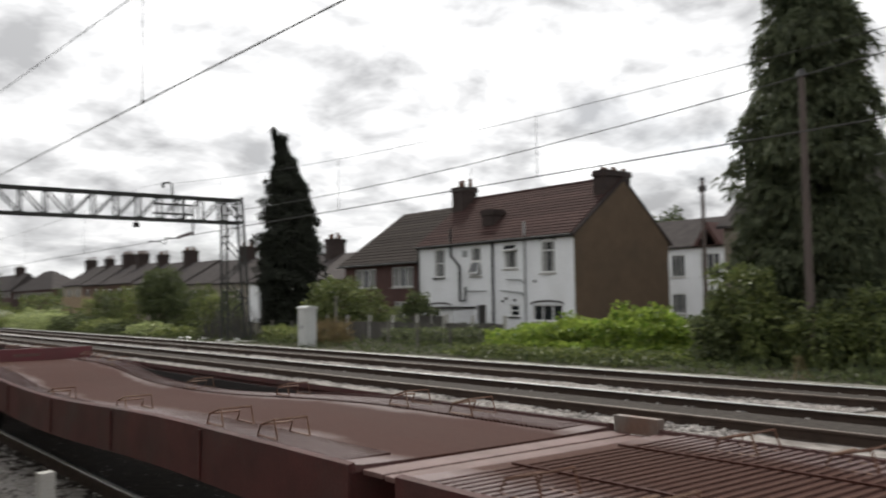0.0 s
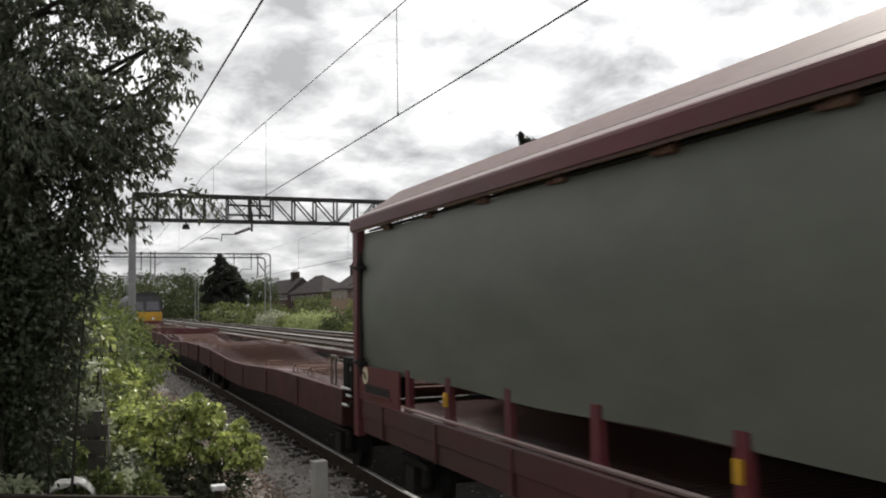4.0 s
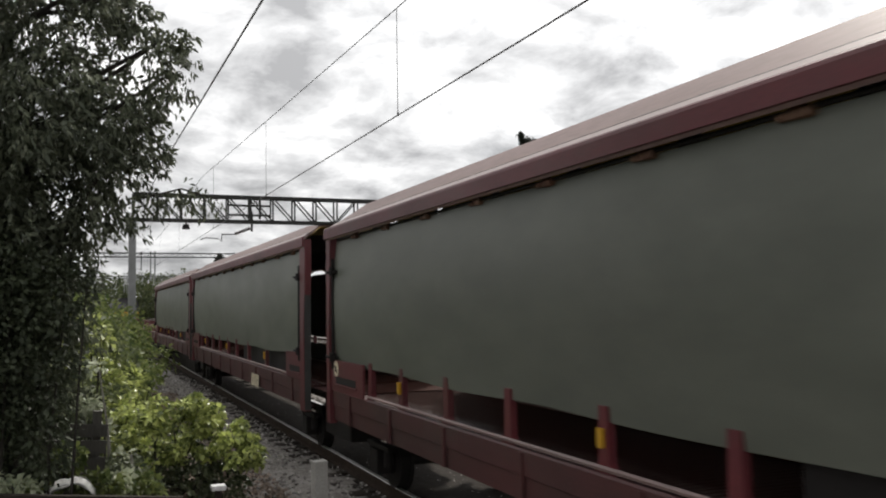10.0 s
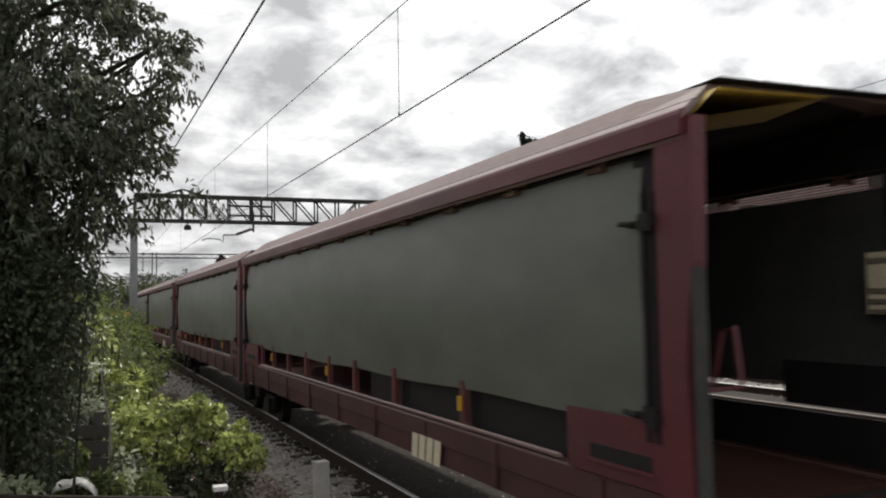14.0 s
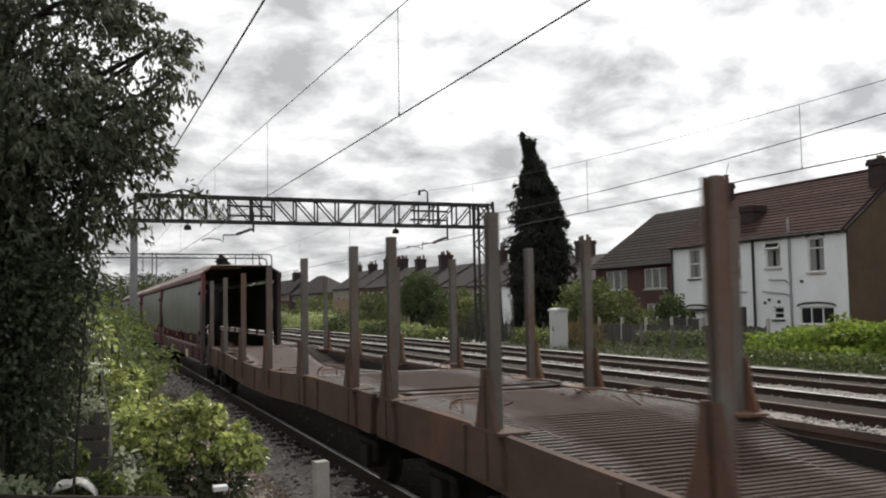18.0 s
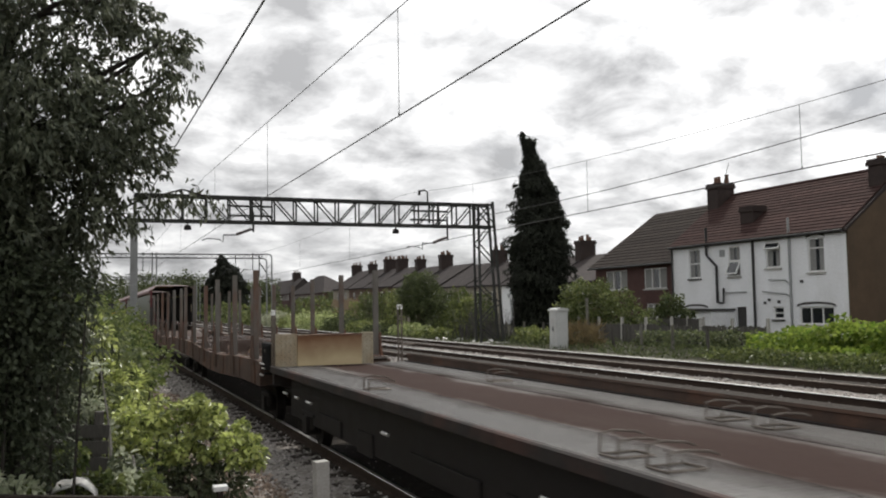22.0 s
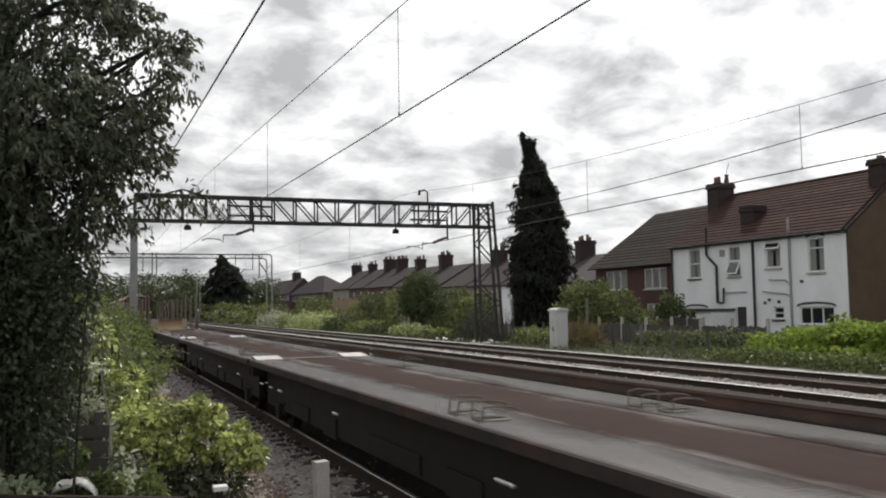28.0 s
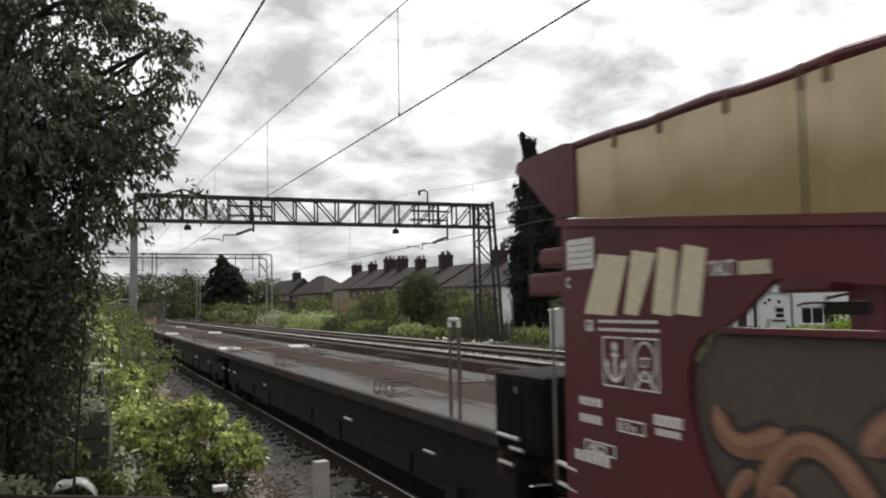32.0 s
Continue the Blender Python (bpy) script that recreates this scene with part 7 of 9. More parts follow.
            wire(bm, [(RX - 0.5, 43.2, 9.6), (RX - 0.5, 42.7, 10.7)], 0.02, 5)
            part("aerial", bm, DARKPIPE, h)
    # brick neighbour with the hipped roof
    h = thing("terraced_house", "dark red brick house with a hipped tiled roof", "house", "terraced houses")
    FXb, EZb = 33.4, 4.72
    ya, yb = 44.15, 53.4
    holes = [(49.5, 52.1, 3.15, 4.45), (45.2, 47.6, 3.15, 4.45), (45.5, 47.4, 1.0, 2.2)]
    bm = bmesh.new()
    wall_with_holes(bm, FXb, 0.3, ya, yb, 0.1, EZb, holes)
    part("wall", bm, BRICK, h, "dark red brick wall")
    for a, b, z0, z1 in holes:
        window_at(h, FXb, b, a, z0, z1, style="triple", curtain=True)
    bm = bmesh.new()
    box(bm, FXb + 0.35, 40.5, ya, yb, 0.1, EZb - 0.05)
    part("inner_walls", bm, BRICK, h)
    bm = bmesh.new()
    e, r = [(FXb - 0.35, ya, EZb), (FXb - 0.35, yb + 0.35, EZb), (40.8, yb + 0.35, EZb), (40.8, ya, EZb)], [(36.9, ya, 8.5), (36.9, 50.6, 8.2)]
    ev = [bm.verts.new(p) for p in e]
    rv = [bm.verts.new(p) for p in r]
    for f in ((ev[0], rv[0], rv[1], ev[1]), (ev[1], rv[1], ev[2]), (ev[2], rv[1], rv[0], ev[3]), (ev[3], rv[0], ev[0]), (ev[0], ev[1], ev[2], ev[3])):
        bm.faces.new(f)
    roof = part("roof", bm, TILE_BED, h)
    up = Vector((36.9 - FXb + 0.35, 0, 8.4 - EZb))
    tile_rows(roof, (FXb - 0.37, yb + 0.3, EZb + 0.02), (0, -1, 0), up, yb + 0.3 - ya, up.length, TILE_GREY, 0.30, cut=2.8)
    bm = bmesh.new()
    rod(bm, (FXb - 0.42, ya, EZb - 0.05), (FXb - 0.42, yb + 0.35, EZb - 0.05), 0.065, n=8)
    part("gutter", bm, DARKPIPE, h)


def terrace_house(y, w, x, eave, ridge, wall_mat, roof_mat, label, pots, big=False, hip=False, many=False):
    h = thing("terraced_house", label, "house", "distant terraced houses", at=Matrix.Translation((x, y, 0.3)))
    d = 8.0
    bm = bmesh.new()
    holes = [(w * 0.15, w * 0.15 + 1.1, eave - 2.0, eave - 0.7), (w * 0.6, w * 0.6 + 1.1, eave - 2.0, eave - 0.7), (w * 0.15, w * 0.15 + 1.3, 0.9, 2.1)]
    if many:
        holes = [(1.0 + 2.1 * k, 2.3 + 2.1 * k, eave - 1.7, eave - 0.4) for k in range(int((w - 1.5) / 2.1))]
    wall_with_holes(bm, 0, 0.3, 0, w, 0, eave, holes)
    part("wall", bm, wall_mat, h)
    for a, b, z0, z1 in holes:
        window_at(h, 0, b, a, z0, z1, style="pair", curtain=many)
    bm = bmesh.new()
    box(bm, 0.35, d, 0.05, w - 0.05, 0, eave - 0.1)
    part("inner_walls", bm, wall_mat, h)
    bm = bmesh.new()
    if hip:
        ev = [bm.verts.new(p) for p in ((-0.3, -0.3, eave), (-0.3, w + 0.3, eave), (d + 0.3, w + 0.3, eave), (d + 0.3, -0.3, eave))]
        rv = [bm.verts.new(p) for p in ((d / 2, w * 0.42, ridge), (d / 2, w * 0.62, ridge))]
        for f in ((ev[0], rv[0], rv[1], ev[1]), (ev[1], rv[1], ev[2]), (ev[2], rv[1], rv[0], ev[3]), (ev[3], rv[0], ev[0]), (ev[0], ev[1], ev[2], ev[3])):
            bm.faces.new(f)
    else:
        sweep(bm, [(-0.25, eave - 0.08), (d / 2, ridge), (d + 0.25, eave - 0.08), (d + 0.25, eave - 0.22), (d / 2, ridge - 0.2), (-0.25, eave - 0.22)], [0, w])
        for ye in (0.02, w - 0.12):
            tri = [[bm.verts.new((a, yy, b)) for a, b in ((0.0, eave - 0.2), (d / 2, ridge - 0.12), (d, eave - 0.2))] for yy in (ye, ye + 0.1)]
            bm.faces.new(tri[0]), bm.faces.new(tri[1][::-1])
    part("roof", bm, roof_mat, h)
    if pots:
        chimney(h, d / 2 - 0.2, 0.2, ridge - 1.2, ridge + (1.15 if big else 0.8), 1.5 if big else 1.2, 0.95, pots, rise=0.38)
    return h


def build_far_houses():
    rows = [(57.5, 7.5, 3.8, 6.1, BRICK_FAR, TILE_BED, 0), (65.0, 9.0, 3.9, 6.2, RENDER_WHITE, SLATE, 4), (74.0, 8.0, 4.0, 6.4, PALE_FAR, SLATE, 0), (82.0, 7.3, 4.1, 6.5, PALE_FAR, SLATE, 4), (89.3, 7.4, 4.3, 6.7, BRICK_FAR, SLATE, 0),
            (96.7, 8.6, 4.5, 6.9, PALE_FAR, SLATE, 4), (105.3, 7.1, 4.7, 7.2, BRICK_FAR, SLATE, 3), (112.4, 5.3, 4.7, 7.3, BRICK_FAR, SLATE, 5), (117.7, 7.9, 4.8, 7.5, BRICK_FAR, SLATE, 5), (125.6, 9.0, 4.9, 7.6, PALE_FAR, SLATE, 3)]
    for y, w, e, r, wm, rm, pots in rows:
        h = terrace_house(y, w, 36.0, e, r, wm, rm, "distant " + ("white rendered" if wm is RENDER_WHITE else "cream rendered" if wm is PALE_FAR else "brown brick") + " terraced house under a dark roof", pots, big=pots > 3)
        if y > 125:
            chimney(h, 3.8, w - 0.4, r - 1.2, r + 1.0, 1.5, 0.95, 3, rise=0.38)
    h = terrace_house(196.0, 37.0, 50.4, 5.5, 10.0, BRICK, SLATE, "distant red brick house with a hipped dark roof", 0, hip=True, many=True)
    h = terrace_house(233.5, 34.0, 50.4, 6.0, 10.2, BRICK, SLATE, "distant red brick house under a long dark roof", 0, many=True)
    chimney(h, 4.0, 9.0, 9.0, 11.9, 2.0, 2.6, 4)
    f = thing("garden_fence", "pale tan panel fence behind distant gardens", "fence", "fences", at=Matrix.Translation((30.0, 101.0, 0.5)))
    for k in range(6):
        bm = bmesh.new()
        box(bm, -0.03, 0.03, k * 2.0 + 0.05, k * 2.0 + 1.95, 0.1, 2.75 + 0.12 * (k % 2))
        part("panel", bm, FENCE_TAN, f)
        bm = bmesh.new()
        box(bm, -0.07, 0.07, k * 2.0 - 0.05, k * 2.0 + 0.05, 0, 2.95)
        part("post", bm, FENCE_TAN, f)
    # white houses beyond the gable, and the grey-roofed one beside the conifer
    h = thing("house", "white rendered house with a brown bargeboarded gable", "house", "", at=Matrix.Translation((62.0, 44.0, 0.4)))
    bm = bmesh.new()
    holes = [(-2.1, -0.3, 3.5, 5.4), (1.3, 2.7, 3.5, 5.4), (-2.1, -0.3, 0.4, 2.1), (1.3, 2.7, 0.4, 2.1)]
    wall_with_holes(bm, 0, 0.3, -8, 14, 0, 6.1, holes)
    part("wall", bm, RENDER_WHITE, h)
    for a, b, z0, z1 in holes:
        window_at(h, 0, b, a, z0, z1, style="triple")
    bm = bmesh.new()
    sweep(bm, [(-0.3, 6.05), (4, 8.75), (8.3, 6.05), (8.3, 5.9), (4, 8.55), (-0.3, 5.9)], [-8.3, 14.3])
    part("roof", bm, SLATE, h)
    bm = bmesh.new()
    v = [bm.verts.new(p) for p in ((-0.5, -2.7, 6.0), (-0.5, 0.1, 6.0), (-0.5, -1.3, 7.95), (2.6, -2.7, 6.0), (2.6, 0.1, 6.0), (2.6, -1.3, 7.95))]
    for f in ((0, 1, 2), (3, 5, 4), (0, 2, 5, 3), (1, 4, 5, 2), (0, 3, 4, 1)):
        bm.faces.new([v[i] for i in f])
    part("gable", bm, BRICK, h)
    bm = bmesh.new()
    v = [bm.verts.new(p) for p in ((-0.52, -2.2, 6.05), (-0.52, -0.4, 6.05), (-0.52, -1.3, 7.35))]
    bm.faces.new(v)
    bmesh.ops.solidify(bm, geom=bm.faces[:], thickness=0.03)
    part("gable_panel", bm, RENDER_WHITE, h)
    h = thing("house", "dull brown rendered house under a dark slate roof", "house", "", at=Matrix.Translation((44.0, 8.0, 0.4)))
    bm = bmesh.new()
    holes = [(4.0, 6.0, 3.0, 4.6), (15.5, 17.5, 3.0, 4.4), (4.0, 6.0, 0.7, 2.2), (10.0, 12.0, 3.0, 4.6)]
    wall_with_holes(bm, 0, 0.3, 0, 21.4, 0, 5.9, holes)
    part("wall", bm, BROWN_PALE, h)
    for a, b, z0, z1 in holes:
        window_at(h, 0, b, a, z0, z1, style="pair")
    bm = bmesh.new()
    sweep(bm, [(-0.3, 5.85), (4.2, 9.4), (8.7, 5.85), (8.7, 5.7), (4.2, 9.2), (-0.3, 5.7)], [-0.3, 21.7])
    part("roof", bm, SLATE, h)
    bm = bmesh.new()
    o = [(0.3, 0), (0.3, 5.8), (4.2, 9.1), (8.4, 5.8), (8.4, 0)]
    for yy in (0.0, 21.1):
        a = [bm.verts.new((x, yy, z)) for x, z in o]
        b = [bm.verts.new((x, yy + 0.3, z)) for x, z in o]
        bm.faces.new(a), bm.faces.new(b[::-1])
        for i in range(5):
            bm.faces.new((a[i], b[i], b[(i + 1) % 5], a[(i + 1) % 5]))
    part("gable_wall", bm, BROWN_PALE, h)


FENCE_TAN = material("tan_fence_panel", (0.30, 0.22, 0.14), (0.22, 0.16, 0.10), rough=0.9, scale=2, fine=30, bump=0.1)
BROWN_PALE = material("dull_brown_render", (0.22, 0.19, 0.15), (0.18, 0.155, 0.125), rough=0.9, scale=1, fine=20, bump=0.1)


# ---- trees and undergrowth ----
def near_tree():
    """The leafy tree close by the camera: trunk, limbs, hanging twigs and narrow leaves."""
    rng = np.random.default_rng(11)
    base = Vector((-0.55, 7.4, 0.45))
    t = thing("leafy_tree", "dull green narrow-leaved tree overhanging the lineside", "tree", at=Matrix.Translation(base))
    bm = bmesh.new()
    pts = [Vector((0, 0, -0.1)), Vector((0.05, 0.0, 1.2)), Vector((0.0, 0.1, 2.4)), Vector((-0.15, 0.1, 3.6)), Vector((-0.2, 0.15, 5.2))]
    for i in range(4):
        rod(bm, pts[i], pts[i + 1], 0.12 - i * 0.025, 0.12 - (i + 1) * 0.025, 10)
    part("trunk", bm, BARK, t)
    bough = bmesh.new()
    twigs, dirs = [], []
    # clumps: where each limb carries its leaves (x, y, z, radius), relative to the foot
    clumps = [(0.25, 0.0, 3.75, 0.45), (0.72, 0.1, 3.55, 0.32), (0.74, -0.1, 3.05, 0.26), (0.55, 0.0, 2.62, 0.24), (0.2, -0.1, 3.0, 0.42), (0.0, -0.2, 3.4, 0.5), (-0.1, -0.1, 2.6, 0.5), (0.5, 0.1, 4.25, 0.42),
              (0.0, 0.1, 4.5, 0.6), (-0.7, 0.0, 3.9, 0.75), (-0.8, -0.2, 2.9, 0.65), (-0.6, 0.2, 2.1, 0.55), (-0.05, 0.1, 2.05, 0.34), (-0.2, 0.0, 5.2, 0.7), (-1.2, 0.1, 4.6, 0.85), (0.32, 0.2, 2.25, 0.2), 
              (0.5, -0.05, 3.2, 0.3), (0.15, 0.2, 2.5, 0.35), (1.05, 0.0, 3.98, 0.20), (0.96, 0.05, 3.52, 0.18), (1.12, -0.05, 3.70, 0.10), (0.92, 0.0, 3.22, 0.15), (0.80, 0.1, 4.36, 0.22), (0.3, 0.0, 1.9, 0.16), (1.18, 0.05, 4.08, 0.08),
              (0.22, 0.15, 2.15, 0.26), (0.36, 0.1, 1.72, 0.2), (0.08, 0.1, 1.75, 0.28), (0.15, 0.1, 1.3, 0.22), (-0.15, 0.0, 1.35, 0.3), (-0.05, 0.1, 0.9, 0.24)]
    for x, y, z, r in clumps:
        c = Vector((x, y, z))
        k = min(3, max(0, int((z - 0.9) / 1.1)))
        start = pts[k].lerp(pts[k + 1], rng.random())
        if start.z > z:
            start.z = max(0.8, z - 0.5)
        m = start.lerp(c, 0.5) + Vector((0, 0, 0.18))
        lb = bmesh.new()
        rod(lb, start, m, 0.035, 0.022, 6), rod(lb, m, c, 0.022, 0.01, 6)
        part("limb", lb, BARK, t)
        n = int((430 if z > 3.5 else 620 if z > 2.3 else 480) * r ** 2) + 9
        u = unit(rng.normal(size=(n, 3)))
        p = np.array(c) + u * r * (0.25 + 0.75 * rng.random((n, 1)) ** 0.5) * (1 + 0.25 * np.sin(u[:, :1] * 6 + z * 3))
        for q, w in zip(p[:: 6], u[:: 6]):
            a = Vector(q)
            rod(bough, c.lerp(a, 0.25), a, 0.005, 0.003, 3)
        # leaves in small hanging sprays round each twig end
        for q, w in zip(p, u):
            kk = rng.integers(14, 24)
            o = np.cumsum(rng.normal(scale=0.017, size=(kk, 3)) + np.array([w[0] * 0.009, w[1] * 0.009, -0.009]), 0)
            twigs.append(q + o)
            dirs.append(rng.normal(size=(kk, 3)) * 0.55 + np.array([w[0] * 0.5, w[1] * 0.5, -0.75]))
    part("twig_tangle", bough, BARK, t, kind="stuff")
    # one arching branch that reaches out over the gantry's end
    bm = bmesh.new()
    arch = [Vector((0.65, 0, 2.55)), Vector((0.95, 0.05, 2.72)), Vector((1.28, 0.1, 2.82)), Vector((1.58, 0.1, 2.74))]
    wire(bm, arch, 0.008, 5)
    part("branch", bm, BARK, t)
    for i in range(90):
        s = rng.random() * 3
        k = min(2, int(s))
        q = np.array(arch[k].lerp(arch[k + 1], s - k)) + rng.normal(scale=0.05, size=3)
        twigs.append((q + np.cumsum(rng.normal(scale=0.02, size=(3, 3)) + np.array([0, 0, -0.03]), 0)))
        dirs.append(rng.normal(size=(3, 3)) * 0.5 + np.array([0.2, 0, -0.8]))
    P, D = np.concatenate(twigs), np.concatenate(dirs)
    ob = new("crown", leaves("crown", P, D, 0.072, 0.028, LEAF_TREE, rng))
    ob.parent = t


def conifer(name, x, y, z0, h, rmax, seed, mat, label, sprays=5200, size=0.42, fat=0.3, shape=None, droop=0.25, bend=None, spread=(0.45, 1.3), lean=0.0, tufts=0):
    """A conifer: boughs that arch out from the trunk, hung with drooping fronds, so that the outline is ragged."""
    rng = np.random.default_rng(seed)
    t = thing("conifer_tree", label, "tree", "conifers", at=Matrix.Translation((x, y, z0)))
    bend = bend or ([0, 1], [0, lean])

    def axis(uu):
        return np.interp(uu, *bend)
    bm = bmesh.new()
    for i in range(6):
        a, b = i / 6, (i + 1) / 6
        w = 0.13 + h * 0.008
        rod(bm, (axis(a), 0, h * 0.97 * a - 0.1), (axis(b), 0, h * 0.97 * b - 0.1), 0.03 + w * (1 - a), 0.03 + w * (1 - b), 10)
    part("trunk", bm, BARK, t)
    nb = max(90, sprays // 45)
    taper = shape or ([0, 0.12, 0.3, 0.6, 0.8, 0.92, 1.0], [0.8, 0.95, 1.0, 0.85, 0.62, 0.36, 0.05])
    bu, ba = np.sort(rng.random(nb) ** 0.9), np.arange(nb) * 2.39996 + rng.normal(scale=0.4, size=nb)
    reach = np.interp(bu, *taper) * rmax * rng.uniform(*spread, nb)
    # a few boughs stand out from the rest
    out = rng.random(nb) < 0.10
    reach = np.where(out, reach * 1.22 + 0.12, reach)
    weight = reach ** 1.1 + 0.12
    pick = rng.choice(nb, sprays, p=weight / weight.sum())
    u, s = bu[pick], 0.12 + 0.88 * rng.random(sprays) ** 0.62
    ang = ba[pick] + rng.normal(scale=0.15, size=sprays) * (0.5 + s)
    r = reach[pick] * s
    rise = 0.22 * np.sin(s * 2.4) * reach[pick]
    sag = droop * reach[pick] * s ** 2
    hang = -np.abs(rng.normal(scale=0.20, size=sprays)) * (0.3 + s)
    P = np.stack([r * np.cos(ang) + axis(u), r * np.sin(ang), np.clip(u * h + rise - sag + hang, 0.05, h * 1.0)], 1)
    D = np.stack([np.cos(ang) * 0.45, np.sin(ang) * 0.45, np.full(sprays, -0.75)], 1) + rng.normal(size=(sprays, 3)) * 0.30
    # the leader and its nodding tips
    if tufts:
        k = sprays // 60
        tu = rng.integers(0, tufts, k)
        tx, tz = np.linspace(-0.26, 0.22, tufts)[tu], np.linspace(0.3, -0.1, tufts)[tu]
        e = rng.random(k)
        P = np.concatenate([P, np.stack([axis(1.0) + tx * (0.5 + e), rng.normal(scale=0.06, size=k), h - 0.55 + e * (0.55 + tz) + rng.normal(scale=0.04, size=k)], 1)])
        D = np.concatenate([D, rng.normal(size=(k, 3)) * 0.4 + np.array([-0.2, 0, -0.7])])
    k = 5
    PP = (P[:, None] + rng.normal(scale=0.055, size=(len(P), k, 3))).reshape(-1, 3)
    DD = (D[:, None] + rng.normal(scale=0.28, size=(len(P), k, 3))).reshape(-1, 3)
    ob = new("crown", leaves("crown", PP, DD, size, size * fat, mat, rng, fold=0.15))
    ob.parent = t
    bm = bmesh.new()
    for i in range(0, nb, 2):
        uu, a, rr = bu[i], ba[i], reach[i] * 0.85
        rod(bm, (axis(uu), 0, uu * h), (math.cos(a) * rr + axis(uu), math.sin(a) * rr, min(uu * h + 0.1 * rr - droop * rr * 0.7, h)), 0.028 * (1 - uu) + 0.01, 0.006, 4)
    part("branches", bm, BARK, t, kind="stuff")
    return t


def build_green():
    near_tree()
    # lineside scrub from the foreground back to the gantry's mast: many small clumps
    lump = random.Random(17)
    arc = [(0.30, 0.78, 0.17), (0.42, 1.0, 0.18), (0.66, 1.12, 0.20), (0.90, 1.14, 0.19), (1.14, 1.08, 0.20), (1.38, 1.0, 0.18), (1.52, 0.84, 0.13), (1.58, 0.70, 0.10), (0.70, 0.80, 0.18), (1.05, 0.82, 0.17)]
    tufts = [(x + lump.uniform(-0.06, 0.06), 10.0 + lump.uniform(-0.35, 0.35), z + lump.uniform(-0.06, 0.05), r * lump.uniform(0.65, 1.15), r * 1.2, r * lump.uniform(0.6, 1.0)) for x, z, r in arc]
    tufts = [(x, y, z, rx * 0.62, ry * 0.7, rz * 0.5) for x, y, z, rx, ry, rz in tufts]
    for _ in range(64):
        x, z, r = lump.choice(arc)
        a = lump.uniform(-0.9, 4.0)
        tufts.append((x + math.cos(a) * r * lump.uniform(0.7, 1.6), 9.75 + lump.uniform(-0.45, 0.3), z + math.sin(a) * r * lump.uniform(0.6, 1.35), lump.uniform(0.05, 0.1), 0.09, lump.uniform(0.025, 0.05)))
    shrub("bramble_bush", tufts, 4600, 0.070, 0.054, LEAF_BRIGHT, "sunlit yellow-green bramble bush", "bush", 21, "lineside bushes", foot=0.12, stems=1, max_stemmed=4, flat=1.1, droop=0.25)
    # foot of the bush: its shade is put into a darker leaf colour
    shrub("shaded_bush", [(0.55, 9.6, 0.48, 0.4, 0.5, 0.28), (1.0, 9.7, 0.45, 0.4, 0.5, 0.25), (1.38, 9.9, 0.36, 0.32, 0.5, 0.26), (0.9, 10.3, 0.6, 0.6, 0.4, 0.35), (0.25, 8.6, 0.72, 0.28, 0.4, 0.26), (0.1, 8.2, 0.85, 0.3, 0.3, 0.16)], 3000, 0.075, 0.045, LEAF_FOOT, "nettles at the foot of the brambles, shade put into their colour", "bush", 22, "lineside bushes", foot=0.15)

    def clumps_along(y0, y1, n, x0, x1, z0, z1, r0, r1):
        out = []
        for _ in range(n):
            y, r = lump.uniform(y0, y1), lump.uniform(r0, r1)
            x = lump.uniform(x0, x1)
            top = lump.uniform(z0, z1) * (1.12 - 0.22 * (x - x0) / (x1 - x0))
            out.append((x, y, top - r * 0.6, r * lump.uniform(0.8, 1.3), r * 1.5, r * lump.uniform(0.8, 1.5)))
        return out
    shrub("bramble_bush", clumps_along(11.6, 15.5, 15, 0.35, 0.88, 0.7, 1.4, 0.13, 0.24), 3400, 0.095, 0.064, LEAF_BRIGHT, "yellow-green bramble bush beside the ballast", "bush", 23, "lineside bushes", foot=0.1, stems=4, flat=1.0, droop=0.25)
    shrub("bramble_bush", clumps_along(14.0, 20.0, 18, 0.25, 0.9, 0.8, 1.5, 0.16, 0.3), 3200, 0.085, 0.055, LEAF_MID, "green bramble thicket beside the ballast", "bush", 24, "lineside bushes", foot=0.1, stems=4, flat=0.9)
    shrub("bramble_bush", clumps_along(17.0, 25.0, 18, 0.0, 0.95, 0.9, 1.8, 0.22, 0.42), 3800, 0.10, 0.07, LEAF_MID, "tall yellow-green bramble thicket beside the ballast", "bush", 25, "lineside bushes", foot=0.1, stems=4, flat=0.8)
    shrub("lineside_thicket", clumps_along(23.0, 36.0, 22, 0.0, 1.4, 1.1, 2.2, 0.3, 0.65), 5600, 0.14, 0.09, LEAF_MID, "green lineside thicket running back to the gantry", "thicket", 26, "lineside bushes", foot=0.1, stems=4)
    shrub("lineside_thicket", [(-0.1, 40.0, 1.5, 1.4, 4.0, 1.2), (-0.6, 50.0, 1.7, 2.0, 6.0, 1.5), (-1.5, 64.0, 1.9, 3.0, 8.0, 2.0)], 5000, 0.25, 0.16, LEAF_MID, "green thicket beyond the gantry mast", "thicket", 29, "lineside bushes", foot=0.1)
    shrub("silver_bush", [(0.06, 9.1, 1.73, 0.13, 0.15, 0.05), (0.02, 9.0, 1.42, 0.10, 0.15, 0.09), (0.07, 8.95, 1.36, 0.07, 0.1, 0.07), (-0.12, 9.1, 1.45, 0.08, 0.1, 0.06), (0.2, 8.9, 1.17, 0.05, 0.1, 0.06), (0.33, 8.7, 0.90, 0.07, 0.1, 0.10)], 210, 0.08, 0.05, LEAF_PALE, "pale silvery-leaved bush catching the light", "bush", 27, "lineside bushes", foot=0.35, stems=2, flat=1.0)
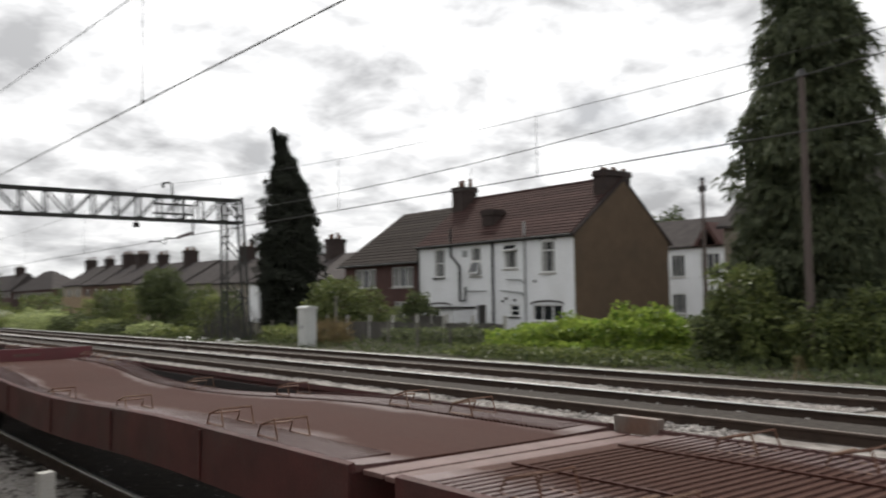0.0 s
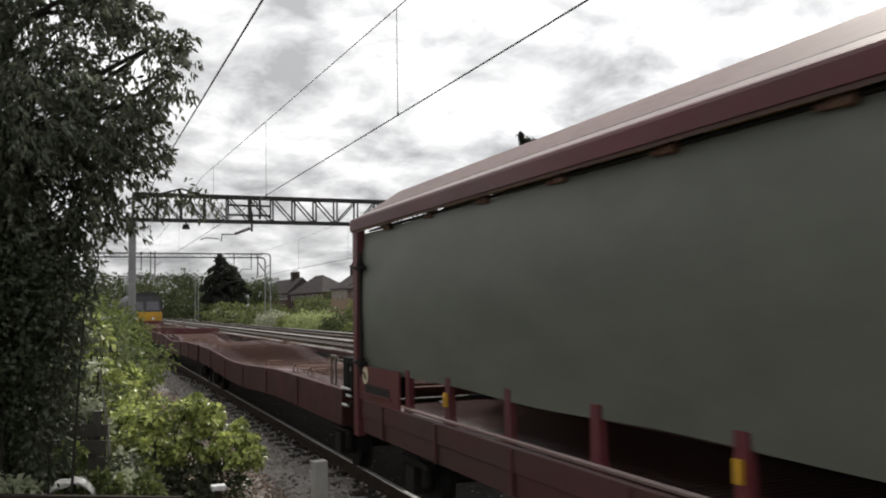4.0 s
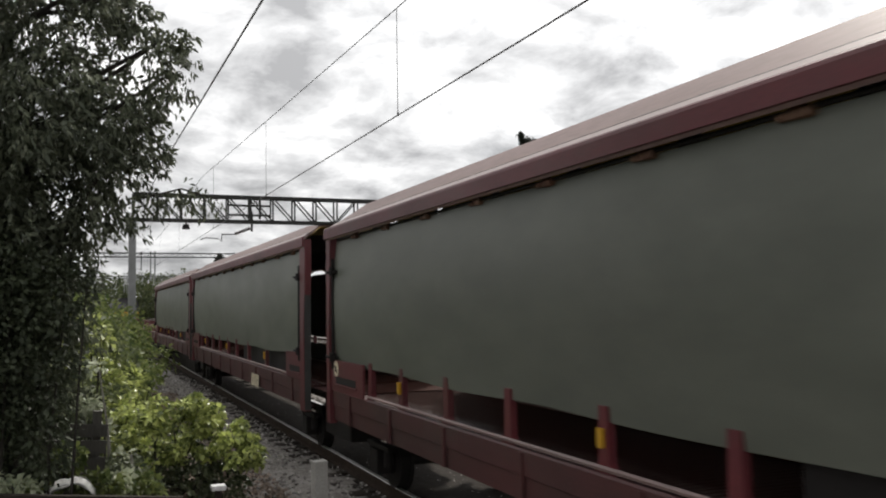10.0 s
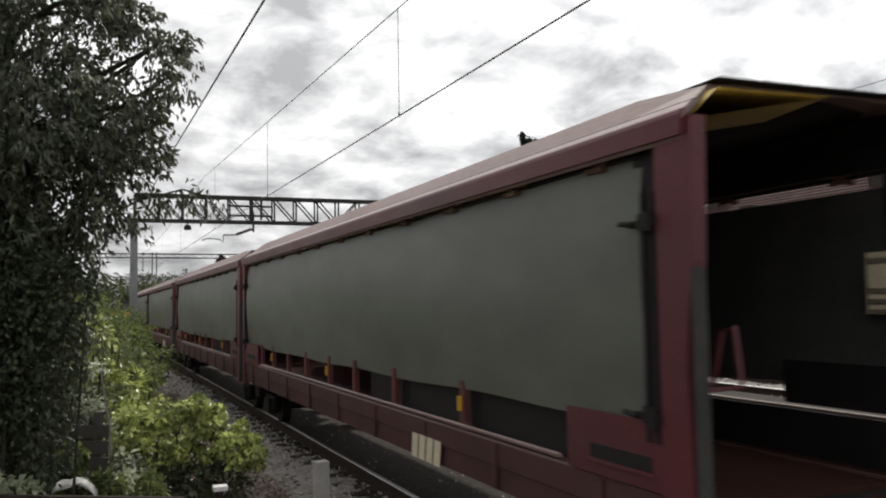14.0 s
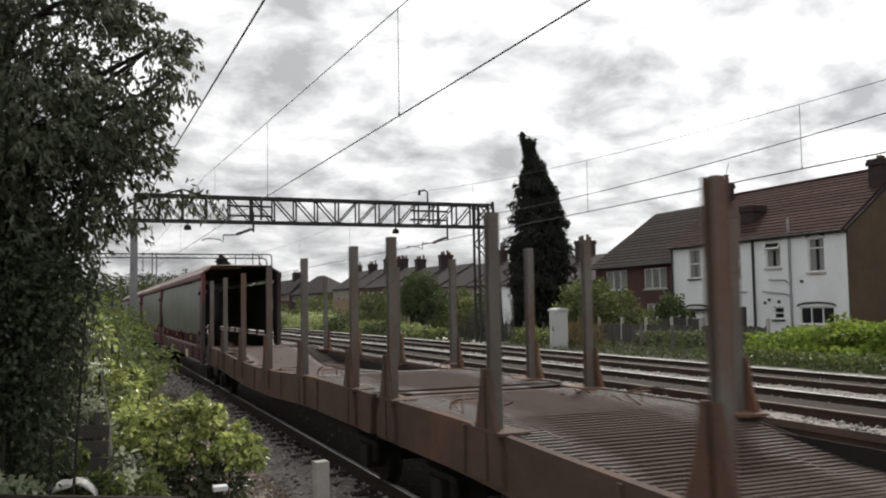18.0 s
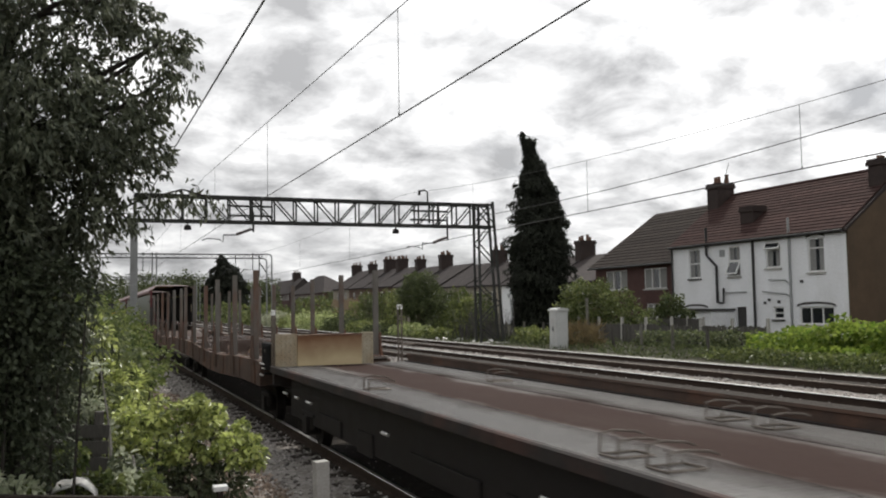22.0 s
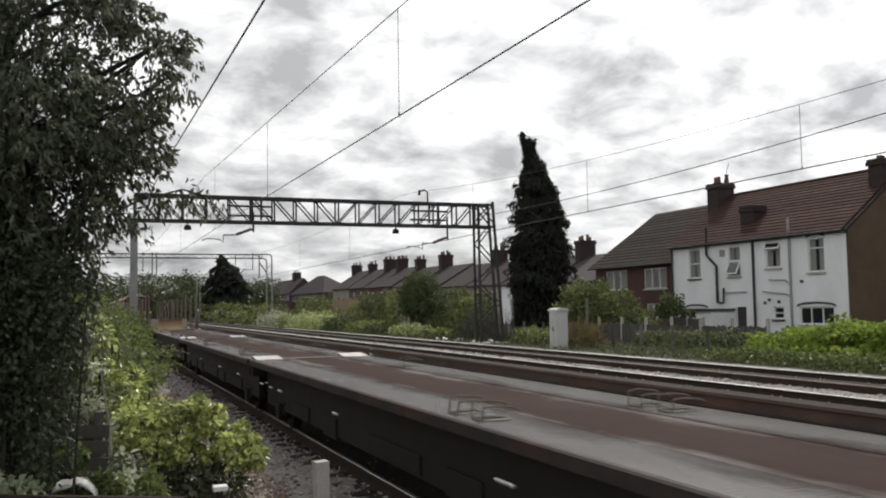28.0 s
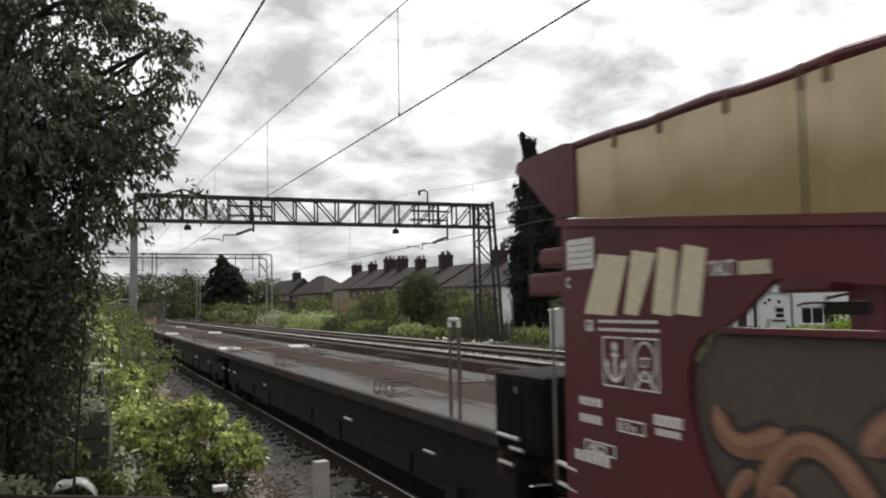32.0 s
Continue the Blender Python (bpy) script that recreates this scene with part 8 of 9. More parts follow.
    shrub("climbing_bramble", clumps_along(12.0, 14.5, 12, -0.35, 0.35, 1.3, 2.15, 0.13, 0.24), 2000, 0.11, 0.06, LEAF_BRIGHT, "sprawling bramble with bright new leaves", "bush", 28, "lineside bushes", foot=0.3, stems=4, flat=1.0)
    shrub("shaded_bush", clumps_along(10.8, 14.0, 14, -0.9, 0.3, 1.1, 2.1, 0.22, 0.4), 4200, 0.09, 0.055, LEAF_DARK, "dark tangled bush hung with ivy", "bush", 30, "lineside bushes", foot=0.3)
    # extra dark leaves stand in for the deep shade round the trunk
    shrub("shaded_bush", [(-0.45, 8.4, 0.95, 0.45, 0.6, 0.5), (-0.75, 8.0, 1.4, 0.5, 0.6, 0.7), (-0.3, 7.7, 0.80, 0.25, 0.3, 0.25), (-0.75, 7.2, 1.2, 0.35, 0.3, 0.6), (-0.95, 6.9, 1.9, 0.6, 0.3, 0.6), (-0.35, 7.0, 1.85, 0.33, 0.3, 0.45), (-0.25, 7.0, 1.3, 0.2, 0.2, 0.3), (-1.0, 6.9, 2.5, 0.5, 0.3, 0.4), (-1.2, 6.9, 3.0, 0.45, 0.3, 0.35), (-0.6, 7.0, 2.55, 0.3, 0.3, 0.3), (-0.15, 6.9, 2.42, 0.22, 0.2, 0.28), (-0.5, 6.85, 2.25, 0.3, 0.2, 0.35)], 20000, 0.05, 0.034, LEAF_SHADE, "undergrowth round the tree, its shade put into dark leaves", "bush", 42, "lineside bushes", foot=0.35, stems=1)
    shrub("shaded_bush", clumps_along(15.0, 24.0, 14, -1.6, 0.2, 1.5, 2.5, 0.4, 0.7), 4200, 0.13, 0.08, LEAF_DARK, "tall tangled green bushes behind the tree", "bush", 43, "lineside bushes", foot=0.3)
    # far side bank
    shrub("ivy_bank", [(20.6, 21.4, 0.85, 1.2, 1.4, 0.5), (20.4, 19.2, 1.0, 1.3, 1.6, 0.66), (20.5, 16.6, 1.15, 1.3, 1.9, 0.78), (20.9, 14.4, 0.95, 1.1, 1.3, 0.55), (19.4, 18.0, 0.7, 0.8, 3.3, 0.3), (20.9, 23.0, 0.7, 0.7, 0.8, 0.3)], 17000, 0.15, 0.125, LEAF_FAR_BRIGHT, "bright green ivy-covered bank across the tracks", "ivy", 31, "far bank plants", foot=0.5, kind="", stems=3)
    shrub("ivy_bank", [(18.0, 20.0, 0.65, 0.9, 2.6, 0.22), (18.2, 16.0, 0.65, 0.9, 2.6, 0.22)], 4000, 0.12, 0.09, LEAF_FAR_MID, "low green ground cover at the foot of the bank", "ivy", 32, "far bank plants", foot=0.5, stems=1)
    shrub("garden_bush", [(22.8, 37.2, 2.0, 1.4, 1.5, 1.5), (23.2, 35.2, 1.7, 1.1, 1.2, 1.1), (23.3, 39.0, 1.5, 0.9, 0.9, 0.9), (22.9, 38.2, 2.5, 0.8, 0.9, 0.8)], 9500, 0.15, 0.1, LEAF_FAR_MID, "rounded green bush behind the trackside cabinet", "bush", 33, "far bank plants", foot=0.5)
    shrub("garden_bush", [(28.0, 37.6, 1.4, 0.95, 1.0, 1.1)], 2600, 0.2, 0.13, LEAF_FAR_DARK, "green garden bush by the white house", "bush", 34, "far bank plants", foot=0.5)
    shrub("garden_bush", [(26.0, 38.0, 1.0, 1.0, 2.2, 0.6)], 1500, 0.2, 0.13, LEAF_DARK, "dark low garden bush", "bush", 35, "far bank plants", foot=0.5)
    shrub("hedge", [(21.0, 24.8, 0.85, 0.6, 1.2, 0.45), (21.0, 27.0, 0.85, 0.6, 1.4, 0.4), (21.2, 29.5, 0.8, 0.6, 1.2, 0.38)], 3000, 0.13, 0.1, LEAF_DARK, "dark green hedge along the garden fence", "hedge", 36, "far bank plants", foot=0.5)
    shrub("grass_tuft", [(18.6, 31.2, 0.85, 0.5, 1.4, 0.5)], 900, 0.5, 0.03, DRY, "dry straw-coloured grass tuft", "grass", 37, "far bank plants", foot=0.5, droop=-1.2)
    shrub("ivy_bank", [(18.9, 34.6, 0.75, 0.6, 1.0, 0.35), (19.2, 36.4, 0.85, 0.7, 1.2, 0.42)], 1900, 0.13, 0.10, LEAF_BANK, "low leafy undergrowth beside the cabinet", "undergrowth", 38, "far bank plants", foot=0.5, stems=2)
    # bare brushwood round the gantry's leg
    brush = np.random.default_rng(88)
    bm = bmesh.new()
    for _ in range(150):
        bx, by = brush.uniform(17.4, 19.4), brush.uniform(37.2, 42.5)
        l, a = brush.uniform(0.6, 1.9), brush.uniform(-0.45, 0.45)
        mid = Vector((bx + a * l * 0.4, by + brush.uniform(-0.3, 0.3), 0.5 + l * 0.55))
        tip = Vector((bx + a * l, by + brush.uniform(-0.5, 0.5), 0.5 + l))
        rod(bm, (bx, by, 0.45), mid, 0.018, 0.012, 4), rod(bm, mid, tip, 0.012, 0.005, 4)
    solo("brushwood", bm, WOOD_GREY, "grey bare brushwood round the gantry leg", "undergrowth", kind="stuff")
    for k in range(7):
        bm = bmesh.new()
        c, w = (brush.uniform(16.9, 17.9), brush.uniform(37.0, 43.0), 0.56), brush.uniform(0.07, 0.16)
        box(bm, -w, w, -w * 0.7, w * 0.7, -w * 0.4, w * 0.5, 0.02)
        solo("litter", bm, PLASTIC_WHITE, "scrap of white litter beside the track", "litter", "lineside litter", at=pose(*c, brush.uniform(-25, 25), brush.uniform(-25, 25), brush.uniform(0, 180)))
    shrub("lineside_tree", [(20.4, 54.5, 2.6, 1.0, 1.7, 1.6), (20.2, 52.4, 3.0, 0.9, 1.3, 1.3), (20.4, 56.2, 3.0, 0.8, 1.1, 1.1), (20.2, 54.2, 3.9, 0.7, 1.1, 0.7), (20.2, 51.2, 2.0, 0.7, 0.8, 0.9)], 16000, 0.13, 0.085, LEAF_FAR_DARK, "dark green self-sown tree on the far bank", "tree", 39, "far bank plants", foot=0.5)
    # tall scrub falls away from the dark tree to the gantry
    for (px, py, top, r, n, mt, seed) in ((20.3, 49.6, 3.1, 0.75, 2400, LEAF_FAR_DARK, 101), (20.2, 48.0, 2.5, 0.7, 2000, LEAF_FAR_MID, 102), (20.0, 46.4, 3.2, 0.6, 1900, LEAF_FAR_MID, 103), (19.8, 44.9, 2.7, 0.65, 1900, LEAF_BANK, 104), (20.0, 43.4, 2.9, 0.55, 1500, LEAF_FAR_DARK, 105), (19.7, 42.2, 2.2, 0.5, 1200, LEAF_FAR_MID, 106), (20.2, 58.4, 3.3, 0.8, 2200, LEAF_BANK, 107), (20.2, 60.6, 3.4, 0.8, 2200, LEAF_FAR_MID, 108), (20.1, 63.0, 3.2, 0.8, 2000, LEAF_FAR_DARK, 109), (20.2, 65.5, 3.4, 0.7, 1800, LEAF_FAR_MID, 110), (20.0, 68.0, 2.6, 0.7, 1600, LEAF_BANK, 120)):
        shrub("scrub_bush", [(px, py, top - r * 0.9, r * 0.8, r * 0.9, r * 1.0), (px + 0.1, py + 0.3, (top + 0.5) / 2, r, r * 1.2, (top - 0.4) / 2), (px - 0.5, py - 0.2, 1.0, r * 0.9, r * 1.1, 0.6)], n, 0.15, 0.085, mt, "tall green scrub on the far bank", "bush", seed, "far bank plants", foot=0.5, stems=3)
    # creeper thrown over the bank in mounds
    for (px, py, r, ry, rz, mt, seed) in ((18.3, 46.0, 0.8, 2.0, 0.35, LEAF_BANK, 111), (18.4, 50.5, 0.9, 2.0, 0.5, LEAF_CREEPER, 112), (18.2, 55.0, 1.0, 2.2, 0.42, LEAF_FAR_DARK, 113), (18.4, 59.5, 1.1, 2.2, 0.6, LEAF_BANK, 114), (18.0, 64.5, 1.2, 2.4, 0.85, LEAF_FAR_DARK, 115), (18.0, 69.5, 1.3, 2.6, 0.95, LEAF_CREEPER, 116), (17.8, 75.0, 1.5, 2.8, 1.0, LEAF_CREEPER, 117), (18.2, 81.0, 1.6, 3.0, 0.8, LEAF_BANK, 118), (17.6, 87.5, 1.6, 3.0, 1.0, LEAF_PALE_BANK, 119)):
        shrub("creeper_mound", [(px, py, 0.55 + rz * 0.5, r, ry, rz), (px - 0.3, py + ry * 0.5, 0.55 + rz * 0.35, r * 0.8, ry * 0.7, rz * 0.7)], int(900 + 420 * r * ry), 0.17, 0.13, mt, "mound of sunlit green creeper", "undergrowth", seed, "far bank plants", foot=0.5, stems=1)
    shrub("ivy_bank", [(18.5, 98.0, 1.4, 2.5, 10.0, 1.2), (17.0, 118.0, 1.6, 2.5, 12.0, 1.3), (22.0, 90.0, 1.9, 2.0, 5.0, 1.5)], 6000, 0.35, 0.24, LEAF_FAR_MID, "far green creeper-covered bank", "undergrowth", 41, "far bank plants", foot=0.5, stems=1)
    # weeds along the far cess
    weeds = np.random.default_rng(44)
    n = 12000
    wx, wy = 16.5 + 4.2 * weeds.random(n), 7.5 + 60 * weeds.random(n) ** 1.4
    keep = np.sin(wx * 2.1 + wy * 0.9) + np.sin(wy * 1.7) + weeds.normal(size=n) * 0.7 > -0.6
    wx, wy = wx[keep], wy[keep]
    P = np.stack([wx, wy, 0.46 + 0.025 * (wx - 16.5) + 0.18 * weeds.random(len(wx)) ** 2], 1)
    D = weeds.normal(size=P.shape) * 0.6 + np.array([0, 0, 0.7])
    tagged(new("weeds", leaves("weeds", P, D, 0.22, 0.045, LEAF_FAR_DARK, weeds)), "rough green weeds along the far side of the tracks", "weeds", kind="stuff")
    shrub("dusty_bush", [(0.32, 8.2, 0.74, 0.13, 0.15, 0.15), (0.12, 7.9, 0.82, 0.12, 0.12, 0.08), (-0.42, 6.92, 1.04, 0.15, 0.1, 0.06), (-0.62, 6.9, 1.10, 0.13, 0.1, 0.06), (-0.9, 6.85, 1.12, 0.14, 0.1, 0.07), (0.26, 7.4, 0.95, 0.08, 0.1, 0.08)], 1000, 0.065, 0.04, LEAF_PALE, "dusty pale leaves in the undergrowth", "bush", 45, "lineside bushes", foot=0.4, stems=1, flat=0.9)
    shrub("nettle_patch", [(-0.75, 6.95, 0.98, 0.22, 0.12, 0.14), (-0.35, 7.0, 0.92, 0.2, 0.12, 0.12), (0.1, 7.3, 0.92, 0.16, 0.12, 0.12), (-0.1, 7.6, 1.12, 0.12, 0.1, 0.08), (0.42, 7.9, 0.78, 0.2, 0.15, 0.12), (-1.05, 6.85, 1.05, 0.25, 0.1, 0.16)], 1700, 0.07, 0.045, LEAF_MID, "green nettles catching the light under the tree", "nettles", 46, "lineside bushes", foot=0.45, stems=3, flat=1.0)
    # conifers
    conifer("conifer", 23.75, 43.9, 0.5, 11.25, 0.88, 51, LEAF_CONIFER, "tall dark columnar cypress", sprays=19000, droop=0.10, size=0.24, fat=0.24, spread=(0.86, 1.04), tufts=2,
            bend=([0, 0.54, 0.63, 0.71, 0.77, 0.84, 0.91, 1.0], [0, 0.0, 0.0, 0.0, -0.05, -0.18, -0.38, -0.52]),
            shape=([0, 0.07, 0.17, 0.26, 0.35, 0.45, 0.54, 0.63, 0.71, 0.77, 0.84, 0.91, 0.975, 1.0], [1.45, 1.6, 1.8, 1.93, 1.9, 1.86, 1.62, 1.42, 1.38, 1.06, 0.74, 0.42, 0.24, 0.10]))
    conifer("conifer", 22.9, 12.4, 0.5, 14.0, 1.5, 52, LEAF_CEDAR, "tall drooping dark green conifer beside a pole", sprays=18000, size=0.27, fat=0.22, droop=0.55, spread=(0.72, 1.32), shape=([0, 0.1, 0.25, 0.45, 0.62, 0.8, 1.0], [0.75, 1.08, 1.22, 1.08, 0.84, 0.56, 0.05]))
    shrub("garden_bush", [(20.2, 13.0, 2.1, 0.8, 0.8, 1.0), (20.0, 12.2, 1.4, 0.8, 0.7, 0.9), (19.8, 10.6, 1.2, 0.7, 0.9, 0.8), (20.2, 9.6, 1.4, 0.7, 0.8, 0.9)], 5500, 0.2, 0.09, LEAF_FAR_MID, "grey-green shrubs at the foot of the tall conifer", "bush", 54, "far bank plants", foot=0.5)
    conifer("conifer", 18.0, 124.0, 0.4, 9.6, 3.0, 53, LEAF_CONIFER, "dark far conifer beside the tracks", sprays=7000, size=0.5, shape=([0, 0.12, 0.35, 0.6, 0.75, 0.88, 1.0], [0.85, 1.0, 1.0, 0.86, 0.6, 0.26, 0.03]), bend=([0, 0.6, 1.0], [0.3, 0.0, -0.7]))
    shrub("garden_bush", [(19.9, 13.4, 1.3, 0.7, 0.7, 0.9)], 1500, 0.2, 0.12, LEAF_DARK, "dark shrub at the conifer's foot", "bush", 55, "far bank plants", foot=0.5)
    # wooded distance
    blobs = []
    rng = random.Random(9)
    for i in range(16):
        y = 170 + rng.random() * 90
        blobs.append((-20 + i * 3.0 + rng.uniform(-2, 2), y, 3.0 + rng.random() * 1.5, 4.0, 5.0, 4.2 + rng.random() * 2.2))
    for k in range(5):
        blobs.append((38.0 + 1.7 * k, 228.0 + rng.uniform(-4, 4), 3.4, 2.4, 4.0, 4.8 + rng.random() * 2.0))
    shrub("distant_trees", blobs, 60000, 0.5, 0.36, LEAF_FAR_DARK, "distant trees closing the view down the line", "trees", 61, kind="stuff", foot=0.4, stems=1)
    blobs = [(50 + rng.uniform(-2, 3), 62 + i * 13, 3.0 + rng.random(), 5.0, 7.0, 2.2 + rng.random()) for i in range(9)]
    shrub("distant_trees", blobs, 30000, 0.5, 0.36, LEAF_FAR_DARK, "garden trees behind the houses", "trees", 62, kind="stuff", foot=0.4, stems=1)
    shrub("garden_tree", [(80.0, 60.5, 7.6, 3.0, 4.0, 3.4), (80.0, 56.5, 6.8, 2.5, 3.0, 2.6)], 6000, 0.5, 0.36, LEAF_FAR_DARK, "dark leafy tree beyond the roofs", "tree", 63, foot=0.4)


LEAF_FAR_BRIGHT = leaf_material("bright_ivy_leaf", (0.09, 0.16, 0.022), (0.29, 0.36, 0.07), 0.5, 0.6)
LEAF_BANK = leaf_material("sunlit_creeper_leaf", (0.07, 0.098, 0.03), (0.29, 0.32, 0.11), 0.42, 0.5)
LEAF_CREEPER = leaf_material("pale_creeper_leaf", (0.17, 0.22, 0.075), (0.48, 0.53, 0.24), 0.45, 0.45, 0.4)
LEAF_PALE_BANK = leaf_material("whitish_bank_leaf", (0.2, 0.22, 0.13), (0.56, 0.58, 0.42), 0.38, 0.45, 0.4)
LEAF_FAR_MID = leaf_material("green_garden_leaf", (0.055, 0.078, 0.025), (0.19, 0.215, 0.075), 0.38, 0.5)
LEAF_FAR_DARK = leaf_material("dark_tree_leaf", (0.042, 0.06, 0.024), (0.12, 0.14, 0.056), 0.35, 0.55)


# ---- lineside things ----
def build_lineside():
    bm = bmesh.new()
    box(bm, -0.065, 0.065, -0.05, 0.05, 0.0, 1.02, 0.012)
    post = solo("marker_post", bm, CONCRETE, "pale concrete marker post in the ballast shoulder", "post", at=pose(2.02, 8.0, -0.15, 1, -1, 8))
    cab = thing("trackside_cabinet", "pale grey trackside equipment cabinet", "cabinet", at=pose(17.2, 30.3, 0.42, 0, 0, 4))
    bm = bmesh.new()
    box(bm, -0.25, 0.25, -0.27, 0.27, 0.1, 1.58, 0.015)
    body = part("body", bm, CABINET, cab)
    bm = bmesh.new()
    sweep(bm, [(-0.29, 1.58), (-0.29, 1.63), (-0.2, 1.68), (0.0, 1.70), (0.2, 1.68), (0.29, 1.63), (0.29, 1.58)], [-0.31, 0.31])
    part("lid", bm, CABINET, cab)
    for y in (-0.13, 0.13):
        bm = bmesh.new()
        box(bm, -0.268, -0.253, y - 0.12, y + 0.12, 0.18, 1.52, 0.004)
        d = part("door", bm, CABINET, cab)
        bm = bmesh.new()
        box(bm, -0.29, -0.27, y * 0.3 - 0.015, y * 0.3 + 0.015, 0.8, 0.95)
        part("handle", bm, GALV, d)
    bm = bmesh.new()
    box(bm, -0.31, 0.31, -0.33, 0.33, 0.0, 0.1, 0.01)
    part("plinth", bm, CONCRETE, cab)
    # concrete cable trough along the far cess
    tro = thing("cable_trough", "pale concrete cable trough beside the far track", "cable trough")
    bm = bmesh.new()
    box(bm, -0.2, 0.2, -0.49, 0.49, 0, 0.1, 0.008)
    me = mesh_of("trough_lid", bm, TROUGH)
    tro.matrix_basis = Matrix.Translation((16.2, 0, 0.46))
    rng = random.Random(4)
    for i in range(70):
        share("trough_lid", me, tro, pose(rng.uniform(-0.02, 0.02), 6 + i, rng.uniform(-0.01, 0.01), 0, 0, rng.uniform(-1, 1)))
    # garden fences
    f = thing("garden_fence", "silvered timber panel fence behind the tracks", "fence", "fences")
    bm = bmesh.new()
    box(bm, -0.05, 0.05, -0.05, 0.05, 0, 1.15, 0.01)
    pm = mesh_of("post", bm, CONCRETE)
    bm = bmesh.new()
    box(bm, -0.012, 0.012, -0.055, 0.055, 0.05, 0.86)
    sm = mesh_of("board", bm, WOOD_GREY)
    f.matrix_basis = Matrix.Translation((21.9, 24.0, 0.5))
    for i in range(9):
        share("post", pm, f, pose(0, i * 1.8, 0, rng.uniform(-2, 2), rng.uniform(-2, 2), 0))
    for i in range(126):
        share("board", sm, f, pose(rng.uniform(-0.012, 0.012), 0.1 + i * 0.114, rng.uniform(-0.06, 0.03), rng.uniform(-1.5, 1.5), 0, 0))
    bm = bmesh.new()
    for z in (0.2, 0.7):
        beam(bm, (0.04, 0, z), (0.04, 14.5, z), 0.04, 0.08)
    part("rail", bm, WOOD_GREY, f)
    f2 = thing("garden_fence", "dark solid panel fence by the white house", "fence", "fences", at=Matrix.Translation((26.5, 33.2, 0.5)))
    for i in range(4):
        bm = bmesh.new()
        box(bm, -0.02, 0.02, i * 1.2, i * 1.2 + 1.14, 0.1, 0.98)
        part("panel", bm, WOOD_GREY, f2)
        bm = bmesh.new()
        box(bm, -0.05, 0.05, i * 1.2 - 0.055, i * 1.2 - 0.005, 0, 1.08)
        part("post", bm, CONCRETE, f2)
    f3 = thing("palisade_fence", "thin post and wire fence along the railway boundary", "fence", "fences", at=Matrix.Translation((19.3, 24.0, 0.5)))
    for i in range(13):
        bm = bmesh.new()
        h = 2.0 if i == 4 else 0.95
        box(bm, -0.045, 0.045, i * 1.9 - 0.045, i * 1.9 + 0.045, 0, h, 0.006)
        part("post", bm, TROUGH if i % 3 else WOOD_GREY, f3)
    for z in (0.35, 0.65, 0.9):
        bm = bmesh.new()
        wire(bm, [(0, 0, z), (0, 23, z)], 0.006, 4)
        part("strand", bm, WIRE, f3)
    # timber poles
    for x, y, top, r, lab in ((20.0, 11.05, 7.6, 0.11, "weathered timber pole in front of the conifer"), (37.5, 26.2, 8.1, 0.12, "dark timber telegraph pole behind the gardens")):
        p = thing("timber_pole", lab, "pole", "timber poles", at=Matrix.Translation((x, y, 0.4)))
        bm = bmesh.new()
        rod(bm, (0, 0, 0), (0, 0, top - 0.4), r, r * 0.7, 12)
        part("pole", bm, WOOD_POLE, p)
        bm = bmesh.new()
        rod(bm, (0, 0, top - 0.42), (0, 0, top - 0.25), r * 1.2, r * 0.5, 10)
        part("cap", bm, DARKPIPE, p)
        if x > 30:
            bm = bmesh.new()
            box(bm, -0.06, 0.06, -0.2, 0.2, top - 1.0, top - 0.7, 0.01)
            part("junction_box", bm, DARKPIPE, p)
    # foreground clutter at the foot of the bushes
    bm = bmesh.new()
    beam(bm, (-2.2, 6.6, 1.185), (0.66, 6.6, 0.875), 0.06, 0.12)
    rail = thing("boundary_fence", "dark timber boundary fence beneath the bushes", "fence", "fences")
    part("top_rail", bm, TIMBER, rail)
    for x in (-2.0, -0.9, 0.2):
        bm = bmesh.new()
        box(bm, x - 0.05, x + 0.05, 6.635, 6.72, ground_z(x) - 0.05, 0.92 - 0.105 * x)
        part("post", bm, TIMBER, rail)
    old = thing("board_fence", "weathered grey board fence half hidden by undergrowth", "fence", "fences", at=pose(-0.42, 7.8, 0.45, 0, 3, 4))
    for k in range(6):
        bm = bmesh.new()
        beam(bm, (-0.6, 0, 0.22 + k * 0.135), (0.56, 0.0, 0.20 + k * 0.132), 0.02, 0.105)
        part("board", bm, WOOD_GREY, old)
    for x in (-0.5, 0.48):
        bm = bmesh.new()
        box(bm, x - 0.035, x + 0.035, 0.015, 0.08, -0.1, 1.02, 0.006)
        part("post", bm, WOOD_GREY, old)
    for a, b, r in (((0.29, 8.75, 0.40), (0.13, 8.75, 1.72), 0.014), ((0.22, 8.6, 0.42), (0.19, 8.6, 1.32), 0.018), ((0.44, 8.3, 0.38), (0.39, 8.3, 1.0), 0.022)):
        bm = bmesh.new()
        rod(bm, a, Vector(a).lerp(Vector(b), 0.6) + Vector((0.012, 0, 0)), r, r * 0.8, 6), rod(bm, Vector(a).lerp(Vector(b), 0.6) + Vector((0.012, 0, 0)), b, r * 0.8, r * 0.5, 6)
        solo("garden_stake", bm, STAKE, "pale bare wooden stake in the undergrowth", "stake", "stakes")
    bm = bmesh.new()
    n = 10
    grid = [[bm.verts.new((-0.27 + 0.36 * i / n, 6.90 + 0.3 * j / n, 0.93 + 0.035 * math.sin(i * 0.9 + j) * math.sin(j * 1.1) + 0.11 * math.sin(math.pi * i / n))) for j in range(n + 1)] for i in range(n + 1)]
    for i in range(n):
        for j in range(n):
            bm.faces.new((grid[i][j], grid[i + 1][j], grid[i + 1][j + 1], grid[i][j + 1]))
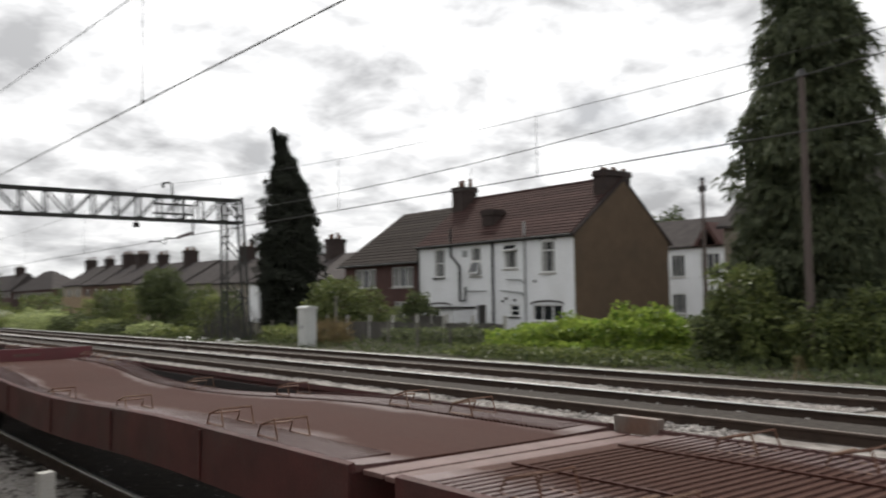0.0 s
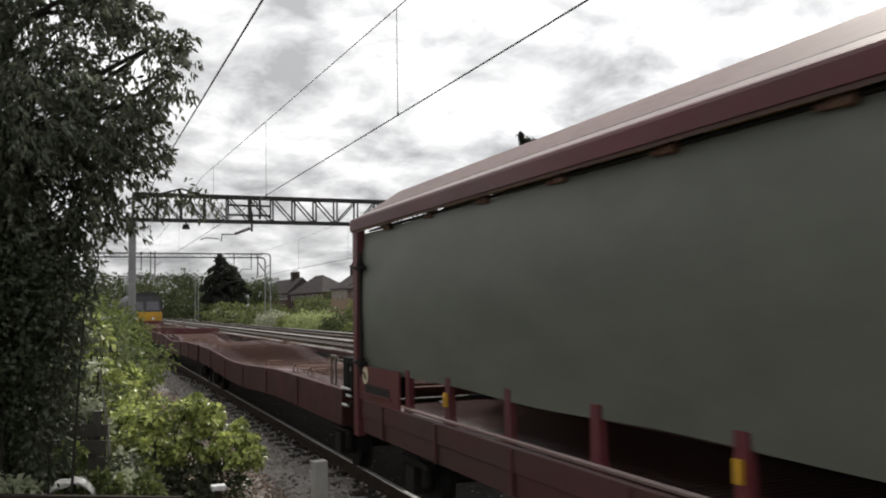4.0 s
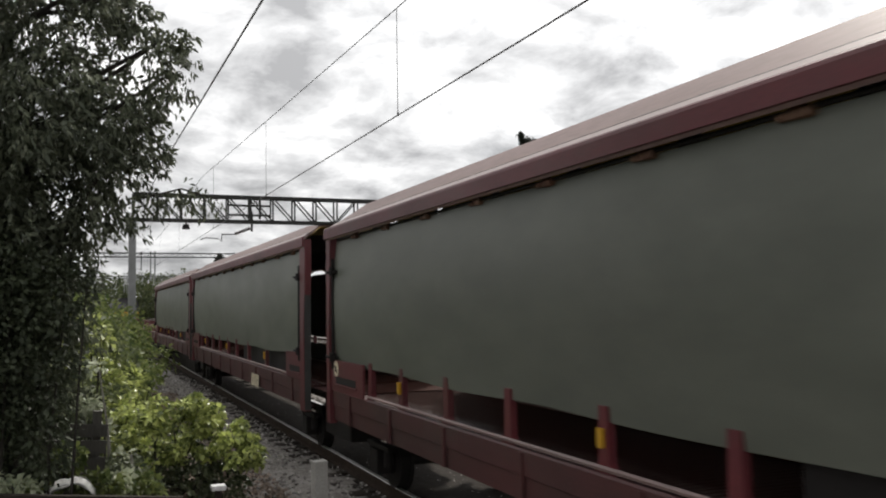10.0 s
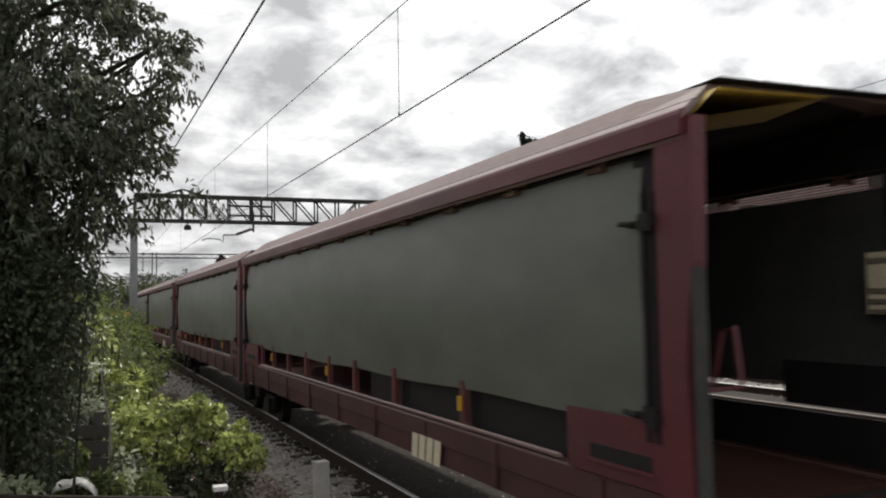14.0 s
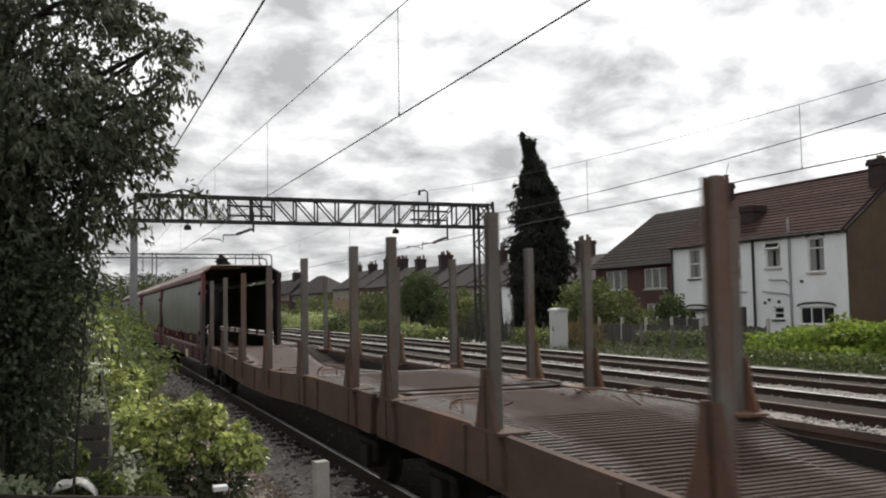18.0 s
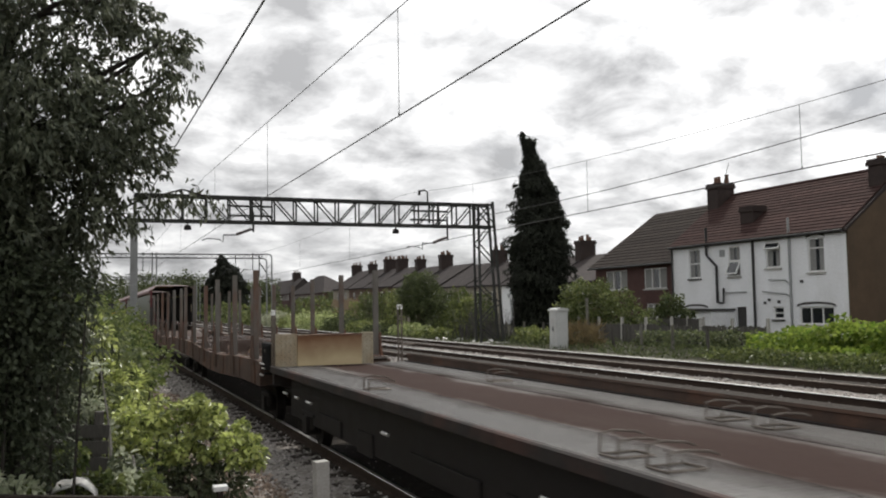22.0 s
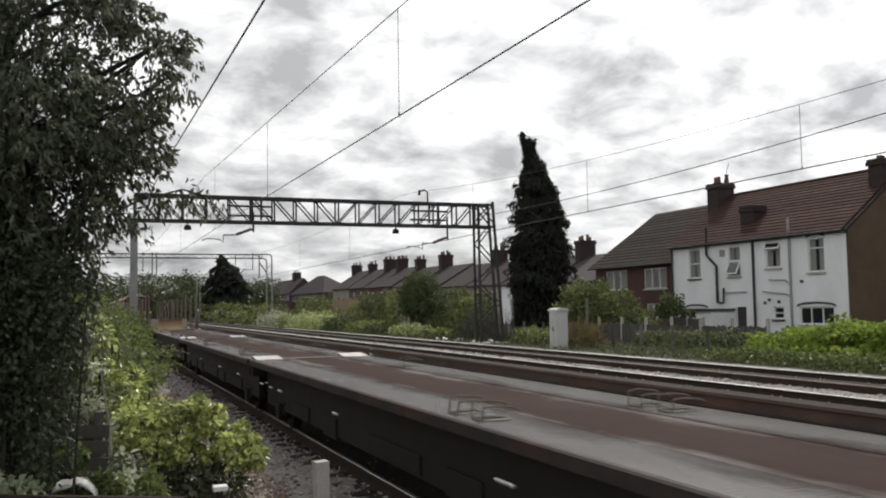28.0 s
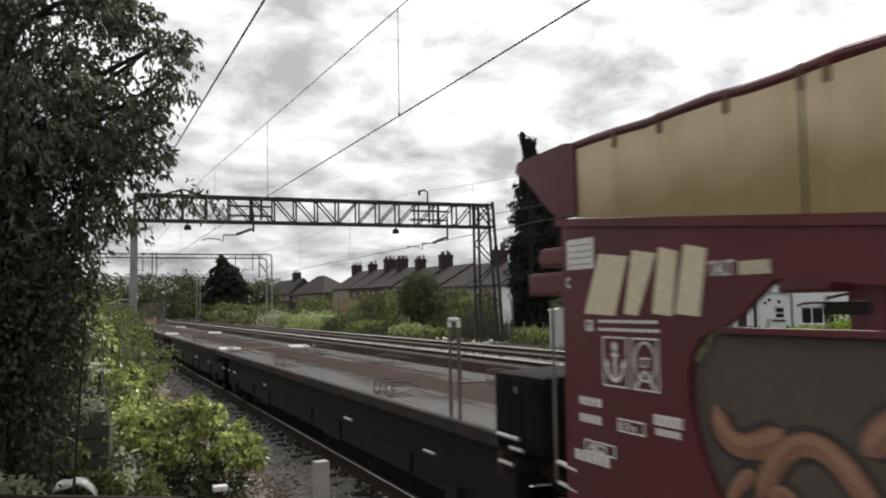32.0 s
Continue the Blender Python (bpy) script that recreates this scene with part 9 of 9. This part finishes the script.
    bmesh.ops.solidify(bm, geom=bm.faces[:], thickness=0.01)
    solo("plastic_sheet", bm, PLASTIC_WHITE, "crumpled white plastic sheet caught in the bushes", "litter", smooth=True)
    st = thing("short_post", "short timber post with a white plastic cap", "post", at=Matrix.Translation((0.965, 7.0, 0.22)))
    bm = bmesh.new()
    box(bm, -0.022, 0.022, -0.022, 0.022, 0.0, 0.66)
    part("post", bm, TIMBER, st)
    bm = bmesh.new()
    box(bm, -0.055, 0.055, -0.05, 0.05, 0.66, 0.70, 0.012)
    part("cap", bm, PLASTIC_WHITE, st, "white plastic cap")
    # bent stems and old sticks in the gap
    rngn = np.random.default_rng(77)
    bm = bmesh.new()
    for i in range(60):
        x, y = rngn.uniform(0.3, 1.6), rngn.uniform(7.6, 10.0)
        z = ground_z(x)
        a, l = rngn.uniform(0, 6.28), rngn.uniform(0.2, 0.6)
        rod(bm, (x, y, z), (x + math.cos(a) * l * 0.5, y + math.sin(a) * l * 0.4, z + l * rngn.uniform(0.2, 0.9)), 0.006, 0.003, 4)
    solo("dry_stems", bm, WOOD_POLE, "dry dead stems in the undergrowth", "undergrowth", kind="stuff")
    # fallen leaves over the earth strip
    n = 11000
    x = rngn.uniform(0.6, 2.5, n)
    y = 6.5 + 20 * rngn.random(n) ** 1.5
    z = np.interp(x, [0.35, 0.9, 1.35, 1.9, 2.45], [0.46, 0.26, 0.10, -0.09, -0.17]) + 0.02
    D = rngn.normal(size=(n, 3)) * np.array([1, 1, 0.25])
    tagged(new("fallen_leaves", leaves("fallen_leaves", np.stack([x, y, z], 1), D, 0.07, 0.045, BROWN_LEAF, rngn)), "brown fallen leaves and twigs on the ballast shoulder", "leaf litter", kind="stuff")
    # bird-nest like litter sticks by the conifer
    bm = bmesh.new()
    for i in range(6):
        rod(bm, (16.9 + i * 0.1, 9.8 - i * 0.05, 0.45), (17.0 + rngn.uniform(-0.3, 0.3), 9.8 + rngn.uniform(-0.3, 0.3), 1.0), 0.015, 0.008, 5)
    solo("dead_stems", bm, DRY, "pale dead stems at the foot of the conifer", "undergrowth", kind="stuff")


build_ground()
build_overhead()
build_white_houses()
build_far_houses()
build_train()
build_lineside()
build_green()
zb = lambda x: np.interp(x, [1.75, 2.45, 3.1, 5.75, 6.4], [-0.12, -0.2, -0.185, -0.185, -0.24]) + 0.012
scatter_stones("ballast_stones", 9000, (1.8, 6.0, 6.0, 34.0), STONE, "loose grey ballast stones round the near track", 71, 0.032, zb)
scatter_stones("ballast_stones", 16000, (8.4, 15.0, 6.0, 50.0), STONE, "loose grey ballast stones round the far tracks", 72, 0.035, lambda x: x * 0 + 0.635 - 0.02 * (np.abs(np.abs(x - 11.7) - 1.55) < 0.7))
# the near bed carries the shade under the train in its colour
build_track(TRAIN_X, 0.0, "near railway track on dark sleepers in grey ballast", TIMBER, -40, 330, -3.0, 60.0, oil_shade="bed", wide=True)
build_track(10.15, 0.77, "railway track with polished rails on the raised far bed", SLEEPER, -60, 330, 5.0, 60.0, oil_shade=True)
build_track(13.25, 0.77, "second railway track with polished rails on the raised bed", SLEEPER, -60, 330, 8.0, 60.0, oil_shade=True)


def motions():
    for ob, y in VEHICLES:
        walk(ob, [(t, pose(TRAIN_X, y + SPEED * t, 0)) for t in (0.0, 8.0, 16.0, 24.0, 32.0)])


motions()
